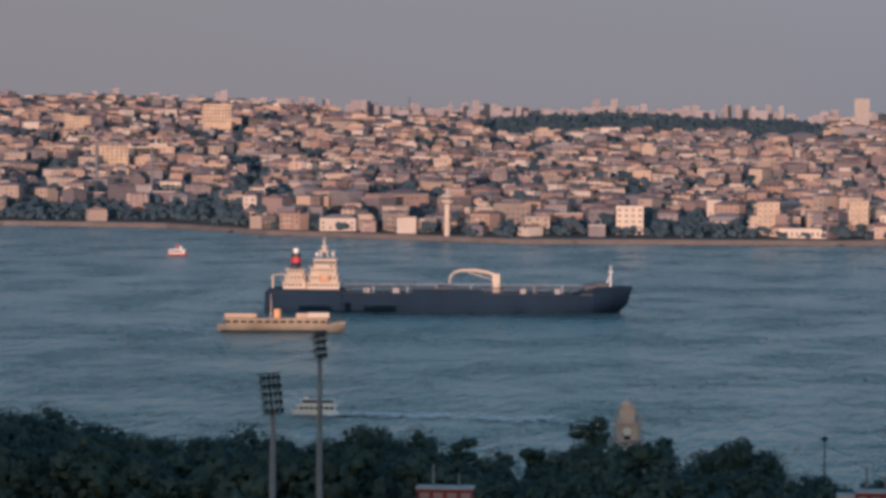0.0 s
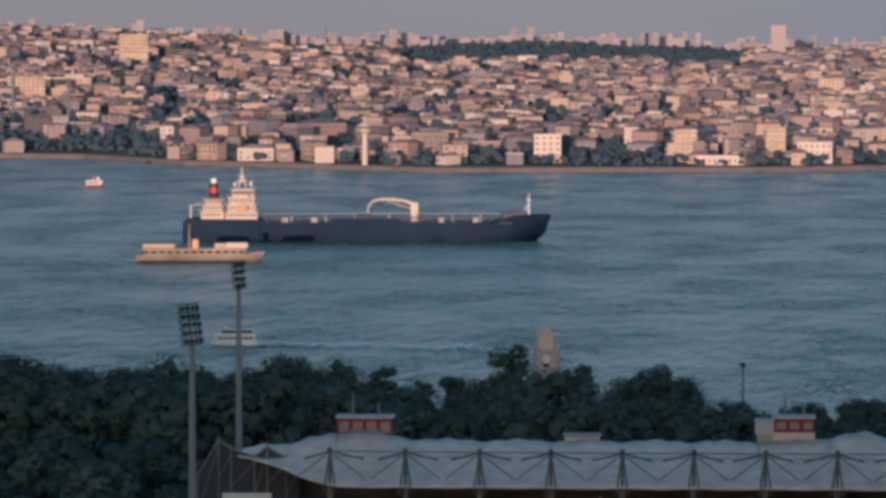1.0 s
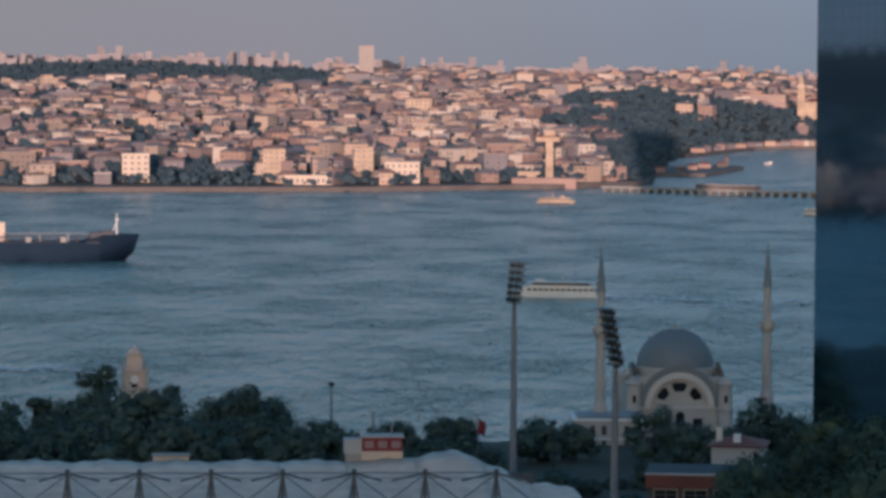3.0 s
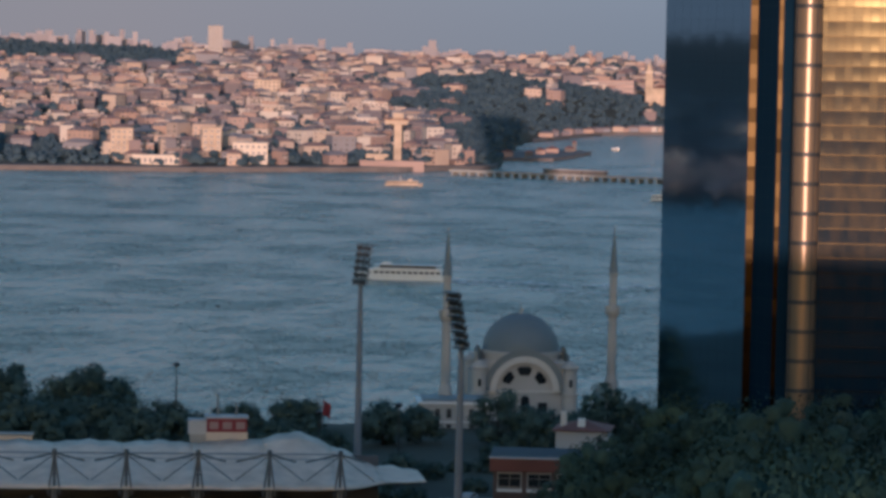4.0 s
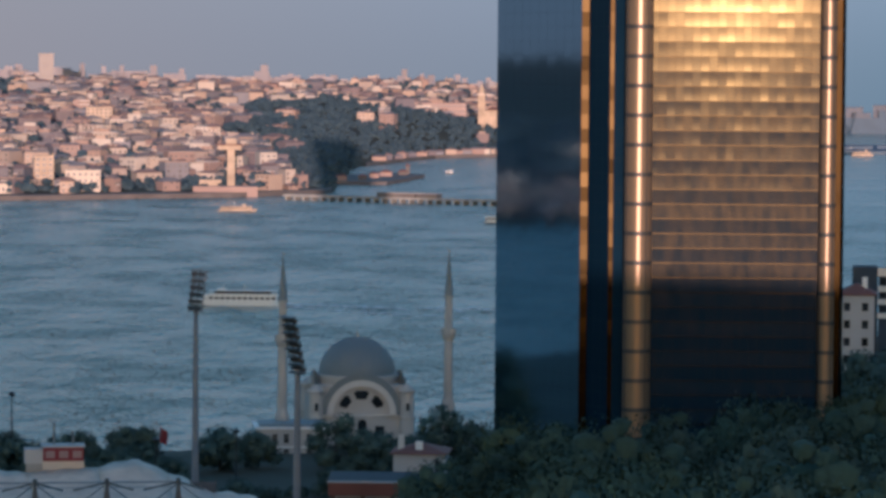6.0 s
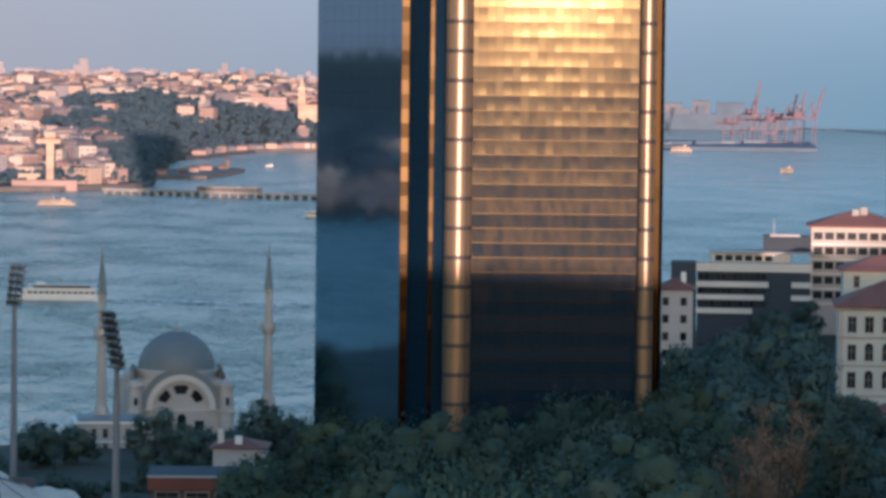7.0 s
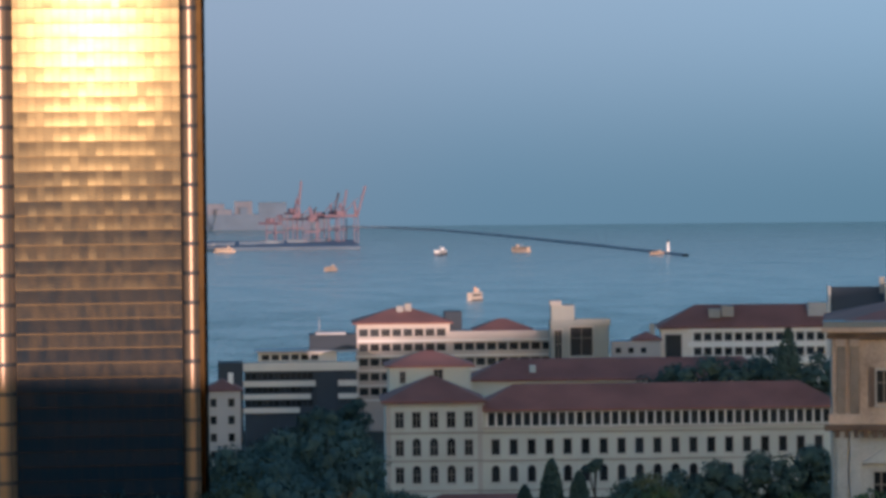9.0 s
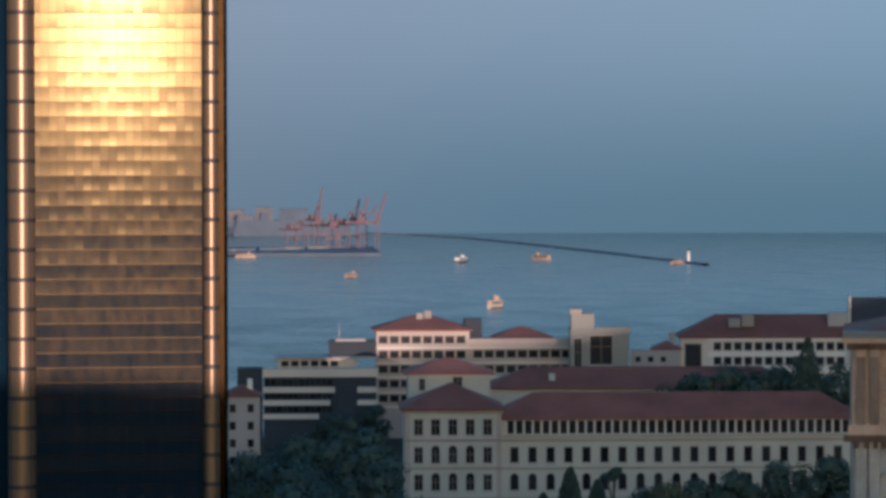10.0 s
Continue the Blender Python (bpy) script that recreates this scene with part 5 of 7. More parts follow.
# the sultan's pavilion in front of it
pv = thing("mosque_pavilion", (*spot(-0.88, 772)[:2], 1.4), 4.0, "two-storey pale stone pavilion joined to the mosque", "pavilion")
ops = [(x, z, 1.0, 2.0) for z in (1.0, 4.2) for x in (-6.0, -3.6, -1.2, 1.2, 3.6, 6.0)]
facade(pv, "front_wall", M_STONE, -7.4, 7.4, 0, -3, 7.2, ops)
boxed("body", M_STONE, pv, -7.4, 7.4, 0.45, 12, -3, 7.2)
boxed("cornice", M_WHITE, pv, -7.9, 7.9, -0.5, 12.4, 7.203, 7.7)
boxed("roof_deck", M_LEAD, pv, -6.8, 6.8, 0.5, 11.5, 7.703, 8.2)
boxed("middle_band", M_WHITE, pv, -7.6, 7.6, -0.2, -0.003, 3.3, 3.6)
boxed("porch", M_STONE, pv, -9.5, 9.3, -3.6, -0.21, -3, 1.2)


def minaret(bearing, dist, top):
    q = spot(bearing, dist)
    mn = thing("minaret", (q.x, q.y, 2.0), 0, "slender fluted stone minaret with balcony and dark cone", "minaret", "minarets of the mosque")
    h = top - 2.0
    bm = bmesh.new()
    lathe(bm, [(1.5, -1), (1.5, 8.5), (1.05, 10.0), (0.98, h - 20.5)], 14)
    part("shaft", bm, M_STONE, mn)
    bm = bmesh.new()
    lathe(bm, [(1.0, h - 20.5), (1.35, h - 20.0), (1.7, h - 19.2), (1.72, h - 18.0), (1.62, h - 17.95), (1.6, h - 19.0), (0.9, h - 19.0)], 16)
    part("balcony", bm, M_STONE, mn, "carved stone balcony")
    bm = bmesh.new()
    lathe(bm, [(0.92, h - 19.1), (0.84, h - 11.2), (1.05, h - 11.0), (1.05, h - 10.6)], 14)
    part("upper_shaft", bm, M_STONE, mn)
    bm = bmesh.new()
    lathe(bm, [(1.0, h - 10.6), (0.55, h - 5.5), (0.1, h - 1.0)], 14)
    part("cone", bm, M_LEAD, mn, "dark lead cone")
    bm = bmesh.new()
    lathe(bm, [(0.1, h - 1.05), (0.22, h - 0.7), (0.06, h - 0.3), (0.03, h)], 8)
    part("finial", bm, M_STONE, mn)


minaret(-1.035, 782, 45.8)
minaret(1.557, 812, 45.2)

# ---- low buildings by the mosque ----
q = spot(0.35, 590)
lb = thing("low_brown_building", (q.x, q.y, 8.0), -2.0, "low flat-roofed building with brown-red fascia and white sills", "building")
M_BROWN = material("dark_brown_boarding", (0.11, 0.075, 0.065), 0.85, var=0.25)
facade(lb, "front_wall", M_BROWN, -6.2, 10, 0, -4, 10.0, [(-3.6, 5.6, 3.6, 2.2), (1.2, 5.6, 3.6, 2.2), (6.0, 5.6, 3.6, 2.2)], frames=True)
boxed("body", M_STONE_GREY, lb, -6.2, 10, 0.45, 14, -4, 9.98)
boxed("fascia", material("brown_red_boarding", (0.16, 0.06, 0.045), 0.8), lb, -6.8, 10.5, -0.8, -0.25, 8.2, 10.3)
boxed("roof_edge", M_PLASTER_GREY, lb, -6.9, 10.6, -0.95, -0.5, 10.303, 10.6)
boxed("roof", M_TILE_DARK, lb, -6.9, 10.6, -0.497, 14.4, 10.303, 10.5)
for x in (-3.6, 1.2, 6.0):
    boxed("sill", M_WHITE, lb, x - 2.0, x + 2.0, -0.5, -0.26, 4.9, 5.25)
q = spot(0.95, 612)
wb = thing("white_gabled_house", (q.x, q.y, 8.0), -6.0, "small white house with a low red tiled roof", "house")
boxed("wall", M_PLASTER_GREY, wb, -2.6, 6.0, 0, 9, -4, 12.6)
bm = bmesh.new()
hip(bm, -3.2, 6.6, -0.6, 9.6, 12.75, 14.2)
part("roof", bm, M_TILE_RED, wb)
boxed("chimney", M_PLASTER_WHITE, wb, -2.0, -1.0, 2, 3, 12.9, 15.6)
boxed("roof_unit", M_WHITE, wb, 1.0, 2.2, 1, 2.0, 13.2, 14.6)
boxed("window", M_GLASS, wb, 4.4, 5.4, -0.06, -0.004, 9.0, 11.6)


def parked_car(bearing, dist, turn, paint, label, van=False):
    q = spot(bearing, dist)
    ob = thing("parked_van" if van else "parked_car", (q.x, q.y, gz(q.x, q.y)), turn, label, "van" if van else "car", "parked vehicles")
    ln, h = (5.6, 2.3) if van else (4.4, 1.45)
    bm = bmesh.new()
    side = [(-ln / 2, 0.35), (ln / 2, 0.35), (ln / 2, 0.85), (ln * 0.36, 0.98), (ln * (0.30 if van else 0.16), h), (-ln * (0.49 if van else 0.30), h), (-ln / 2, 0.95)]
    lo = [bm.verts.new((x, -0.9, z)) for x, z in side]
    hi = [bm.verts.new((x, 0.9, z)) for x, z in side]
    bm.faces.new(lo)
    bm.faces.new(hi[::-1])
    for k in range(len(side)):
        bm.faces.new((lo[(k + 1) % 7], lo[k], hi[k], hi[(k + 1) % 7]))
    bmesh.ops.bevel(bm, geom=bm.edges[:], offset=0.08, segments=2, affect="EDGES")
    part("body", bm, paint, ob)
    for y in (-0.905, 0.885):
        boxed("side_window", M_GLASS, ob, -ln * 0.26, ln * 0.16, y, y + 0.02, 1.0 if not van else 1.3, h - 0.15)
    for x in (-ln * 0.31, ln * 0.31):
        for y in (-0.92, 0.72):
            bm = bmesh.new()
            lathe(bm, [(0.33, 0.0), (0.33, 0.2)], 12)
            bmesh.ops.rotate(bm, verts=bm.verts[:], matrix=Matrix.Rotation(radians(-90), 3, "X"))
            bmesh.ops.translate(bm, verts=bm.verts[:], vec=(x, y, 0.33))
            part("wheel", bm, M_DARK_STEEL, ob)


for bb, dd, tn, mat, lab, van in ((-0.35, 622, 12, M_WHITE, "white van parked below the mosque", True), (-0.12, 612, 20, M_WHITE, "white car parked below the mosque", False), (0.02, 634, 85, M_STEEL, "silver car parked below the mosque", False), (-0.62, 640, 70, M_PLASTER_GREY, "grey car parked below the mosque", False), (-0.95, 628, 15, M_WHITE, "white car parked beside the stadium", False)):
    parked_car(bb, dd, tn, mat, lab, van)


def street_lamp(bearing, dist, top, heads, label, kind="street_lamp"):
    q = spot(bearing, dist)
    z = gz(q.x, q.y)
    z = max(z, 2.0)
    ob = thing(kind, (q.x, q.y, z), 0, label, "lamp post", "lamp posts")
    bm = bmesh.new()
    lathe(bm, [(0.22, -0.5), (0.12, top - z - 0.4)], 8)
    part("pole", bm, M_DARK_STEEL, ob)
    bm = bmesh.new()
    lathe(bm, [(0.1, top - z - 0.5), (0.55, top - z - 0.3), (0.75, top - z), (0.2, top - z + 0.4)], 10)
    part("lamp_head", bm, M_DARK_STEEL, ob)


street_lamp(-5.24, 690, 23.5, 1, "tall dark lamp post among the park trees")
street_lamp(-1.75, 700, 15.5, 1, "dark lamp post near the mosque")
street_lamp(-3.0, 640, 20.0, 1, "dark lamp post beside the stadium")
q = spot(-2.95, 690)
fl = thing("flagpole", (q.x, q.y, 3), 0, "flagpole with a drooping red flag", "flag")
bm = bmesh.new()
lathe(bm, [(0.12, -0.5), (0.07, 14.5)], 8)
part("pole", bm, M_STEEL, fl)
bm = bmesh.new()
g = [[bm.verts.new((0.1 + 0.28 * i + 0.1 * math.sin(j), 0.18 * math.sin(i * 1.3 + j * 0.5), 14.2 - 0.55 * j - 0.16 * i)) for j in range(6)] for i in range(6)]
for a, b in zip(g, g[1:]):
    for j in range(5):
        bm.faces.new((a[j], b[j], b[j + 1], a[j + 1]))
part("flag", bm, M_CRIMSON, fl, "red flag").modifiers.new("thick", "SOLIDIFY").thickness = 0.03


# ---- ships ----
def hull(bm, length, beam_w, depth, bow_rise, rake=0.06, stern=0.7, z0=-1.0):
    """A lofted hull along x, bow at +x, from below the waterline to the deck edge."""
    sec = []
    for u in np.linspace(0, 1, 22):
        x = (u - 0.5) * length
        full = min(1, (stern + (1 - stern) * min(1, u / 0.12))) * (1 - max(0, (u - 0.82) / 0.18) ** 2.2)
        z1 = depth + bow_rise * float(smooth((u - 0.86) / 0.06)) + 0.15 * depth * max(0, u - 0.8) * 2
        push = rake * length * max(0, (u - 0.8) / 0.2) ** 2
        pts = [(x - push * 0.5, full * beam_w / 2 * 0.94, z0), (x, full * beam_w / 2, depth * 0.45), (x + push * 0.25, max(full, 0.03) * beam_w / 2 * 1.0 + 0.01, z1)]
        sec.append([bm.verts.new((px, -py, pz)) for px, py, pz in pts] + [bm.verts.new((px, py, pz)) for px, py, pz in pts[::-1]])
    for a, b in zip(sec, sec[1:]):
        for j in range(5):
            bm.faces.new((a[j], b[j], b[j + 1], a[j + 1]))
    bm.faces.new(sec[0])
    bm.faces.new(sec[-1][::-1])


def cabin_block(name, owner, mat, x0, x1, w, z0, z1, label=""):
    return boxed(name, mat, owner, x0, x1, -w / 2, w / 2, z0, z1 - 0.003, label, 0.15)


def portholes(owner, x0, x1, w, z, step, size=(0.7, 0.7), mat=None, sides=(-1,)):
    bm = bmesh.new()
    box(bm, -size[0] / 2, size[0] / 2, -0.05, 0.05, -size[1] / 2, size[1] / 2)
    me = finish(bm, "window", mat or M_GLASS)
    x = x0
    while x <= x1:
        for y in sides:
            put("window", me, owner, (x, y * w / 2, z))
        x += step


TK = spot(-11.15, 1510)
tk = thing("tanker", (TK.x, TK.y, 0), 11.2, "dark navy tanker with cream deckhouse and red-banded funnel", "ship")
bm = bmesh.new()
hull(bm, 149, 23, 7.8, 2.6)
part("hull", bm, M_HULL, tk, "navy painted hull")
boxed("deck", M_DECK, tk, -72, 60, -10.8, 10.8, 7.5, 7.9)
boxed("raised_side", M_HULL, tk, -14, 14, -11.5, -11.0, 7.5, 9.6)
boxed("poop", M_HULL, tk, -73, -42, -11.2, 11.2, 7.6, 9.2)
# engine casing aft, accommodation tower before it, each storey with its own overhanging deck
STOREYS = ((-67.0, -57.6, 16.0, 9.2, 12.2), (-66.2, -58.2, 12.5, 12.2, 15.0), (-65.4, -58.8, 9.0, 15.0, 17.0),
           (-57.0, -43.9, 19.0, 9.2, 12.2), (-56.2, -44.6, 17.0, 12.2, 15.2), (-55.6, -45.2, 16.0, 15.2, 18.2))
for x0, x1, w, z0, z1 in STOREYS:
    cabin_block("deckhouse", tk, M_CREAM, x0, x1, w, z0, z1 - 0.2)
    boxed("deck_plate", M_CREAM, tk, x0 - 0.9, x1 + 0.9, -w / 2 - 1.3, w / 2 + 1.3, z1 - 0.197, z1 - 0.004)
    portholes(tk, x0 + 1.0, x1 - 0.8, w + 0.08, (z0 + z1) / 2 + 0.2, 1.55, (0.75, 0.95))
    bm = bmesh.new()
    for x in np.arange(x0 - 0.7, x1 + 0.8, 1.9):
        beam(bm, (x, -w / 2 - 1.2, z1), (x, -w / 2 - 1.2, z1 + 1.1), 0.05, 4)
    for z in (z1 + 0.55, z1 + 1.1):
        beam(bm, (x0 - 0.7, -w / 2 - 1.2, z), (x1 + 0.7, -w / 2 - 1.2, z), 0.05, 4)
    part("deck_rail", bm, M_CREAM, tk)
cabin_block("wheelhouse", tk, M_CREAM, -54.2, -45.4, 15, 18.2, 21.2)
boxed("bridge_wing", M_CREAM, tk, -52.6, -47.6, -12.2, 12.2, 18.2, 19.4, bevel=0.1)
portholes(tk, -53.4, -46.0, 15.08, 20.1, 1.2, (1.0, 1.1))
boxed("wheelhouse_roof", M_CREAM, tk, -55.0, -44.8, -8.2, 8.2, 21.2, 21.45)
for x, y, r in ((-53.2, -4, 0.7), (-47.0, 3, 0.55), (-52.0, 4, 0.45)):
    bm = bmesh.new()
    lathe(bm, [(0.15, 21.4), (0.15, 22.6), (r, 22.9), (r * 1.05, 23.4), (r * 0.7, 24.0), (0.05, 24.2)], 10, x, y)
    part("radome", bm, M_WHITE, tk, "white radar dome")
bm = bmesh.new()
for k in range(5):
    x = -57.2 + 0.35 * k
    box(bm, x, x + 0.3, -8.6, -7.6, 9.3 + 0.9 * k, 9.45 + 0.9 * k)
beam(bm, (-57.4, -8.6, 9.3), (-55.6, -8.6, 13.6), 0.09, 4)
part("outside_stair", bm, M_CREAM, tk)
bm = bmesh.new()
lathe(bm, [(0.02, -2.4), (0.6, -2.0), (0.95, 0), (0.6, 2.0), (0.02, 2.4)], 10)
bmesh.ops.rotate(bm, verts=bm.verts[:], matrix=Matrix.Rotation(radians(90), 3, "Y"))
bmesh.ops.translate(bm, verts=bm.verts[:], vec=(-50.0, -10.4, 13.6))
part("lifeboat", bm, M_ORANGE, tk, "orange lifeboat", True)
bm = bmesh.new()
for x in (-52.0, -48.0):
    beam(bm, (x, -9.0, 12.2), (x, -10.6, 15.6), 0.16, 5)
    beam(bm, (x, -10.6, 15.6), (x, -10.9, 14.4), 0.12, 5)
part("davit", bm, M_CREAM, tk)
bm = bmesh.new()
lathe(bm, [(2.3, 17.0), (2.0, 19.6)], 14, -62, 0)
part("funnel", bm, M_HULL, tk)
bm = bmesh.new()
lathe(bm, [(2.02, 19.6), (1.95, 21.8)], 14, -62, 0)
part("funnel_band", bm, M_FUNNEL_RED, tk, "red funnel band")
bm = bmesh.new()
lathe(bm, [(1.96, 21.8), (1.9, 23.6)], 14, -62, 0)
part("funnel_rim", bm, M_DARK_STEEL, tk)
bm = bmesh.new()
lathe(bm, [(1.2, 23.6), (1.1, 25.6)], 10, -62, 0)
part("funnel_pipe", bm, M_WHITE, tk)
bm = bmesh.new()
for x, y in ((-52.0, -1.4), (-52.0, 1.4), (-48.6, 0)):
    beam(bm, (x, y, 21.4), (-50.4, 0, 27.2), 0.32, 6)
lathe(bm, [(0.55, 24.0), (0.45, 27.4), (0.18, 30.2)], 10, -50.4, 0)
box(bm, -52.6, -48.4, -0.25, 0.25, 24.3, 24.7)
box(bm, -51.9, -48.9, -0.9, 0.9, 26.2, 26.5)
beam(bm, (-46.2, -4, 21.4), (-46.2, -4, 25.2), 0.14, 5)
part("radar_mast", bm, M_CREAM, tk)
bm = bmesh.new()
lathe(bm, [(1.7, 7.9), (1.7, 11.6)], 12, 20.5, 0)
box(bm, 18.8, 21.9, -1.6, 1.6, 11.6, 15.6)
part("crane_post", bm, M_CREAM, tk)
bm = bmesh.new()
arc = [(20.0, 15.0), (16.5, 16.3), (11.0, 17.0), (6.0, 16.9), (3.0, 16.0), (1.6, 14.2), (1.2, 11.6)]
for k, ((xa, za), (xb, zb)) in enumerate(zip(arc, arc[1:])):
    beam(bm, (xa, 0, za), (xb, 0, zb), 0.75 - 0.08 * k, 8)
beam(bm, (18.6, 0, 13.2), (9.0, 0, 16.2), 0.22, 6)
part("crane_boom", bm, M_CREAM, tk)
for x in np.arange(-40, 58, 7.0):
    bm = bmesh.new()
    box(bm, x - 0.25, x + 0.25, -9.2, 9.2, 8.0, 9.4)
    part("pipe_support", bm, M_DECK, tk)
for y in (-3.2, -1.1, 1.1, 3.2):
    bm = bmesh.new()
    beam(bm, (-42, y, 9.7), (56, y, 9.7), 0.3)
    part("deck_pipe", bm, M_BOOT, tk)
for x0 in np.arange(-42, 52, 7.8):
    bm = bmesh.new()
    for x in (x0, x0 + 3.9):
        beam(bm, (x, -10.9, 7.8), (x, -10.9, 10.0), 0.07, 4)
    for z in (9.0, 10.0):
        beam(bm, (x0, -10.9, z), (x0 + 7.8, -10.9, z), 0.05, 4)
    part("rail", bm, M_BOOT, tk)
for x, h in ((-16, 1.2), (-4, 2.2), (10, 2.0), (36, 1.6), (47.5, 2.4), (-30, 1.4)):
    bm = bmesh.new()
    lathe(bm, [(0.35, 7.9), (0.35, 9.0 + h * 0.4), (0.6, 9.2 + h * 0.5), (0.35, 9.7 + h * 0.5)], 10, x, -5)
    part("vent", bm, M_PLASTER_GREY, tk)
boxed("windlass", M_BOOT, tk, 61, 66, -3, 3, 10.5, 12.2)
boxed("forecastle_house", M_BOOT, tk, 56.5, 61.5, -4.5, 4.5, 7.9, 11.6, bevel=0.2)
bm = bmesh.new()
for y in (-2.6, 2.6):
    beam(bm, (65.2, y, 10.6), (67.4, 0, 15.4), 0.16, 5)
part("foremast_stay", bm, M_WHITE, tk)
boxed("manifold", M_BOOT, tk, -4, 3, -9.6, 9.6, 8.4, 10.6, bevel=0.15)
boxed("catwalk", M_PLASTER_GREY, tk, -42, 56, -0.6, 0.6, 11.0, 11.2)
for x in (-34, -22, 30, 44):
    boxed("hose_locker", M_PLASTER_GREY, tk, x, x + 2.6, -8.6, -6.8, 7.9, 9.9, bevel=0.1)
bm = bmesh.new()
lathe(bm, [(0.45, 10.6), (0.2, 19.5)], 8, 67.5, 0)
box(bm, 66.6, 68.4, -0.1, 0.1, 16.4, 16.8)
part("foremast", bm, M_WHITE, tk)
boxed("name_marks", M_BOOT, tk, 61.5, 66.0, -6.4, -6.2, 9.0, 9.6)
bm = bmesh.new()
for y in (-3, 3):
    beam(bm, (-71.5, y, 9.2), (-71.5, y, 14.5), 0.3)
beam(bm, (-71.5, -3.2, 14.5), (-71.5, 3.2, 14.5), 0.3)
beam(bm, (-71.5, 0, 14.5), (-67.0, 0, 15.0), 0.25)
part("stern_davit", bm, M_CREAM, tk)


def ferry(bearing, dist, length, turn, decks, label, funnel=None, height=1.0, mast=0.0, mat=None, group="small craft"):
    paint = mat if mat in (M_CREAM, M_STONE_WARM) else M_WHITE
    q = spot(bearing, dist)
    fb = thing("ferry" if length > 20 else "motor_boat", (q.x, q.y, 0), turn, label, "boat", group)
    w = length * 0.19
    hd = 0.055 * length * height + 0.5
    bm = bmesh.new()
    hull(bm, length, w, hd, hd * 0.35, 0.05, 0.6, -0.5)
    part("hull", bm, mat or M_WHITE, fb)
    boxed("waterline", M_DARK_STEEL, fb, -length * 0.47, length * 0.36, -w / 2 - 0.05, -w / 2 + 0.1, 0.02, 0.35 + 0.008 * length)
    z, h = hd, 2.5 * height
    x0, x1 = -length * 0.44, length * 0.36
    cabin_block("cabin", fb, paint, x0, x1, w * 0.9, z, z + h)
    step = max(1.4, length / 16)
    portholes(fb, x0 + 1, x1 - 1, w * 0.9 + 0.06, z + h * 0.55, step, (step * 0.74, h * 0.42), None, (-1, 1))
    boxed("deck_edge", paint, fb, x0 - 0.6, x1 + 0.6, -w * 0.49, w * 0.49, z + h, z + h + 0.25)
    z += h + 0.25
    if decks > 1:
        boxed("bulwark", paint, fb, x0, x1 - length * 0.05, -w * 0.47, w * 0.47, z + 0.003, z + 0.7 * height)
        boxed("saloon", M_GLASS, fb, x0 + length * 0.06, x1 - length * 0.12, -w * 0.36, w * 0.36, z + 0.7 * height + 0.003, z + 2.0 * height)
        bm = bmesh.new()
        box(bm, -0.08, 0.08, -0.08, 0.08, 0, 1.35 * height)
        post = finish(bm, "post", paint)
        for x in np.linspace(x0 + 0.3, x1 - length * 0.06, 7):
            put("post", post, fb, (float(x), -w * 0.45, z + 0.7 * height))
        boxed("awning_roof", paint, fb, x0, x1 - length * 0.05, -w * 0.48, w * 0.48, z + 2.05 * height, z + 2.3 * height)
        z += 2.3 * height
    boxed("wheelhouse", paint, fb, length * 0.12, length * 0.22, -w * 0.25, w * 0.25, z + 0.003, z + (1.0 if decks > 1 else 2.2) * height, bevel=0.1)
    if funnel:
        bm = bmesh.new()
        lathe(bm, [(length * 0.03, z), (length * 0.028, z + 3.4)], 12, -length * 0.03, 0)
        part("funnel", bm, funnel, fb)
    if mast:
        bm = bmesh.new()
        lathe(bm, [(0.22, z), (0.1, z + mast)], 8, -length * 0.08, 0)
        part("mast", bm, M_CREAM, fb)
    return fb


f1 = ferry(-13.73, 1371, 47.5, 13.7, 1, "long cream passenger ferry with a white and orange funnel", M_ORANGE, 0.85, 9.0, M_STONE_WARM)
boxed("bow_shelter", M_CREAM, f1, 10, 18, -3.6, 3.6, 5.3, 7.2, bevel=0.2)
boxed("stern_shelter", M_STONE_WARM, f1, -21, -9, -3.8, 3.8, 5.3, 6.9, bevel=0.2)
ferry(-13.2, 1008, 13.2, 190, 2, "small white two-deck excursion boat with red trim", None, 0.62, 1.5)
ferry(-1.75, 1294, 32, 176, 2, "white two-deck passenger boat under way", None, 0.72, 2.0)
ferry(2.3, 1974, 14, -2, 1, "small white ferry off the jetty", None, 0.9, 2.0)
ferry(-1.75, 2105, 22, 8, 1, "low reddish work barge near the far quay", None, 0.6, 3.0, M_STONE_WARM)
ferry(11.86, 2266, 17.8, 50, 1, "white and orange ship lit by the sun", M_ORANGE, 1.15, 2.0, M_CREAM)
ferry(11.33, 3359, 28.1, 60, 1, "small white coaster with a dark hull off the port", None, 1.0, 4.0, M_BOOT)
ferry(12.57, 3449, 25.5, 120, 1, "small pale ship near the breakwater", None, 1.0, 4.0, M_STONE_WARM)
ferry(9.61, 2900, 15.0, 40, 1, "small cream motor boat", None, 0.8, 1.0, M_STONE_WARM)
ferry(7.96, 3537, 21.0, 0, 1, "small pale boat beside the port quay", None, 1.0, 2.0, M_STONE_WARM)
ferry(14.7, 3304, 17.5, 30, 1, "small pale boat below the lighthouse", None, 0.6, 1.5, M_STONE_WARM)
ferry(-15.35, 2040, 11, 30, 1, "small red and white boat on the strait", M_FUNNEL_RED, 0.9, 2.0, M_FUNNEL_RED)
ferry(1.55, 2860, 7, 10, 1, "small dark launch in the bay", None, 0.5, 0.0, M_DARK_STEEL)


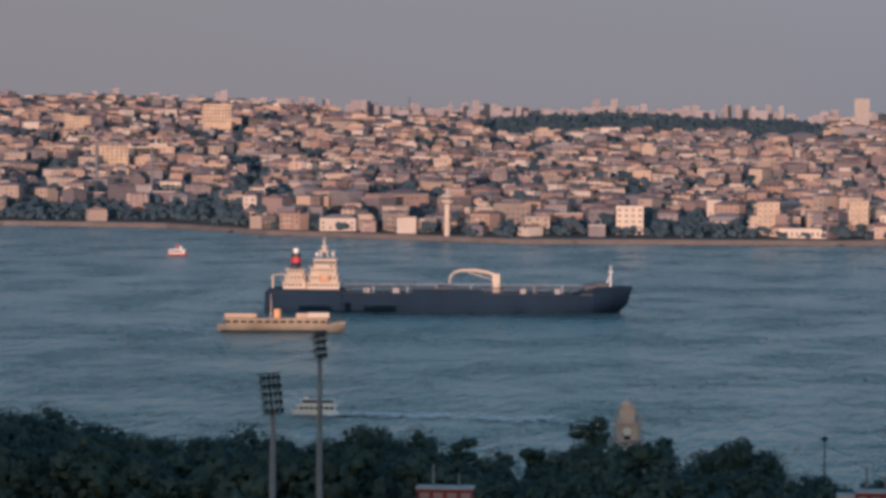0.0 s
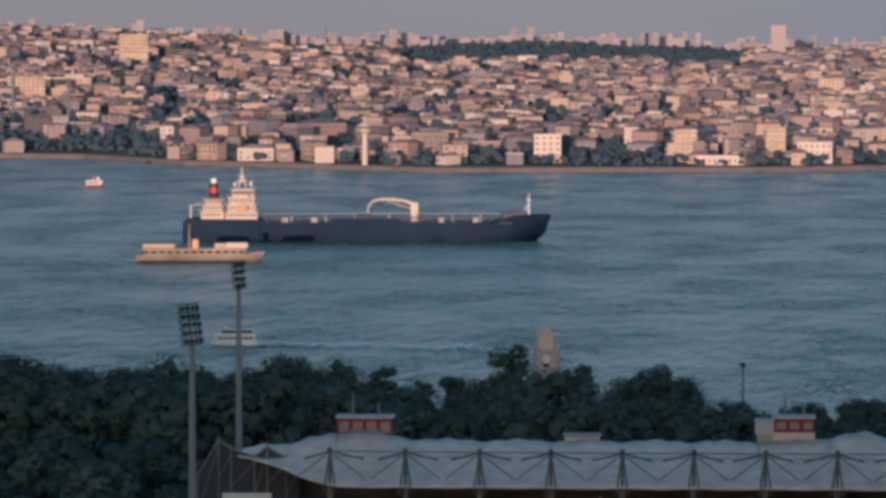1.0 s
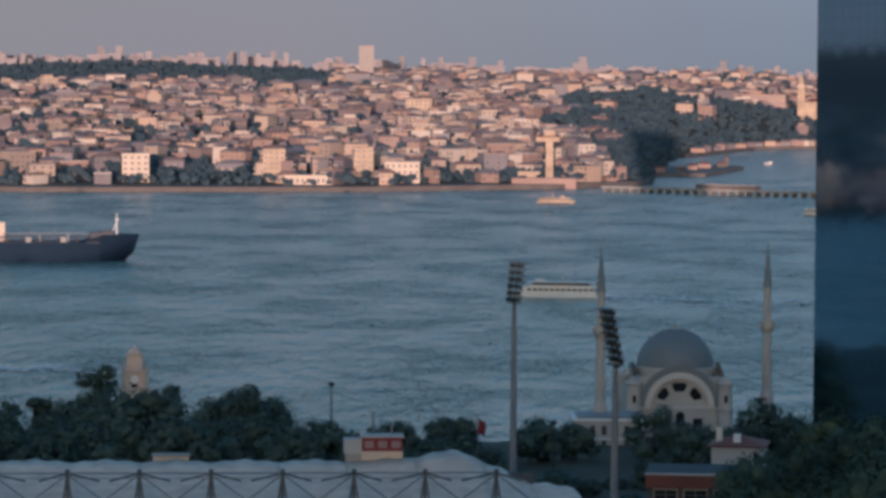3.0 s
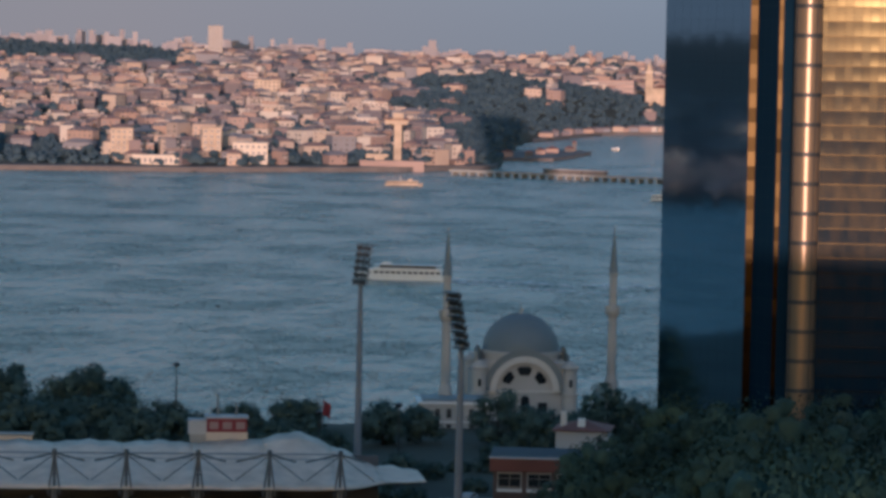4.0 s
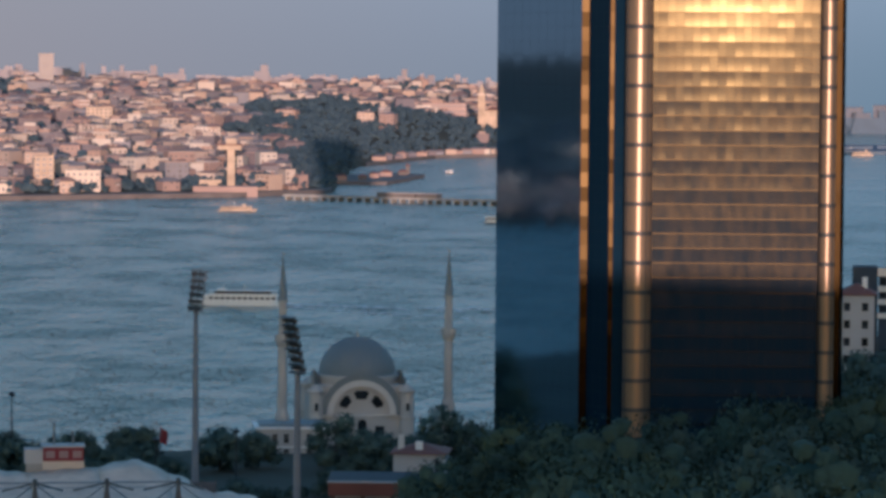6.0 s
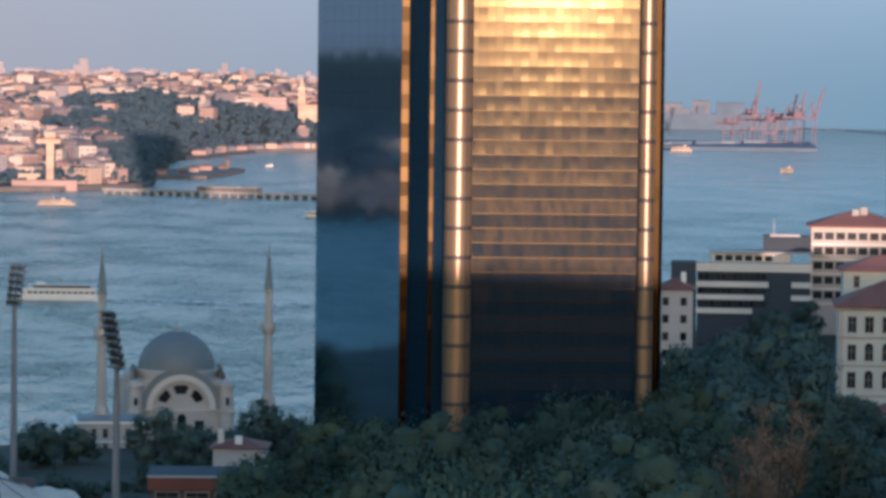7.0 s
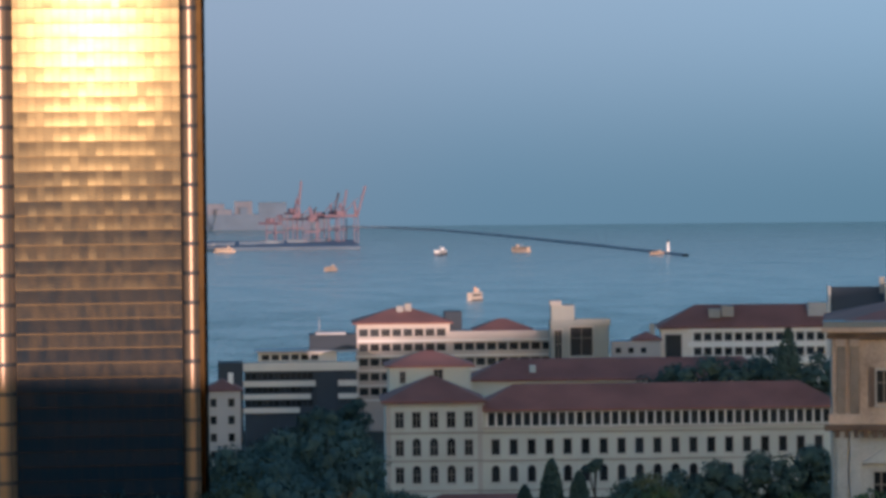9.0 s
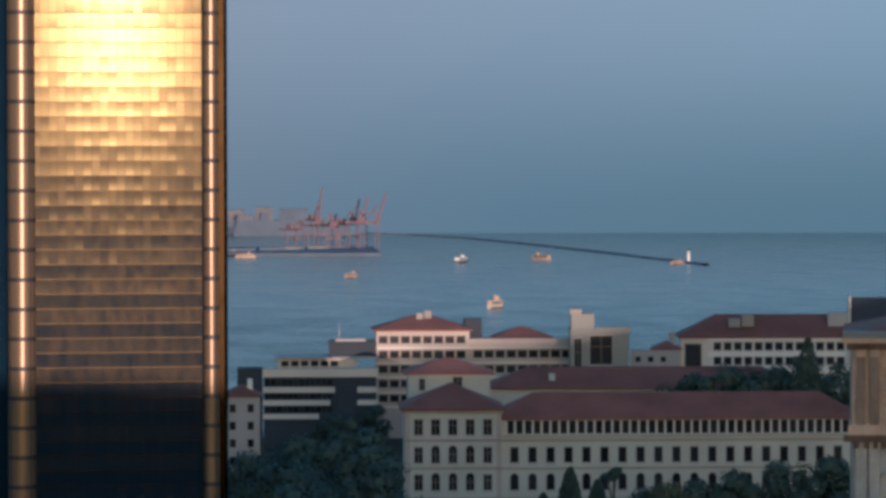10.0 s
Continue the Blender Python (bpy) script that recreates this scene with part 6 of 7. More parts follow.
def wake(b0, d0, b1, d1, n, spread, seed):
    """A trail of broken foam on the water between two points, thinning out behind the boat."""
    r = np.random.default_rng(seed)
    t = r.uniform(0, 1, n) ** 1.6
    a, b = np.array(spot(b0, d0)), np.array(spot(b1, d1))
    p = a + (b - a) * t[:, None]
    p[:, 0] += r.normal(0, spread * 0.5, n)
    p[:, 1] += r.normal(0, 1, n) * spread * (0.3 + t) * 2.2
    vs, fs = [], []
    for (x, y, _), u in zip(p, t):
        k = 7
        rx, ry = r.uniform(0.6, 2.6), r.uniform(1.0, 4.5)
        o = len(vs)
        for i in range(k):
            g = r.uniform(0.5, 1.1)
            vs.append((x + rx * g * math.cos(2 * math.pi * i / k), y + ry * g * math.sin(2 * math.pi * i / k), 0.05 + 0.004 * (o // 7)))
        fs.append(tuple(range(o, o + k)))
    tagged(new("wake", array_mesh("wake", vs, fs, M_FOAM)), "thin broken white wake on the water", "wake", kind="stuff")


wake(-12.75, 1006, -8.2, 985, 150, 2.6, 1)
wake(-1.0, 1295, 2.3, 1275, 110, 2.2, 2)
wake(-1.0, 1286, 2.0, 1230, 70, 2.0, 3)
wake(-14.3, 1375, -15.6, 1390, 40, 2.0, 4)


# ---- landmarks on the far shore ----
q = spot(-11.15, 2281)
vt = thing("signal_tower", (q.x, q.y, 2.0), 0, "white shoreline control tower with a mushroom head", "tower")
bm = bmesh.new()
lathe(bm, [(2.2, -1), (1.75, 3), (1.65, 20.5)], 16)
part("shaft", bm, M_CREAM, vt)
bm = bmesh.new()
lathe(bm, [(1.7, 20.5), (3.9, 22.2), (4.1, 22.8), (4.1, 23.4)], 18)
part("collar", bm, M_CREAM, vt)
bm = bmesh.new()
lathe(bm, [(3.4, 23.4), (3.7, 25.2)], 18)
part("lookout", bm, M_FAR_GLASS, vt, "dark lookout windows")
bm = bmesh.new()
lathe(bm, [(4.0, 25.2), (3.6, 26.2), (1.6, 27.4), (0.6, 28.4), (0.15, 31.5)], 18)
part("cap", bm, M_CREAM, vt)

q = spot(-1.855, 2345)
sl = thing("shore_tower", (q.x, q.y, 2.0), 2, "cream square tower on a waterside terrace", "tower")
boxed("terrace", M_PLASTER_DUSK, sl, -24, 17, -14, 8, -2, 4.6)
boxed("terrace_house", M_STONE_WARM, sl, -20, -6, 0, 8, 4.603, 8.4)
boxed("shaft", M_STONE_WARM, sl, -2.4, 2.4, -2.4, 2.4, 4.603, 27.5)
boxed("gallery", M_STONE_WARM, sl, -8.5, 6.5, -3.4, 5, 27.503, 30.5)
boxed("gallery_roof", M_TILE_RED, sl, -9.2, 7.2, -4, 5.6, 30.503, 31.2)
boxed("cabin", M_STONE_WARM, sl, -3.4, 3.4, -3, 3, 31.203, 34.8)


def slab(bearing, dist, w, dp, z0, z1, mat, label, cols, floors, name="apartment_block", turn=0.0):
    q = spot(bearing, dist)
    ob = thing(name, (q.x, q.y, z0), -bearing + turn, label, "building")
    boxed("wall", mat, ob, -w / 2, w / 2, 0, dp, -6, z1 - z0)
    boxed("parapet", mat, ob, -w / 2 - 0.2, w / 2 + 0.2, -0.2, dp + 0.2, z1 - z0 + 0.004, z1 - z0 + 0.9)
    bm = bmesh.new()
    ww, hh = w / cols * 0.5, (z1 - z0) / floors * 0.48
    box(bm, -ww / 2, ww / 2, -0.12, 0.1, 0, hh)
    me = finish(bm, "window", M_FAR_GLASS)
    for c in range(cols):
        for f in range(floors):
            put("window", me, ob, ((c + 0.5) / cols * w - w / 2, 0, (f + 0.3) / floors * (z1 - z0)))
    return ob


slab(-14.74, 3590, 28, 14, 64, 82, M_STONE_WARM, "large sunlit cream apartment block on the hillside", 8, 5)
slab(-4.72, 4000, 16, 12, 66, 92, M_HOTEL, "pale hotel tower on the crest of the far hill", 5, 9)
slab(-16.9, 3450, 24, 12, 58, 70, M_STONE_WARM, "broad pinkish apartment block on the hillside", 7, 4)
slab(-16.4, 3000, 30, 12, 36, 48, M_STONE_WARM, "wide sunlit apartment block above the shore", 8, 4)
slab(-5.62, 2290, 29, 9, 2.6, 8.2, M_CREAM, "long low cream shed on the far quay", 9, 1)
slab(-8.30, 2300, 17, 12, 3, 21, M_CREAM, "tall cream gabled house above the far quay", 4, 5)
slab(-6.15, 2310, 14, 12, 4, 24, M_STONE_WARM, "narrow pink apartment house near the far quay", 4, 6)
slab(-4.75, 2325, 12, 12, 4, 25, M_STONE_WARM, "narrow pale apartment house near the far quay", 3, 6)
slab(-4.15, 2320, 22, 12, 4, 16, M_CREAM, "broad sunlit house near the far quay", 6, 3)
slab(-3.9, 3100, 22, 12, 34, 46, M_STONE_WARM, "pink apartment block among the houses", 6, 4)
slab(1.25, 3720, 72, 14, 34, 45, M_PLASTER_DUSK, "long pinkish barracks on the far ridge", 24, 2, "barracks")
q = spot(2.04, 3600)
sm = thing("barracks_tower", (q.x, q.y, 30), 0, "slim pale corner tower of the far barracks", "tower")
boxed("shaft", M_STONE_WARM, sm, -3.4, 3.4, -3.4, 3.4, -8, 25)
boxed("balcony", M_CREAM, sm, -4, 4, -4, 4, 25.003, 26.4)
bm = bmesh.new()
lathe(bm, [(2.8, 26.4), (2.7, 30.5), (2.0, 32.5), (0.3, 35.5)], 12)
part("lantern", bm, M_STONE_WARM, sm)
boxed("wing", M_STONE_WARM, sm, 3.5, 34, -3, 10, -8, 10)
bm = bmesh.new()
hip(bm, 3.3, 34.4, -3.6, 10.6, 10.2, 13)
part("wing_roof", bm, M_TILE_RED, sm)
for bb, dd, top, r in ((-11.75, 3900, 92, 0.7), (-16.6, 2800, 54, 1.2), (-15.75, 2760, 51, 1.1), (-7.1, 2900, 50, 0.8), (-3.35, 2850, 43, 0.8)):
    q = spot(bb, dd)
    z = gz(q.x, q.y)
    ml = thing("chimney_stack", (q.x, q.y, z), 0, "thin pale mast among the far houses", "mast", "thin masts")
    bm = bmesh.new()
    lathe(bm, [(r * 1.2, -2), (r, (top - z) * 0.8), (r * 0.9, top - z)], 10)
    part("shaft", bm, M_HAZE_PINK, ml)
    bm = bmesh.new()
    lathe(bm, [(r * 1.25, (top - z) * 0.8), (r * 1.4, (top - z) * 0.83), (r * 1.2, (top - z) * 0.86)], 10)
    part("ring", bm, M_HAZE_PINK, ml)

# jetty with sheds
ja, jb = spot(-1.0, 2290), spot(3.6, 2196)
jl = (jb - ja).length
jt = thing("jetty", (ja.x, ja.y, 0), math.degrees(math.atan2((jb - ja).y, (jb - ja).x)), "long dark concrete jetty on piles", "jetty")
boxed("deck", M_CONCRETE, jt, 0, jl, -4, 4, 2.4, 3.6)
bm = bmesh.new()
box(bm, -0.5, 0.5, -3.6, 3.6, -2, 2.397)
pile = finish(bm, "jetty_post", M_CONCRETE)
for x in np.arange(2, jl, 6.2):
    put("jetty_post", pile, jt, (float(x), 0, 0))
for x0, x1 in ((66, 92), (93, 108)):
    boxed("shed", M_QUAY, jt, x0, x1, -2.5, 3, 3.603, 6.0)
    boxed("shed_roof", M_PLASTER_GREY, jt, x0 - 0.5, x1 + 0.5, -3.2, 3.6, 6.003, 6.5)
# the low spit with a small harbour
sp = spot(0.35, 2600)
st = thing("harbour_spit", (sp.x, sp.y, 0), 0, "low stone spit with small harbour houses", "spit")
bm = bmesh.new()
prism(bm, [(-60, -40), (10, -20), (26, 60), (40, 150), (24, 190), (-20, 120), (-60, 60)], -2, 2.4)
part("bank", bm, M_QUAY, st)
for k, (x0, y0, w, h) in enumerate(((-44, -20, 10, 3), (-26, -8, 8, 3.4), (-10, 10, 6, 2.6), (6, 100, 9, 3), (20, 130, 7, 2.6), (-2, 60, 7, 3), (26, 160, 3, 6))):
    boxed("harbour_house", M_PLASTER_DUSK if k % 2 else M_QUAY, st, x0, x0 + w, y0, y0 + 8, 2.4, 2.4 + h)
    bm = bmesh.new()
    hip(bm, x0 - 0.4, x0 + w + 0.4, y0 - 0.4, y0 + 8.4, 2.6 + h, 4.2 + h)
    part("harbour_roof", bm, M_TILE_RED, st)

# port with gantry cranes, breakwater and lighthouse
pa = spot(6.9, 3608)
pq = thing("port_quay", (pa.x, pa.y, 0), -8.6, "low dark port quay with sheds and containers", "quay")
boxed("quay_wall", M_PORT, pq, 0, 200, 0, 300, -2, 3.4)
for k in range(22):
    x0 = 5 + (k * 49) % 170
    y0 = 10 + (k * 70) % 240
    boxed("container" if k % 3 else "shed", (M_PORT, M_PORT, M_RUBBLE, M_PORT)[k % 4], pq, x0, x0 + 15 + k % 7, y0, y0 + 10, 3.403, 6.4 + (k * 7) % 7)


def gantry_crane(bearing, dist, h, boom, turn):
    q = spot(bearing, dist)
    gc = thing("gantry_crane", (q.x, q.y, 3.0), turn, "tall red harbour gantry crane, its paint tinted with haze", "crane", "port cranes")
    for x in (-5.5, 5.5):
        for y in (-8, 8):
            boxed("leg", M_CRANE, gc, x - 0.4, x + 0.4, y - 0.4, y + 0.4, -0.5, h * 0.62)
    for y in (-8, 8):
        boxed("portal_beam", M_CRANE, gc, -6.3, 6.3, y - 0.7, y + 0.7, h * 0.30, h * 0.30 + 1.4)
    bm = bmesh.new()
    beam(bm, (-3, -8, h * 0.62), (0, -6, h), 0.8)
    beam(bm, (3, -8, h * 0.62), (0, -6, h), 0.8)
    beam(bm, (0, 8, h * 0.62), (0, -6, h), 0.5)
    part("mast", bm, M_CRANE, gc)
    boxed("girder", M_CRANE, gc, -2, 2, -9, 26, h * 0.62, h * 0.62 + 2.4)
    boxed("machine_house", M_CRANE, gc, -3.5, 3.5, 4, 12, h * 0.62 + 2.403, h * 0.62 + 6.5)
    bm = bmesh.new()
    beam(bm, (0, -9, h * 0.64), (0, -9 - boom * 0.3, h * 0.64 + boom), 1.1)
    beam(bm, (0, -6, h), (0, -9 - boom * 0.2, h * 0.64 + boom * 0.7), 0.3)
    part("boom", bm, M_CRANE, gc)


for bb, dd, h, bo, tn in ((9.06, 3842, 46, 34, 12), (9.33, 3800, 35, 15, -20), (9.55, 3848, 39, 26, 40), (9.72, 3808, 41, 28, 25), (9.90, 3769, 43, 31, 60), (9.2, 3945, 34, 13, 80), (8.75, 3904, 28, 10, 30)):
    gantry_crane(bb, dd, h, bo, tn)
# the bank fills the hazy gap above the quay with a haze colour
hl = thing("far_silo", (*spot(8.3, 4720)[:2], 0), -8.3, "bank and warehouses behind the port, coloured blue-grey like haze", "building")
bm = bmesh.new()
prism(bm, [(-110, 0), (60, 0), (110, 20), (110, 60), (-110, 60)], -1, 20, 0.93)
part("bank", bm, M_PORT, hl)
for x0, x1, y0, h, m in ((-100, -78, 10, 31, M_HAZE_PINK), (-77, -52, 4, 27, M_PORT), (-50, -28, 12, 33, M_HAZE_PINK), (-40, -18, 2, 26, M_HAZE_PINK), (-15, 8, 10, 36, M_HAZE_PINK), (-8, 2, 1, 29, M_PORT), (16, 52, 8, 34, M_PORT)):
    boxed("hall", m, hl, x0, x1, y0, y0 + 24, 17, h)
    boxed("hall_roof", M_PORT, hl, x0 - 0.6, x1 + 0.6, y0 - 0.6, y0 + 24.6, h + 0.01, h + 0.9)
bw = thing("breakwater", (0, 0, 0), 0, "long thin dark rubble breakwater across the sea", "breakwater")
pts = [(8.9, 4860), (9.4, 4860), (9.76, 4859), (10.5, 4753), (11.35, 4529), (12.3, 4162), (13.2, 3834), (14.2, 3513), (15.14, 3246)]
fine = []
for k in range(len(pts) - 1):
    for j in range(6):
        t = j / 6
        fine.append(spot(pts[k][0] * (1 - t) + pts[k + 1][0] * t, pts[k][1] * (1 - t) + pts[k + 1][1] * t))
fine.append(spot(*pts[-1]))
random.seed(11)
for a, b in zip(fine, fine[1:]):
    bm = bmesh.new()
    side = (b - a).cross(Vector((0, 0, 1))).normalized()
    h = 2.0 + random.uniform(-0.2, 0.2)
    v = [bm.verts.new(p) for p in (a - side * 5 + Vector((0, 0, -2)), b - side * 5 + Vector((0, 0, -2)), b - side * 2 + Vector((0, 0, h)), a - side * 2 + Vector((0, 0, h)), a + side * 2 + Vector((0, 0, h)), b + side * 2 + Vector((0, 0, h)), b + side * 5 + Vector((0, 0, -2)), a + side * 5 + Vector((0, 0, -2)))]
    for f in ((0, 1, 2, 3), (3, 2, 5, 4), (4, 5, 6, 7)):
        bm.faces.new([v[i] for i in f])
    part("rubble_bank", bm, M_RUBBLE, bw)
q = spot(14.87, 3325)
lh = thing("lighthouse", (q.x, q.y, 3.2), 0, "small white lighthouse at the breakwater's end", "lighthouse")
bm = bmesh.new()
lathe(bm, [(1.6, -1), (1.1, 7), (1.5, 7.1), (1.5, 7.6)], 12)
part("tower", bm, M_WHITE, lh)
bm = bmesh.new()
lathe(bm, [(0.9, 7.6), (0.9, 9.0), (0.2, 10.0)], 10)
part("lantern", bm, M_DARK_STEEL, lh)


# ---- long cream building on the ridge ----
CB = spot(10.45, 668)
cb = thing("cream_barracks", (CB.x, CB.y, 24.29), -9.0, "long three-storey cream stone building with red hipped roofs", "building")
xs = [2.4, 5.5, 8.65, 11.8, 15.0]
ops = [(x, 13.1, 1.5, 2.9) for x in xs]
for z in (8.0, 3.0):
    ops += [(x, z, 1.45, 2.5, x not in (2.4, 15.0)) if x not in (2.4, 15.0) else (x, z, 1.45, 2.9) for x in xs]
facade(cb, "pavilion_front", M_PLASTER_CREAM, 0, 17.4, 0, -6, 17.7, ops)
boxed("pavilion_body", M_PLASTER_CREAM, cb, 0, 17.4, 0.42, 17, -6, 17.69)
bm = bmesh.new()
hip(bm, -0.9, 18.3, -0.9, 18, 18.0, 22.3, 0.35)
part("pavilion_roof", bm, M_TILE_RED, cb, "red tiled hipped roof")
for z, d in ((6.9, 0.28), (12.0, 0.28), (17.2, 0.5), (1.4, 0.2)):
    boxed("cornice", M_STONE_GREY, cb, -d, 17.4 + d, -d, -0.004, z, z + 0.4)
    boxed("wing_cornice", M_STONE_GREY, cb, 17.45 + d, 84, 2.0 - d, 1.996, z - (1.6 if z > 15 else 0.2), z + 0.35 - (1.6 if z > 15 else 0.2))
for x in (0.35, 17.05):
    boxed("corner_pilaster", M_STONE, cb, x - 0.45, x + 0.45, -0.16, -0.005, -6, 17.1)
ops = []
for x in np.arange(19.3, 83, 1.62):
    ops.append((float(x), 13.2, 1.2, 2.5))
for x in np.arange(20.0, 83, 3.3):
    ops.append((float(x) + 0.0, 7.9, 1.45, 2.8))
    ops.append((float(x) + 0.0, 2.9, 1.45, 2.3, True))
facade(cb, "wing_front", M_PLASTER_CREAM, 17.4, 84, 2.0, -6, 16.0, ops, frames=False)
boxed("wing_body", M_PLASTER_CREAM, cb, 17.4, 84, 2.42, 16, -6, 15.99)
bm = bmesh.new()
box(bm, -0.13, 0.13, -0.22, 0.0, 0, 2.75)
strip = finish(bm, "pilaster", M_WHITE)
for x in np.arange(18.49, 83.2, 1.62):
    put("pilaster", strip, cb, (float(x), 1.995, 13.1))
boxed("sill_band", M_STONE, cb, 17.5, 84, 1.6, 1.99, 12.55, 12.95)
bm = bmesh.new()
hip(bm, 16.0, 84.6, 1.2, 16.8, 16.15, 20.4, 0.3)
part("wing_roof", bm, M_TILE_RED, cb, "long red tiled roof")
# rear pavilion and the long roof behind
rp = spot(10.5, 700)
rb = thing("rear_pavilion", (rp.x, rp.y, 27.01), -9, "cream rear pavilion with a red hipped roof", "building")
facade(rb, "front_wall", M_PLASTER_CREAM, 0, 15.6, 0, -4, 19.8, [(9.4, 17.0, 1.7, 2.2), (2.6, 16.6, 1.0, 2.2)])
boxed("body", M_PLASTER_CREAM, rb, 0, 15.6, 0.42, 14, -4, 19.79)
bm = bmesh.new()
hip(bm, -0.8, 16.4, -0.8, 14.8, 20.0, 22.6, 0.3)
part("roof", bm, M_TILE_RED, rb)
rr = spot(11.75, 722)
rl = thing("rear_wing", (rr.x, rr.y, 27.04), -11, "long low wing with a broad red tiled roof", "building")
boxed("wall", M_PLASTER_CREAM, rl, 0, 62, 0, 15, -4, 15.6)
bm = bmesh.new()
hip(bm, -0.6, 62.6, -0.8, 15.8, 15.8, 19.6, 0.25)
part("roof", bm, M_TILE_RED, rl)
for x in (12,):
    boxed("dormer", M_PLASTER_CREAM, rl, x, x + 1.2, 2.0, 4.5, 16.2, 18.4)
# low annex in front
an = spot(11.0, 640)
ax = thing("low_annex", (an.x, an.y, 23.54), -10, "low white annex with a red tiled roof", "building")
boxed("wall", M_PLASTER_WHITE, ax, 0, 21, 0, 7, -4, 2.0)
bm = bmesh.new()
hip(bm, -0.5, 21.5, -0.6, 7.6, 2.15, 4.0, 0.2)
part("roof", bm, M_TILE_RED, ax)
for x in (3, 8, 13, 18):
    boxed("window", M_GLASS, ax, x - 0.5, x + 0.5, -0.05, -0.004, -0.8, 0.9)

# white and dark banded block
ab = spot(8.22, 780)
bl = thing("banded_block", (ab.x, ab.y, 25.85), -9, "terraced block with white bands and dark window strips", "building")
boxed("core", M_TILE_DARK, bl, 0.3, 24.2, 0.6, 16, -4, 17.0)
for z0, z1, x1 in ((15.9, 17.7, 24.6), (12.6, 13.8, 15.4), (9.9, 11.0, 14.4), (7.0, 8.1, 12.0)):
    boxed("white_band", M_PLASTER_WHITE, bl, 0, x1, 0, 0.597, z0, z1)
for z0, z1 in ((12.6, 13.8), (9.9, 11.0)):
    boxed("white_band", M_PLASTER_WHITE, bl, 20.2, 24.6, 0.0, 0.597, z0, z1)
for z in (14.0, 11.2, 8.3):
    for k in range(12):
        boxed("window", M_GLASS, bl, 0.6 + 1.2 * k, 1.6 + 1.2 * k, 0.5, 0.597, z + 0.1, z + 1.4)
boxed("stair_bay", M_TILE_DARK, bl, 15.6, 20.0, 0.1, 0.596, 2, 15.4)
boxed("setback", M_PLASTER_WHITE, bl, 3.2, 20, 4, 15, 17.703, 19.6)
for k in range(6):
    boxed("setback_window", M_GLASS, bl, 4.0 + 2.1 * k, 5.6 + 2.1 * k, 3.93, 3.996, 18.0, 19.2)
boxed("setback_roof", M_PLASTER_GREY, bl, 2.6, 24.6, 3.2, 15.6, 19.604, 19.95)
boxed("plant_room", M_TILE_DARK, bl, 14.2, 24.4, 7, 15, 19.954, 23.2)
boxed("plant_roof", M_PLASTER_GREY, bl, 15.6, 22.0, 6.4, 15.4, 23.204, 23.7)
bm = bmesh.new()
lathe(bm, [(0.12, 23.7), (0.06, 27.0)], 6, 16.4, 9)
part("aerial", bm, M_STEEL, bl)
gb = spot(7.62, 715)
gr = thing("grey_house", (gb.x, gb.y, 27.42), -8, "grey house with a dark red roof beside the tower", "house")
facade(gr, "front_wall", M_PLASTER_GREY, 0, 7.0, 0, -8, 14.2, [(1.7, z, 1.2, 1.6) for z in (1.0, 4.4, 7.8, 11.2)] + [(5.2, z, 1.2, 1.6) for z in (1.0, 4.4, 7.8, 11.2)], frames=False)
boxed("body", M_PLASTER_GREY, gr, 0, 7.0, 0.42, 10, -8, 14.19)
bm = bmesh.new()
hip(bm, -0.5, 7.5, -0.5, 10.5, 14.4, 16.4)
part("roof", bm, M_TILE_RED, gr)
boxed("chimney", M_WHITE, gr, 4.6, 5.6, 3, 4, 15.0, 17.6)
boxed("rear_block", M_TILE_DARK, gr, 2.6, 7.6, 14, 22, -8, 19.0)

# white office block with red roof, beyond the barracks
B1 = spot(10.0, 800)
wo = thing("white_office_block", (B1.x, B1.y, 27.79), -9, "long white office block with rows of windows and red roof", "building")
ops = [(1.5 + 2.42 * k, z, 1.9, 1.6) for k in range(8) for z in (20.1, 16.9, 13.7, 10.5, 7.3)]
facade(wo, "tall_front", M_BUFF, 0, 20.3, 0, -4, 22.9, ops, frames=False)
boxed("tall_body", M_BUFF, wo, 0, 20.3, 0.42, 16, -4, 22.89)
bm = bmesh.new()
hip(bm, -0.9, 21.0, -0.9, 17, 23.1, 26.0, 0.3)
part("tall_roof", bm, M_TILE_RED, wo)
boxed("roof_unit", M_CONCRETE, wo, 8.9, 10.4, 5.5, 8.5, 25.2, 26.5)
boxed("roof_unit", M_STONE_GREY, wo, 10.7, 12.2, 6.0, 9.0, 25.0, 27.0)
boxed("roof_block", M_TILE_DARK, wo, 19.6, 23.4, 8, 16, 19, 25.0)
ops = [(22.2 + 2.42 * k, z, 1.9, 1.6) for k in range(9) for z in (16.9, 13.6)]
facade(wo, "long_front", M_BUFF, 20.35, 44.0, 0.5, -4, 21.0, ops, frames=False)
boxed("long_body", M_BUFF, wo, 20.35, 44.0, 0.92, 15, -4, 20.99)
bm = bmesh.new()
hip(bm, 25.5, 39, 3, 15, 21.1, 23.4)
part("long_roof", bm, M_TILE_RED, wo)
for z in (19.2, 15.9, 12.8, 9.5, 6.3):
    boxed("ledge", M_WHITE, wo, -0.3, 43.9, -0.35, -0.004, z - 0.25, z + 0.1)
M_STAIR = material("grey_green_render", (0.27, 0.285, 0.265), 0.9, var=0.2, scale=0.8)
T1 = spot(13.03, 790)
tb = thing("pale_stair_block", (T1.x, T1.y, 27.36), -11, "pale stone stair block with a tall recessed window", "building")
facade(tb, "front_wall", M_STAIR, 0, 12.6, 0, -4, 24.0, [(6.6, 16.4, 4.8, 6.2), (1.6, 14, 1.6, 8.0)], frames=True)
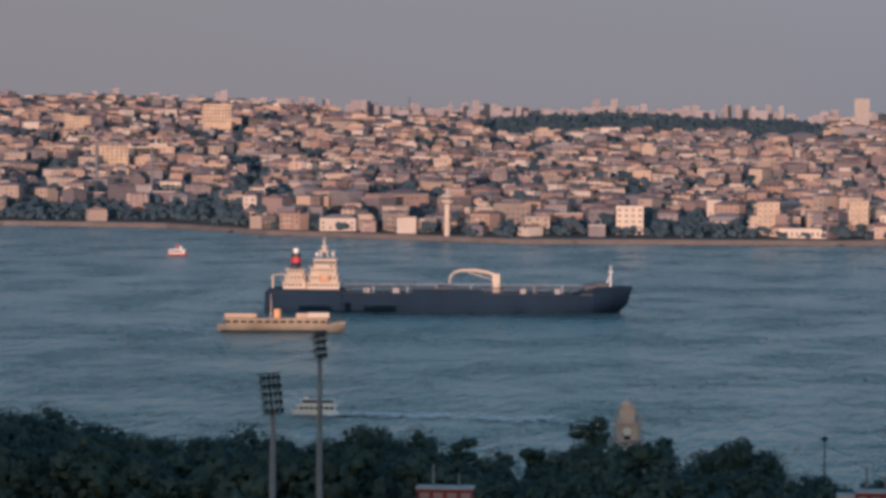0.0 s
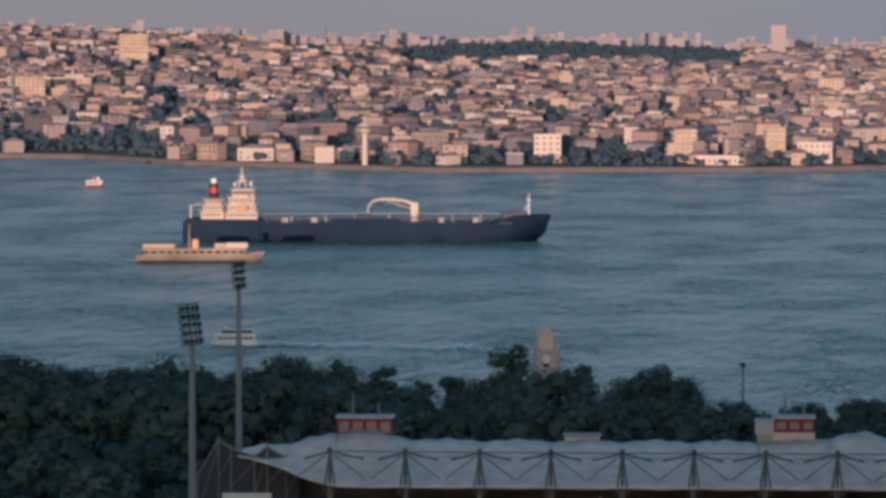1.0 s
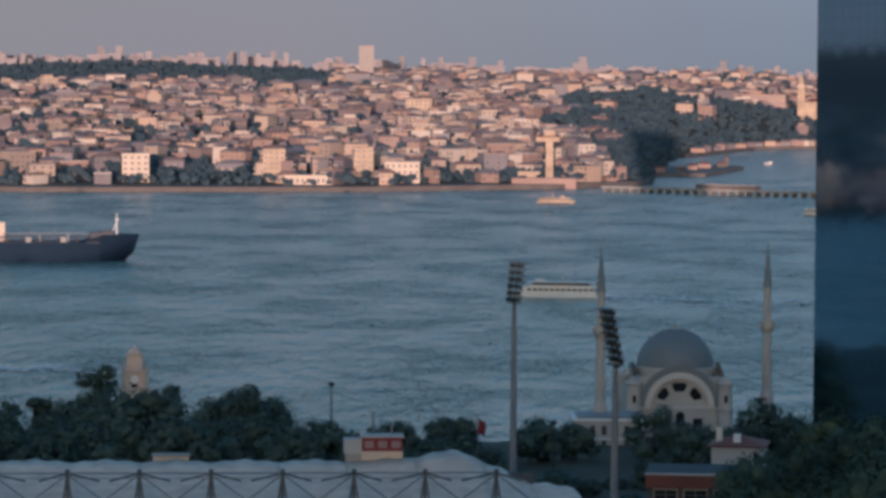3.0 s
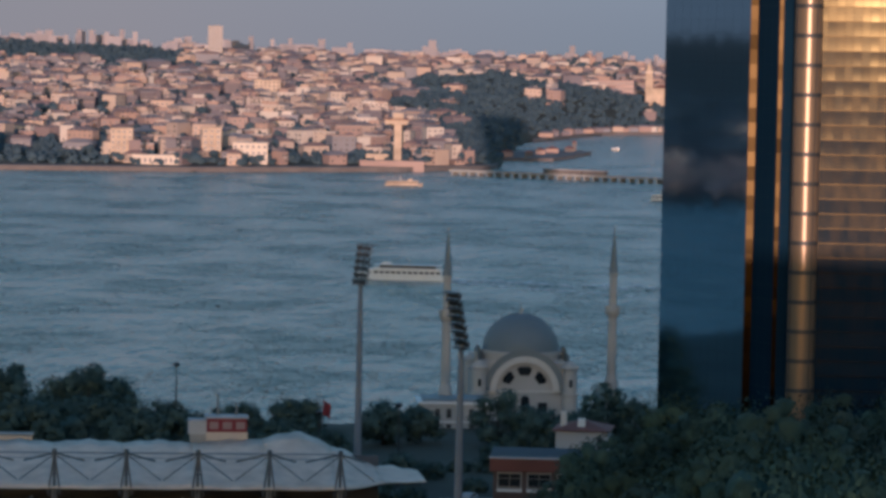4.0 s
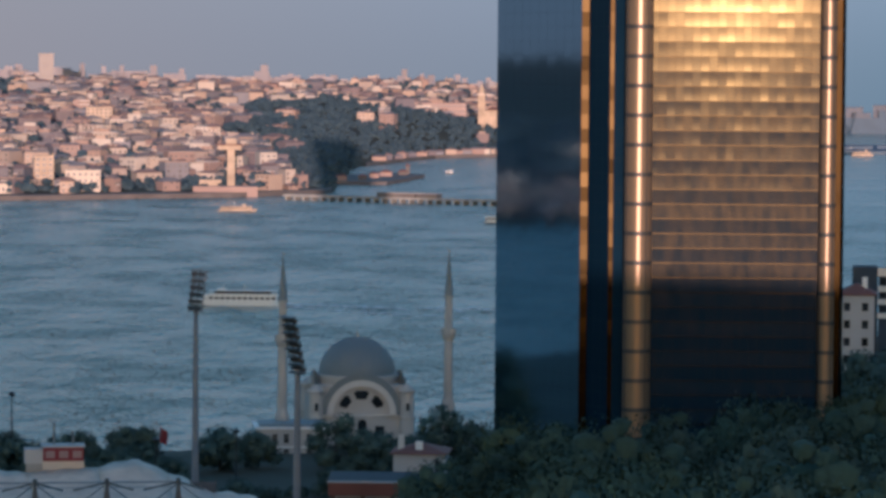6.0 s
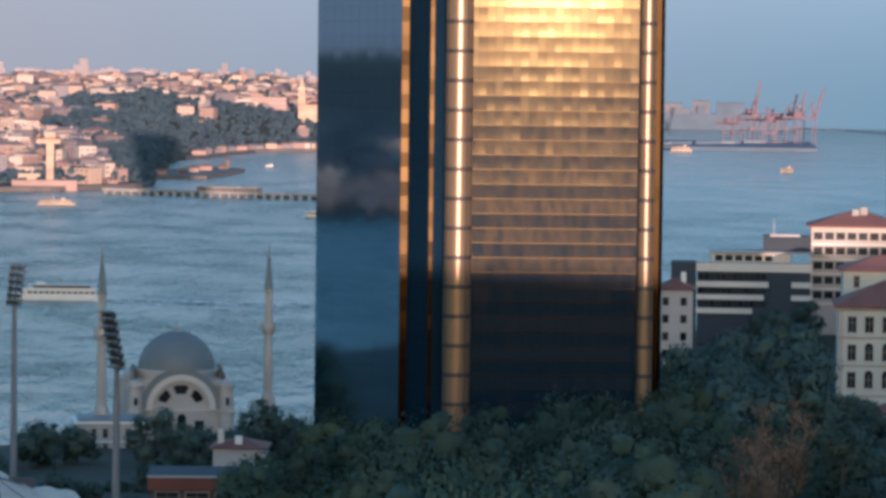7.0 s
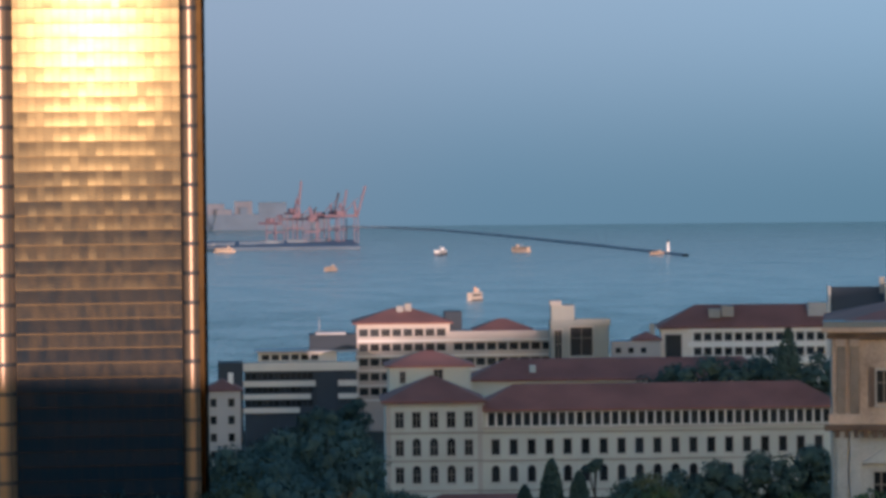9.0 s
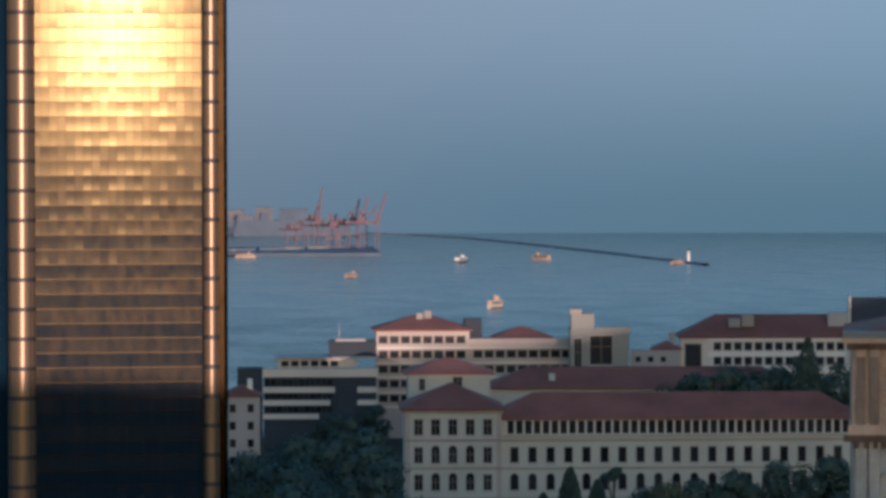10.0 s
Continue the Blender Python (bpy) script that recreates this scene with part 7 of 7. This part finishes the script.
boxed("body", M_STAIR, tb, 0, 12.6, 0.42, 12, -4, 23.99)
boxed("lift_house", M_STAIR, tb, 0.2, 5.2, 1, 9, 24.004, 27.3)
boxed("lift_cap", M_CONCRETE, tb, -0.1, 2.4, 0.7, 6, 27.304, 28.3)
boxed("parapet", M_STAIR, tb, 5.4, 12.9, -0.3, 0.1, 23.0, 24.4)
# link and far white block
L1 = spot(13.97, 815)
lk = thing("link_building", (L1.x, L1.y, 25.42), -13, "low grey link building with small roof lights", "building")
boxed("wall", M_PLASTER_GREY, lk, 0, 11, 0, 9, -4, 20.2)
bm = bmesh.new()
hip(bm, 4.5, 11.4, -0.4, 9.4, 20.5, 22.2)
part("roof", bm, M_TILE_RED, lk)
boxed("chimney", M_STONE_GREY, lk, 8.6, 9.8, 3, 4, 21.0, 24.0)
for x in (1.6, 4.4, 7.2):
    boxed("window", M_GLASS, lk, x - 0.6, x + 0.6, -0.05, -0.004, 17.6, 18.8)
D1 = spot(14.745, 820)
dw = thing("white_school_block", (D1.x, D1.y, 25.36), -13, "white two-storey block with window rows and red hipped roof", "building")
ops = [(8.2 + 2.28 * k, z, 1.6, 1.7) for k in range(15) for z in (20.0, 16.8)] + [(2.8, 15.4, 3.6, 6.0)]
facade(dw, "front_wall", M_PLASTER_WHITE, 0, 42, 0, -4, 22.9, ops, frames=False)
boxed("body", M_PLASTER_WHITE, dw, 0, 42, 0.42, 16, -4, 22.89)
bm = bmesh.new()
hip(bm, -0.8, 42.8, -0.8, 16.8, 23.1, 27.8, 0.3)
part("roof", bm, M_TILE_RED, dw)
boxed("roof_room", M_CONCRETE, dw, 10.8, 13.4, 1.8, 6, 25.0, 27.0)
boxed("roof_room", M_STONE_GREY, dw, 13.7, 16.4, 2.4, 6, 25.2, 27.6)
boxed("roof_unit", M_PLASTER_GREY, dw, 33, 38, 3, 8, 25.2, 28.2)
for z0, z1 in ((15.0, 16.5), (18.6, 19.75), (22.0, 22.85)):
    boxed("white_band", M_WHITE, dw, 6, 42.2, -0.45, -0.004, z0, z1)
for k in range(16):
    boxed("window_pier", M_WHITE, dw, 6.96 + 2.28 * k, 7.24 + 2.28 * k, -0.3, -0.005, 16.5, 22.0)

# slate-roofed block behind the palace corner
G1 = spot(17.38, 700)
gs = thing("slate_roof_block", (G1.x, G1.y, 28.31), -16, "grey block with a steep dark slate roof", "building")
ops = [(1.5 + 1.75 * k, z, 1.0, 1.6) for k in range(12) for z in (24.0, 20.8)]
facade(gs, "front_wall", M_PLASTER_GREY, 0, 24, 0, -4, 26.6, ops, frames=False)
boxed("body", M_PLASTER_GREY, gs, 0, 24, 0.42, 14, -4, 26.59)
bm = bmesh.new()
v = [bm.verts.new(p) for p in ((0, -0.3, 26.7), (10.4, -0.3, 26.7), (10.4, 4.5, 33.0), (0, 4.5, 33.0), (0, 14, 26.7), (10.4, 14, 26.7))]
for f in ((0, 1, 2, 3), (3, 2, 5, 4), (0, 3, 4), (1, 5, 2)):
    bm.faces.new([v[i] for i in f])
part("slate_roof", bm, M_TILE_DARK, gs, "steep dark slate roof")
bm = bmesh.new()
v = [bm.verts.new(p) for p in ((10.8, -0.3, 26.7), (24, -0.3, 26.7), (24, 4.5, 32.4), (10.8, 4.5, 32.4), (10.8, 14, 26.7), (24, 14, 26.7))]
for f in ((0, 1, 2, 3), (3, 2, 5, 4), (0, 3, 4), (1, 5, 2)):
    bm.faces.new([v[i] for i in f])
part("tile_roof", bm, M_TILE_RED, gs, "steep red tile roof")
boxed("party_wall", M_PLASTER_WHITE, gs, -0.35, -0.01, -0.5, 14, 20, 33.2)
boxed("party_wall", M_PLASTER_WHITE, gs, 10.42, 10.78, -0.5, 9, 26.62, 33.6)
boxed("chimney", M_STONE_GREY, gs, 9.4, 10.4, 3.5, 5, 31.5, 34.8)
boxed("dormer", M_PLASTER_WHITE, gs, 4.6, 8.4, -0.9, 1.6, 26.0, 28.2)

# ---- the old stone palace corner ----
E1 = spot(17.40, 330)
pc = thing("stone_palace", (E1.x, E1.y, 48.03), -17.0, "weathered stone palace with pilasters, cornices and tall windows", "palace")
LED, TOPZ = 14.4, 22.4
ops = [(4.6, 15.9, 1.3, 2.95), (4.3, 6.6, 1.3, 3.2), (12.8, 15.9, 1.3, 2.95), (12.8, 6.6, 1.3, 3.2), (21, 15.9, 1.3, 2.95)]
facade(pc, "upper_wall", M_PALACE, 0, 30, 0.3, LED, TOPZ, [o for o in ops if o[1] > 14], th=0.7)
facade(pc, "lower_wall", M_PALACE_GREY, 0, 30, 0.3, -8, LED, [o for o in ops if o[1] < 14], th=0.7)
boxed("body", M_STONE_GREY, pc, 0, 30, 1.05, 26, -8, TOPZ - 0.01)
# the dark lower course of each cornice paints the shade beneath its ledge
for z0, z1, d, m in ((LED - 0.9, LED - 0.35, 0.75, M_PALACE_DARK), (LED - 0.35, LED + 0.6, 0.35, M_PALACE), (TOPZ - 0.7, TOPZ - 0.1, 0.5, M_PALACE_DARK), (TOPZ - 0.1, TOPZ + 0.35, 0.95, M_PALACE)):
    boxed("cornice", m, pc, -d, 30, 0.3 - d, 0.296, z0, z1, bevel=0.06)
for x in (0.8, 2.0, 6.9, 8.1, 16.0, 17.2):
    boxed("pilaster", M_PALACE_WORN, pc, x - 0.4, x + 0.4, -0.05, 0.294, LED + 0.6, TOPZ - 0.72, bevel=0.05)
    boxed("capital", M_PALACE, pc, x - 0.52, x + 0.52, -0.16, 0.293, TOPZ - 1.35, TOPZ - 0.73, bevel=0.05)
    boxed("lower_pilaster", M_PALACE_GREY, pc, x - 0.5, x + 0.5, -0.1, 0.294, -8, LED - 0.92, bevel=0.05)
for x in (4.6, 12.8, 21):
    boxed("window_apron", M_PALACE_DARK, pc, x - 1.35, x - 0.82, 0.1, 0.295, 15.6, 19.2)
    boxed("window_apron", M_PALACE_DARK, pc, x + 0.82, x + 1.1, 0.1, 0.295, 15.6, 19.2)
    bm = bmesh.new()
    v = [(x - 1.9, 10.6), (x + 1.9, 10.6), (x, 11.9)]
    lo = [bm.verts.new((a, -0.35, z)) for a, z in v]
    hi = [bm.verts.new((a, 0.29, z)) for a, z in v]
    bm.faces.new(lo)
    for j in range(3):
        bm.faces.new((lo[j], lo[(j + 1) % 3], hi[(j + 1) % 3], hi[j]))
    part("pediment", bm, M_PALACE_GREY, pc, "triangular window pediment")
# corbels in the dark stone deepen the painted shade under the ledge
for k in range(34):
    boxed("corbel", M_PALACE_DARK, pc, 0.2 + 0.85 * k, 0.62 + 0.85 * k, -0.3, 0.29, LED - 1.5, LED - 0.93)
bm = bmesh.new()
hip(bm, -0.6, 30, -0.4, 26.6, TOPZ + 0.5, TOPZ + 3.6, 0.14)
part("roof", bm, M_TILE_RED, pc)
boxed("lead_gutter", M_LEAD, pc, -0.8, 5.6, -0.55, 3.0, TOPZ + 0.36, TOPZ + 0.9)

# ---- single trees that stand out ----
rng = np.random.default_rng(33)


def lone_tree(bearing, dist, top, width, leaves, leaf, mat, label, name="tree", **kw):
    q = spot(bearing, dist)
    z = gz(q.x, q.y)
    tr, cr = tree_meshes(name, top - z, width, leaves, leaf * 0.66, mat, rng, **kw)
    ob = thing(name, (q.x, q.y, z), rng.uniform(0, 360), label, "tree")
    put("trunk", tr, ob)
    put("crown", cr, ob)


lone_tree(-8.85, 738, 24.6, 11, 3000, 0.5, M_LEAF_DARK, "tall dark tree beside the clock tower")
lone_tree(-7.75, 742, 19.5, 7, 1800, 0.5, M_LEAF_DARK, "dark tree behind the clock tower")
lone_tree(-8.3, 728, 17.6, 9, 2200, 0.5, M_LEAF_DARK, "low dark tree in front of the clock tower")
lone_tree(-10.92, 715, 21.5, 10, 1500, 0.5, M_LEAF_DARK, "umbrella pine with open layered crown", "umbrella_pine", flat_top=True, lobes=10)
lone_tree(-9.83, 715, 20.3, 8, 1500, 0.5, M_LEAF_DARK, "umbrella pine with a dense flat crown", "umbrella_pine", flat_top=True, lobes=8)
lone_tree(-6.6, 700, 23.6, 10, 2600, 0.5, M_LEAF_DARK, "pointed dark tree above the park")
lone_tree(-3.3, 690, 17.6, 12, 2600, 0.5, M_LEAF_DARK, "round dark tree near the shore")
lone_tree(-2, 735, 11.5, 12, 2400, 0.5, M_LEAF_DARK, "low dark tree near the mosque")
lone_tree(-1.4, 742, 10.5, 10, 2000, 0.5, M_LEAF_DARK, "low dark tree near the mosque")
for bb, dd, top, w in ((-1.7, 668, 9.5, 8), (-1.25, 676, 7.0, 6), (-0.8, 690, 5.6, 5), (-0.3, 690, 9.5, 7), (0.15, 668, 9.0, 7), (-2.3, 660, 11.0, 8), (-2.05, 640, 8.5, 7), (-1.55, 632, 7.8, 6), (-0.55, 655, 6.5, 5), (0.4, 648, 8.5, 7), (0.0, 640, 7.0, 5), (0.75, 660, 10.0, 8)):
    lone_tree(bb, dd, top, w, 1600, 0.4, M_LEAF_DARK, "low dark bushy tree below the mosque", low=0.05)
lone_tree(-0.2, 740, 15.0, 12, 3000, 0.45, M_LEAF_DARK, "dark tree in front of the mosque", low=0.05)
lone_tree(0.35, 735, 12.0, 12, 3000, 0.45, M_LEAF_DARK, "dark tree in front of the mosque", low=0.05)
lone_tree(0.9, 740, 10.0, 12, 3000, 0.45, M_LEAF_DARK, "dark tree in front of the mosque", low=0.05)
lone_tree(1.45, 755, 15.6, 11, 3000, 0.45, M_LEAF_DARK, "round dark tree beside the mosque", low=0.05)
lone_tree(1.95, 750, 12.5, 10, 2600, 0.45, M_LEAF_DARK, "round dark tree beside the mosque", low=0.05)


def bare_tree(bearing, dist, top, width, label):
    """A tree of limbs, branches and thin dry twigs with few withered leaves left."""
    q = spot(bearing, dist)
    z = gz(q.x, q.y)
    h = top - z
    ob = thing("bare_tree", (q.x, q.y, z), rng.uniform(0, 360), label, "tree")
    bm = bmesh.new()
    lathe(bm, [(0.34, -1), (0.26, h * 0.2), (0.18, h * 0.5)], 7)
    twigs = bmesh.new()
    tips = []
    for i in range(13):
        a, k = i * 2.4 + rng.uniform(-0.3, 0.3), rng.uniform(0.25, 1.0)
        base = Vector((0, 0, h * rng.uniform(0.28, 0.5)))
        end = Vector((math.cos(a) * width / 2 * (1.05 - 0.55 * k), math.sin(a) * width / 2 * (1.05 - 0.55 * k), h * (0.50 + 0.44 * k)))
        beam(bm, base, end, 0.055, 5)
        for j in range(8):
            p = base.lerp(end, rng.uniform(0.35, 1.0))
            e = p + Vector((rng.normal(0, 0.9), rng.normal(0, 0.9), rng.uniform(0.5, 1.9)))
            beam(twigs, p, e, 0.035, 3)
            for _ in range(9):
                g = p.lerp(e, rng.uniform(0.3, 1.0))
                t = g + Vector((rng.normal(0, 0.5), rng.normal(0, 0.5), rng.uniform(0.1, 0.9)))
                beam(twigs, g, t, 0.018, 3)
                tips.append(t)
    put("trunk", finish(bm, "trunk", M_BARK), ob)
    put("twig_mass", finish(twigs, "twig_mass", M_LEAF_DRY), ob, label="thin dry brown twigs")
    n = 3 * len(tips)
    p = np.repeat(np.array([t[:] for t in tips]), 3, 0) + rng.normal(0, 0.22, (n, 3))
    u, v = unit(rng.normal(0, 1, (n, 3))) * 0.10, unit(rng.normal(0, 1, (n, 3))) * 0.07
    quad = np.stack([p - u, p - v, p + u, p + v], 1)
    put("crown", array_mesh("crown", quad.reshape(-1, 3).tolist(), (np.arange(4)[None] + 4 * np.arange(n)[:, None]).tolist(), M_LEAF_DRY), ob)


bare_tree(9.45, 290, 61.0, 10.0, "half-bare tree with dry brown twigs")
bare_tree(8.95, 280, 57.6, 6.0, "smaller half-bare tree with dry brown twigs")
lone_tree(8.6, 262, 57.0, 7, 5000, 0.22, material("silver_leaves", (0.13, 0.15, 0.12), 0.6, var=0.3, island=0.4), "silvery grey-green tree on the slope")
lone_tree(10.5, 300, 59.2, 7, 5000, 0.24, M_LEAF, "rounded green tree on the near slope")
lone_tree(11.3, 250, 59.0, 5, 4500, 0.22, M_LEAF_YELLOW, "small tree turning yellow")
lone_tree(10.85, 246, 59.3, 5, 4500, 0.22, M_LEAF_LIGHT, "bright green young tree")
lone_tree(13.0, 255, 60.6, 7.5, 7000, 0.24, M_LEAF_LIGHT, "fresh green tree on the near slope")
lone_tree(12.1, 268, 59.4, 8, 6000, 0.24, M_LEAF, "green tree on the near slope")
lone_tree(14.15, 258, 60.5, 8, 6500, 0.24, M_LEAF_LIGHT, "fresh green tree on the near slope")
lone_tree(14.5, 318, 59.6, 9, 6500, 0.26, material("olive_leaves", (0.10, 0.10, 0.035), 0.6, var=0.35, island=0.4), "olive-green tree beginning to turn")
lone_tree(15.1, 262, 60.4, 8, 6000, 0.24, M_LEAF, "green tree on the near slope")
lone_tree(16.1, 270, 62.0, 9, 6500, 0.24, M_LEAF_DARK, "dark green tree on the near slope")
lone_tree(14.45, 288, 61.2, 10, 8000, 0.24, M_LEAF_LIGHT, "tree with yellowing green leaves before the cream building")
lone_tree(12.2, 250, 60.2, 7, 6500, 0.24, M_LEAF_LIGHT, "fresh green tree on the near slope")
lone_tree(10.55, 285, 60.2, 6.5, 6500, 0.24, M_LEAF_SOFT, "grey-green tree beside the half-bare tree")
lone_tree(17.0, 268, 62.6, 8, 6000, 0.24, M_LEAF_LIGHT, "fresh green tree below the palace")
lone_tree(17.8, 265, 62.6, 8, 6000, 0.24, M_LEAF_LIGHT, "fresh green tree below the palace")
lone_tree(18.8, 265, 63.7, 9, 6000, 0.24, M_LEAF, "green tree below the palace")
for bb, dd, top, w in ((11.2, 330, 52.6, 7), (11.9, 335, 52.4, 7), (12.5, 330, 52.8, 7), (11.5, 300, 54.2, 7), (12.6, 300, 54.4, 7), (10.9, 320, 53.8, 6), (12.1, 305, 53.8, 6)):
    lone_tree(bb, dd, top, w, 5000, 0.24, M_LEAF_VALLEY, "dark green bushy tree on the near slope", low=0.1)
for bb, dd, top, w in ((10.08, 640, 41.0, 6), (9.8, 636, 41.4, 7), (10.1, 620, 36.0, 6), (9.5, 630, 41.0, 7)):
    lone_tree(bb, dd, top, w, 3000, 0.4, M_LEAF_VALLEY, "dark green tree beside the cream building", low=0.1)
for bb, dd, top, w in ((10.3, 612, 31.5, 8), (10.55, 616, 30.5, 7), (10.8, 620, 29.5, 7), (11.05, 606, 28.0, 6), (10.2, 585, 32.0, 8), (10.6, 580, 29.5, 8)):
    lone_tree(bb, dd, top, w, 2600, 0.4, M_LEAF_VALLEY, "dark green bushy tree below the cream building", low=0.05)
for k in range(7):
    lone_tree(10.85 + 0.42 * k, 480, 38.4 - 0.5 * (k % 3), 6.5, 2600, 0.36, M_LEAF_VALLEY, "dark green bushy tree below the annex", low=0.1)
    lone_tree(10.7 + 0.42 * k, 420, 43.8 - 0.6 * ((k + 1) % 3), 6.5, 2600, 0.36, M_LEAF_VALLEY, "dark green bushy tree below the annex", low=0.1)
lone_tree(9.53, 560, 51.0, 6, 2600, 0.45, M_LEAF_DARK, "tall dark tree beside the banded block")
lone_tree(2.9, 362, 50.6, 12, 7000, 0.3, M_LEAF, "broad green tree at the foot of the tower")
lone_tree(5.9, 385, 49.6, 10, 7000, 0.3, M_LEAF, "pale green tree at the foot of the tower")


def cypress(bearing, dist, top, w, label):
    q = spot(bearing, dist)
    z = gz(q.x, q.y)
    h = top - z
    n = 2600
    t = rng.uniform(0, 1, n) ** 0.8
    a = rng.uniform(0, 2 * math.pi, n)
    rad = w / 2 * np.sin(np.pi * (0.12 + 0.86 * t)) ** 0.7 * rng.uniform(0.6, 1.05, n)
    p = np.stack([rad * np.cos(a), rad * np.sin(a), h * (0.06 + 0.94 * t)], -1)
    u = rng.normal(0, 1, (n, 3)) * (0.5, 0.5, 1)
    u /= np.linalg.norm(u, axis=1)[:, None]
    v = np.cross(u, rng.normal(0, 1, (n, 3)))
    v /= np.linalg.norm(v, axis=1)[:, None]
    s = rng.uniform(0.25, 0.5, (n, 1))
    quad = np.stack([p - u * s, p - v * s * 0.5, p + u * s, p + v * s * 0.5], 1)
    ob = thing("cypress", (q.x, q.y, z), 0, label, "tree", "cypresses")
    bm = bmesh.new()
    lathe(bm, [(0.25, -1), (0.1, h * 0.9)], 6)
    part("trunk", bm, M_BARK, ob)
    put("crown", array_mesh("crown", quad.reshape(-1, 3).tolist(), (np.arange(4)[None] + 4 * np.arange(n)[:, None]).tolist(), M_LEAF_DARK), ob)


for bb, dd, top, w in ((13.02, 560, 40.2, 3.6), (13.45, 566, 37.8, 3.2), (12.6, 575, 34.9, 2.8), (14.2, 590, 33.9, 3.0), (16.72, 690, 54.0, 6.0)):
    cypress(bb, dd, top, w, "dark columnar cypress in front of the barracks")
lone_tree(13.7, 560, 42.3, 5, 900, 0.4, M_LEAF_DARK, "bent sparse pine in front of the barracks", "pine", flat_top=True, lobes=6)
for bb, dd, top, w in ((14.75, 712, 47.0, 12), (15.05, 705, 48.4, 13), (15.4, 700, 50.2, 14), (15.7, 706, 49.4, 13), (15.95, 700, 48.8, 12), (16.2, 704, 49.0, 12), (16.45, 706, 50.0, 11), (16.57, 700, 53.4, 7), (16.8, 708, 50.0, 12), (17.1, 700, 51.6, 7), (17.3, 695, 49.6, 12), (12.9, 712, 41.5, 7), (14.0, 690, 40.8, 4)):
    lone_tree(bb, dd, top, w, 2200, 0.5, M_LEAF_DARK, "dark tree rising between the roofs")
for bb, dd, top, w in ((11.5, 600, 25.5, 7), (12.2, 590, 28.6, 7), (12.7, 590, 29.5, 6), (14.3, 600, 33, 10), (15.1, 560, 38.5, 10), (15.7, 560, 40.0, 10), (16.4, 560, 41.5, 10), (17.1, 560, 42.5, 11), (9.9, 740, 39, 9), (9.3, 735, 37, 9)):
    lone_tree(bb, dd, top, w, 2600, 0.5, M_LEAF_DARK, "dark green tree in front of the cream building")
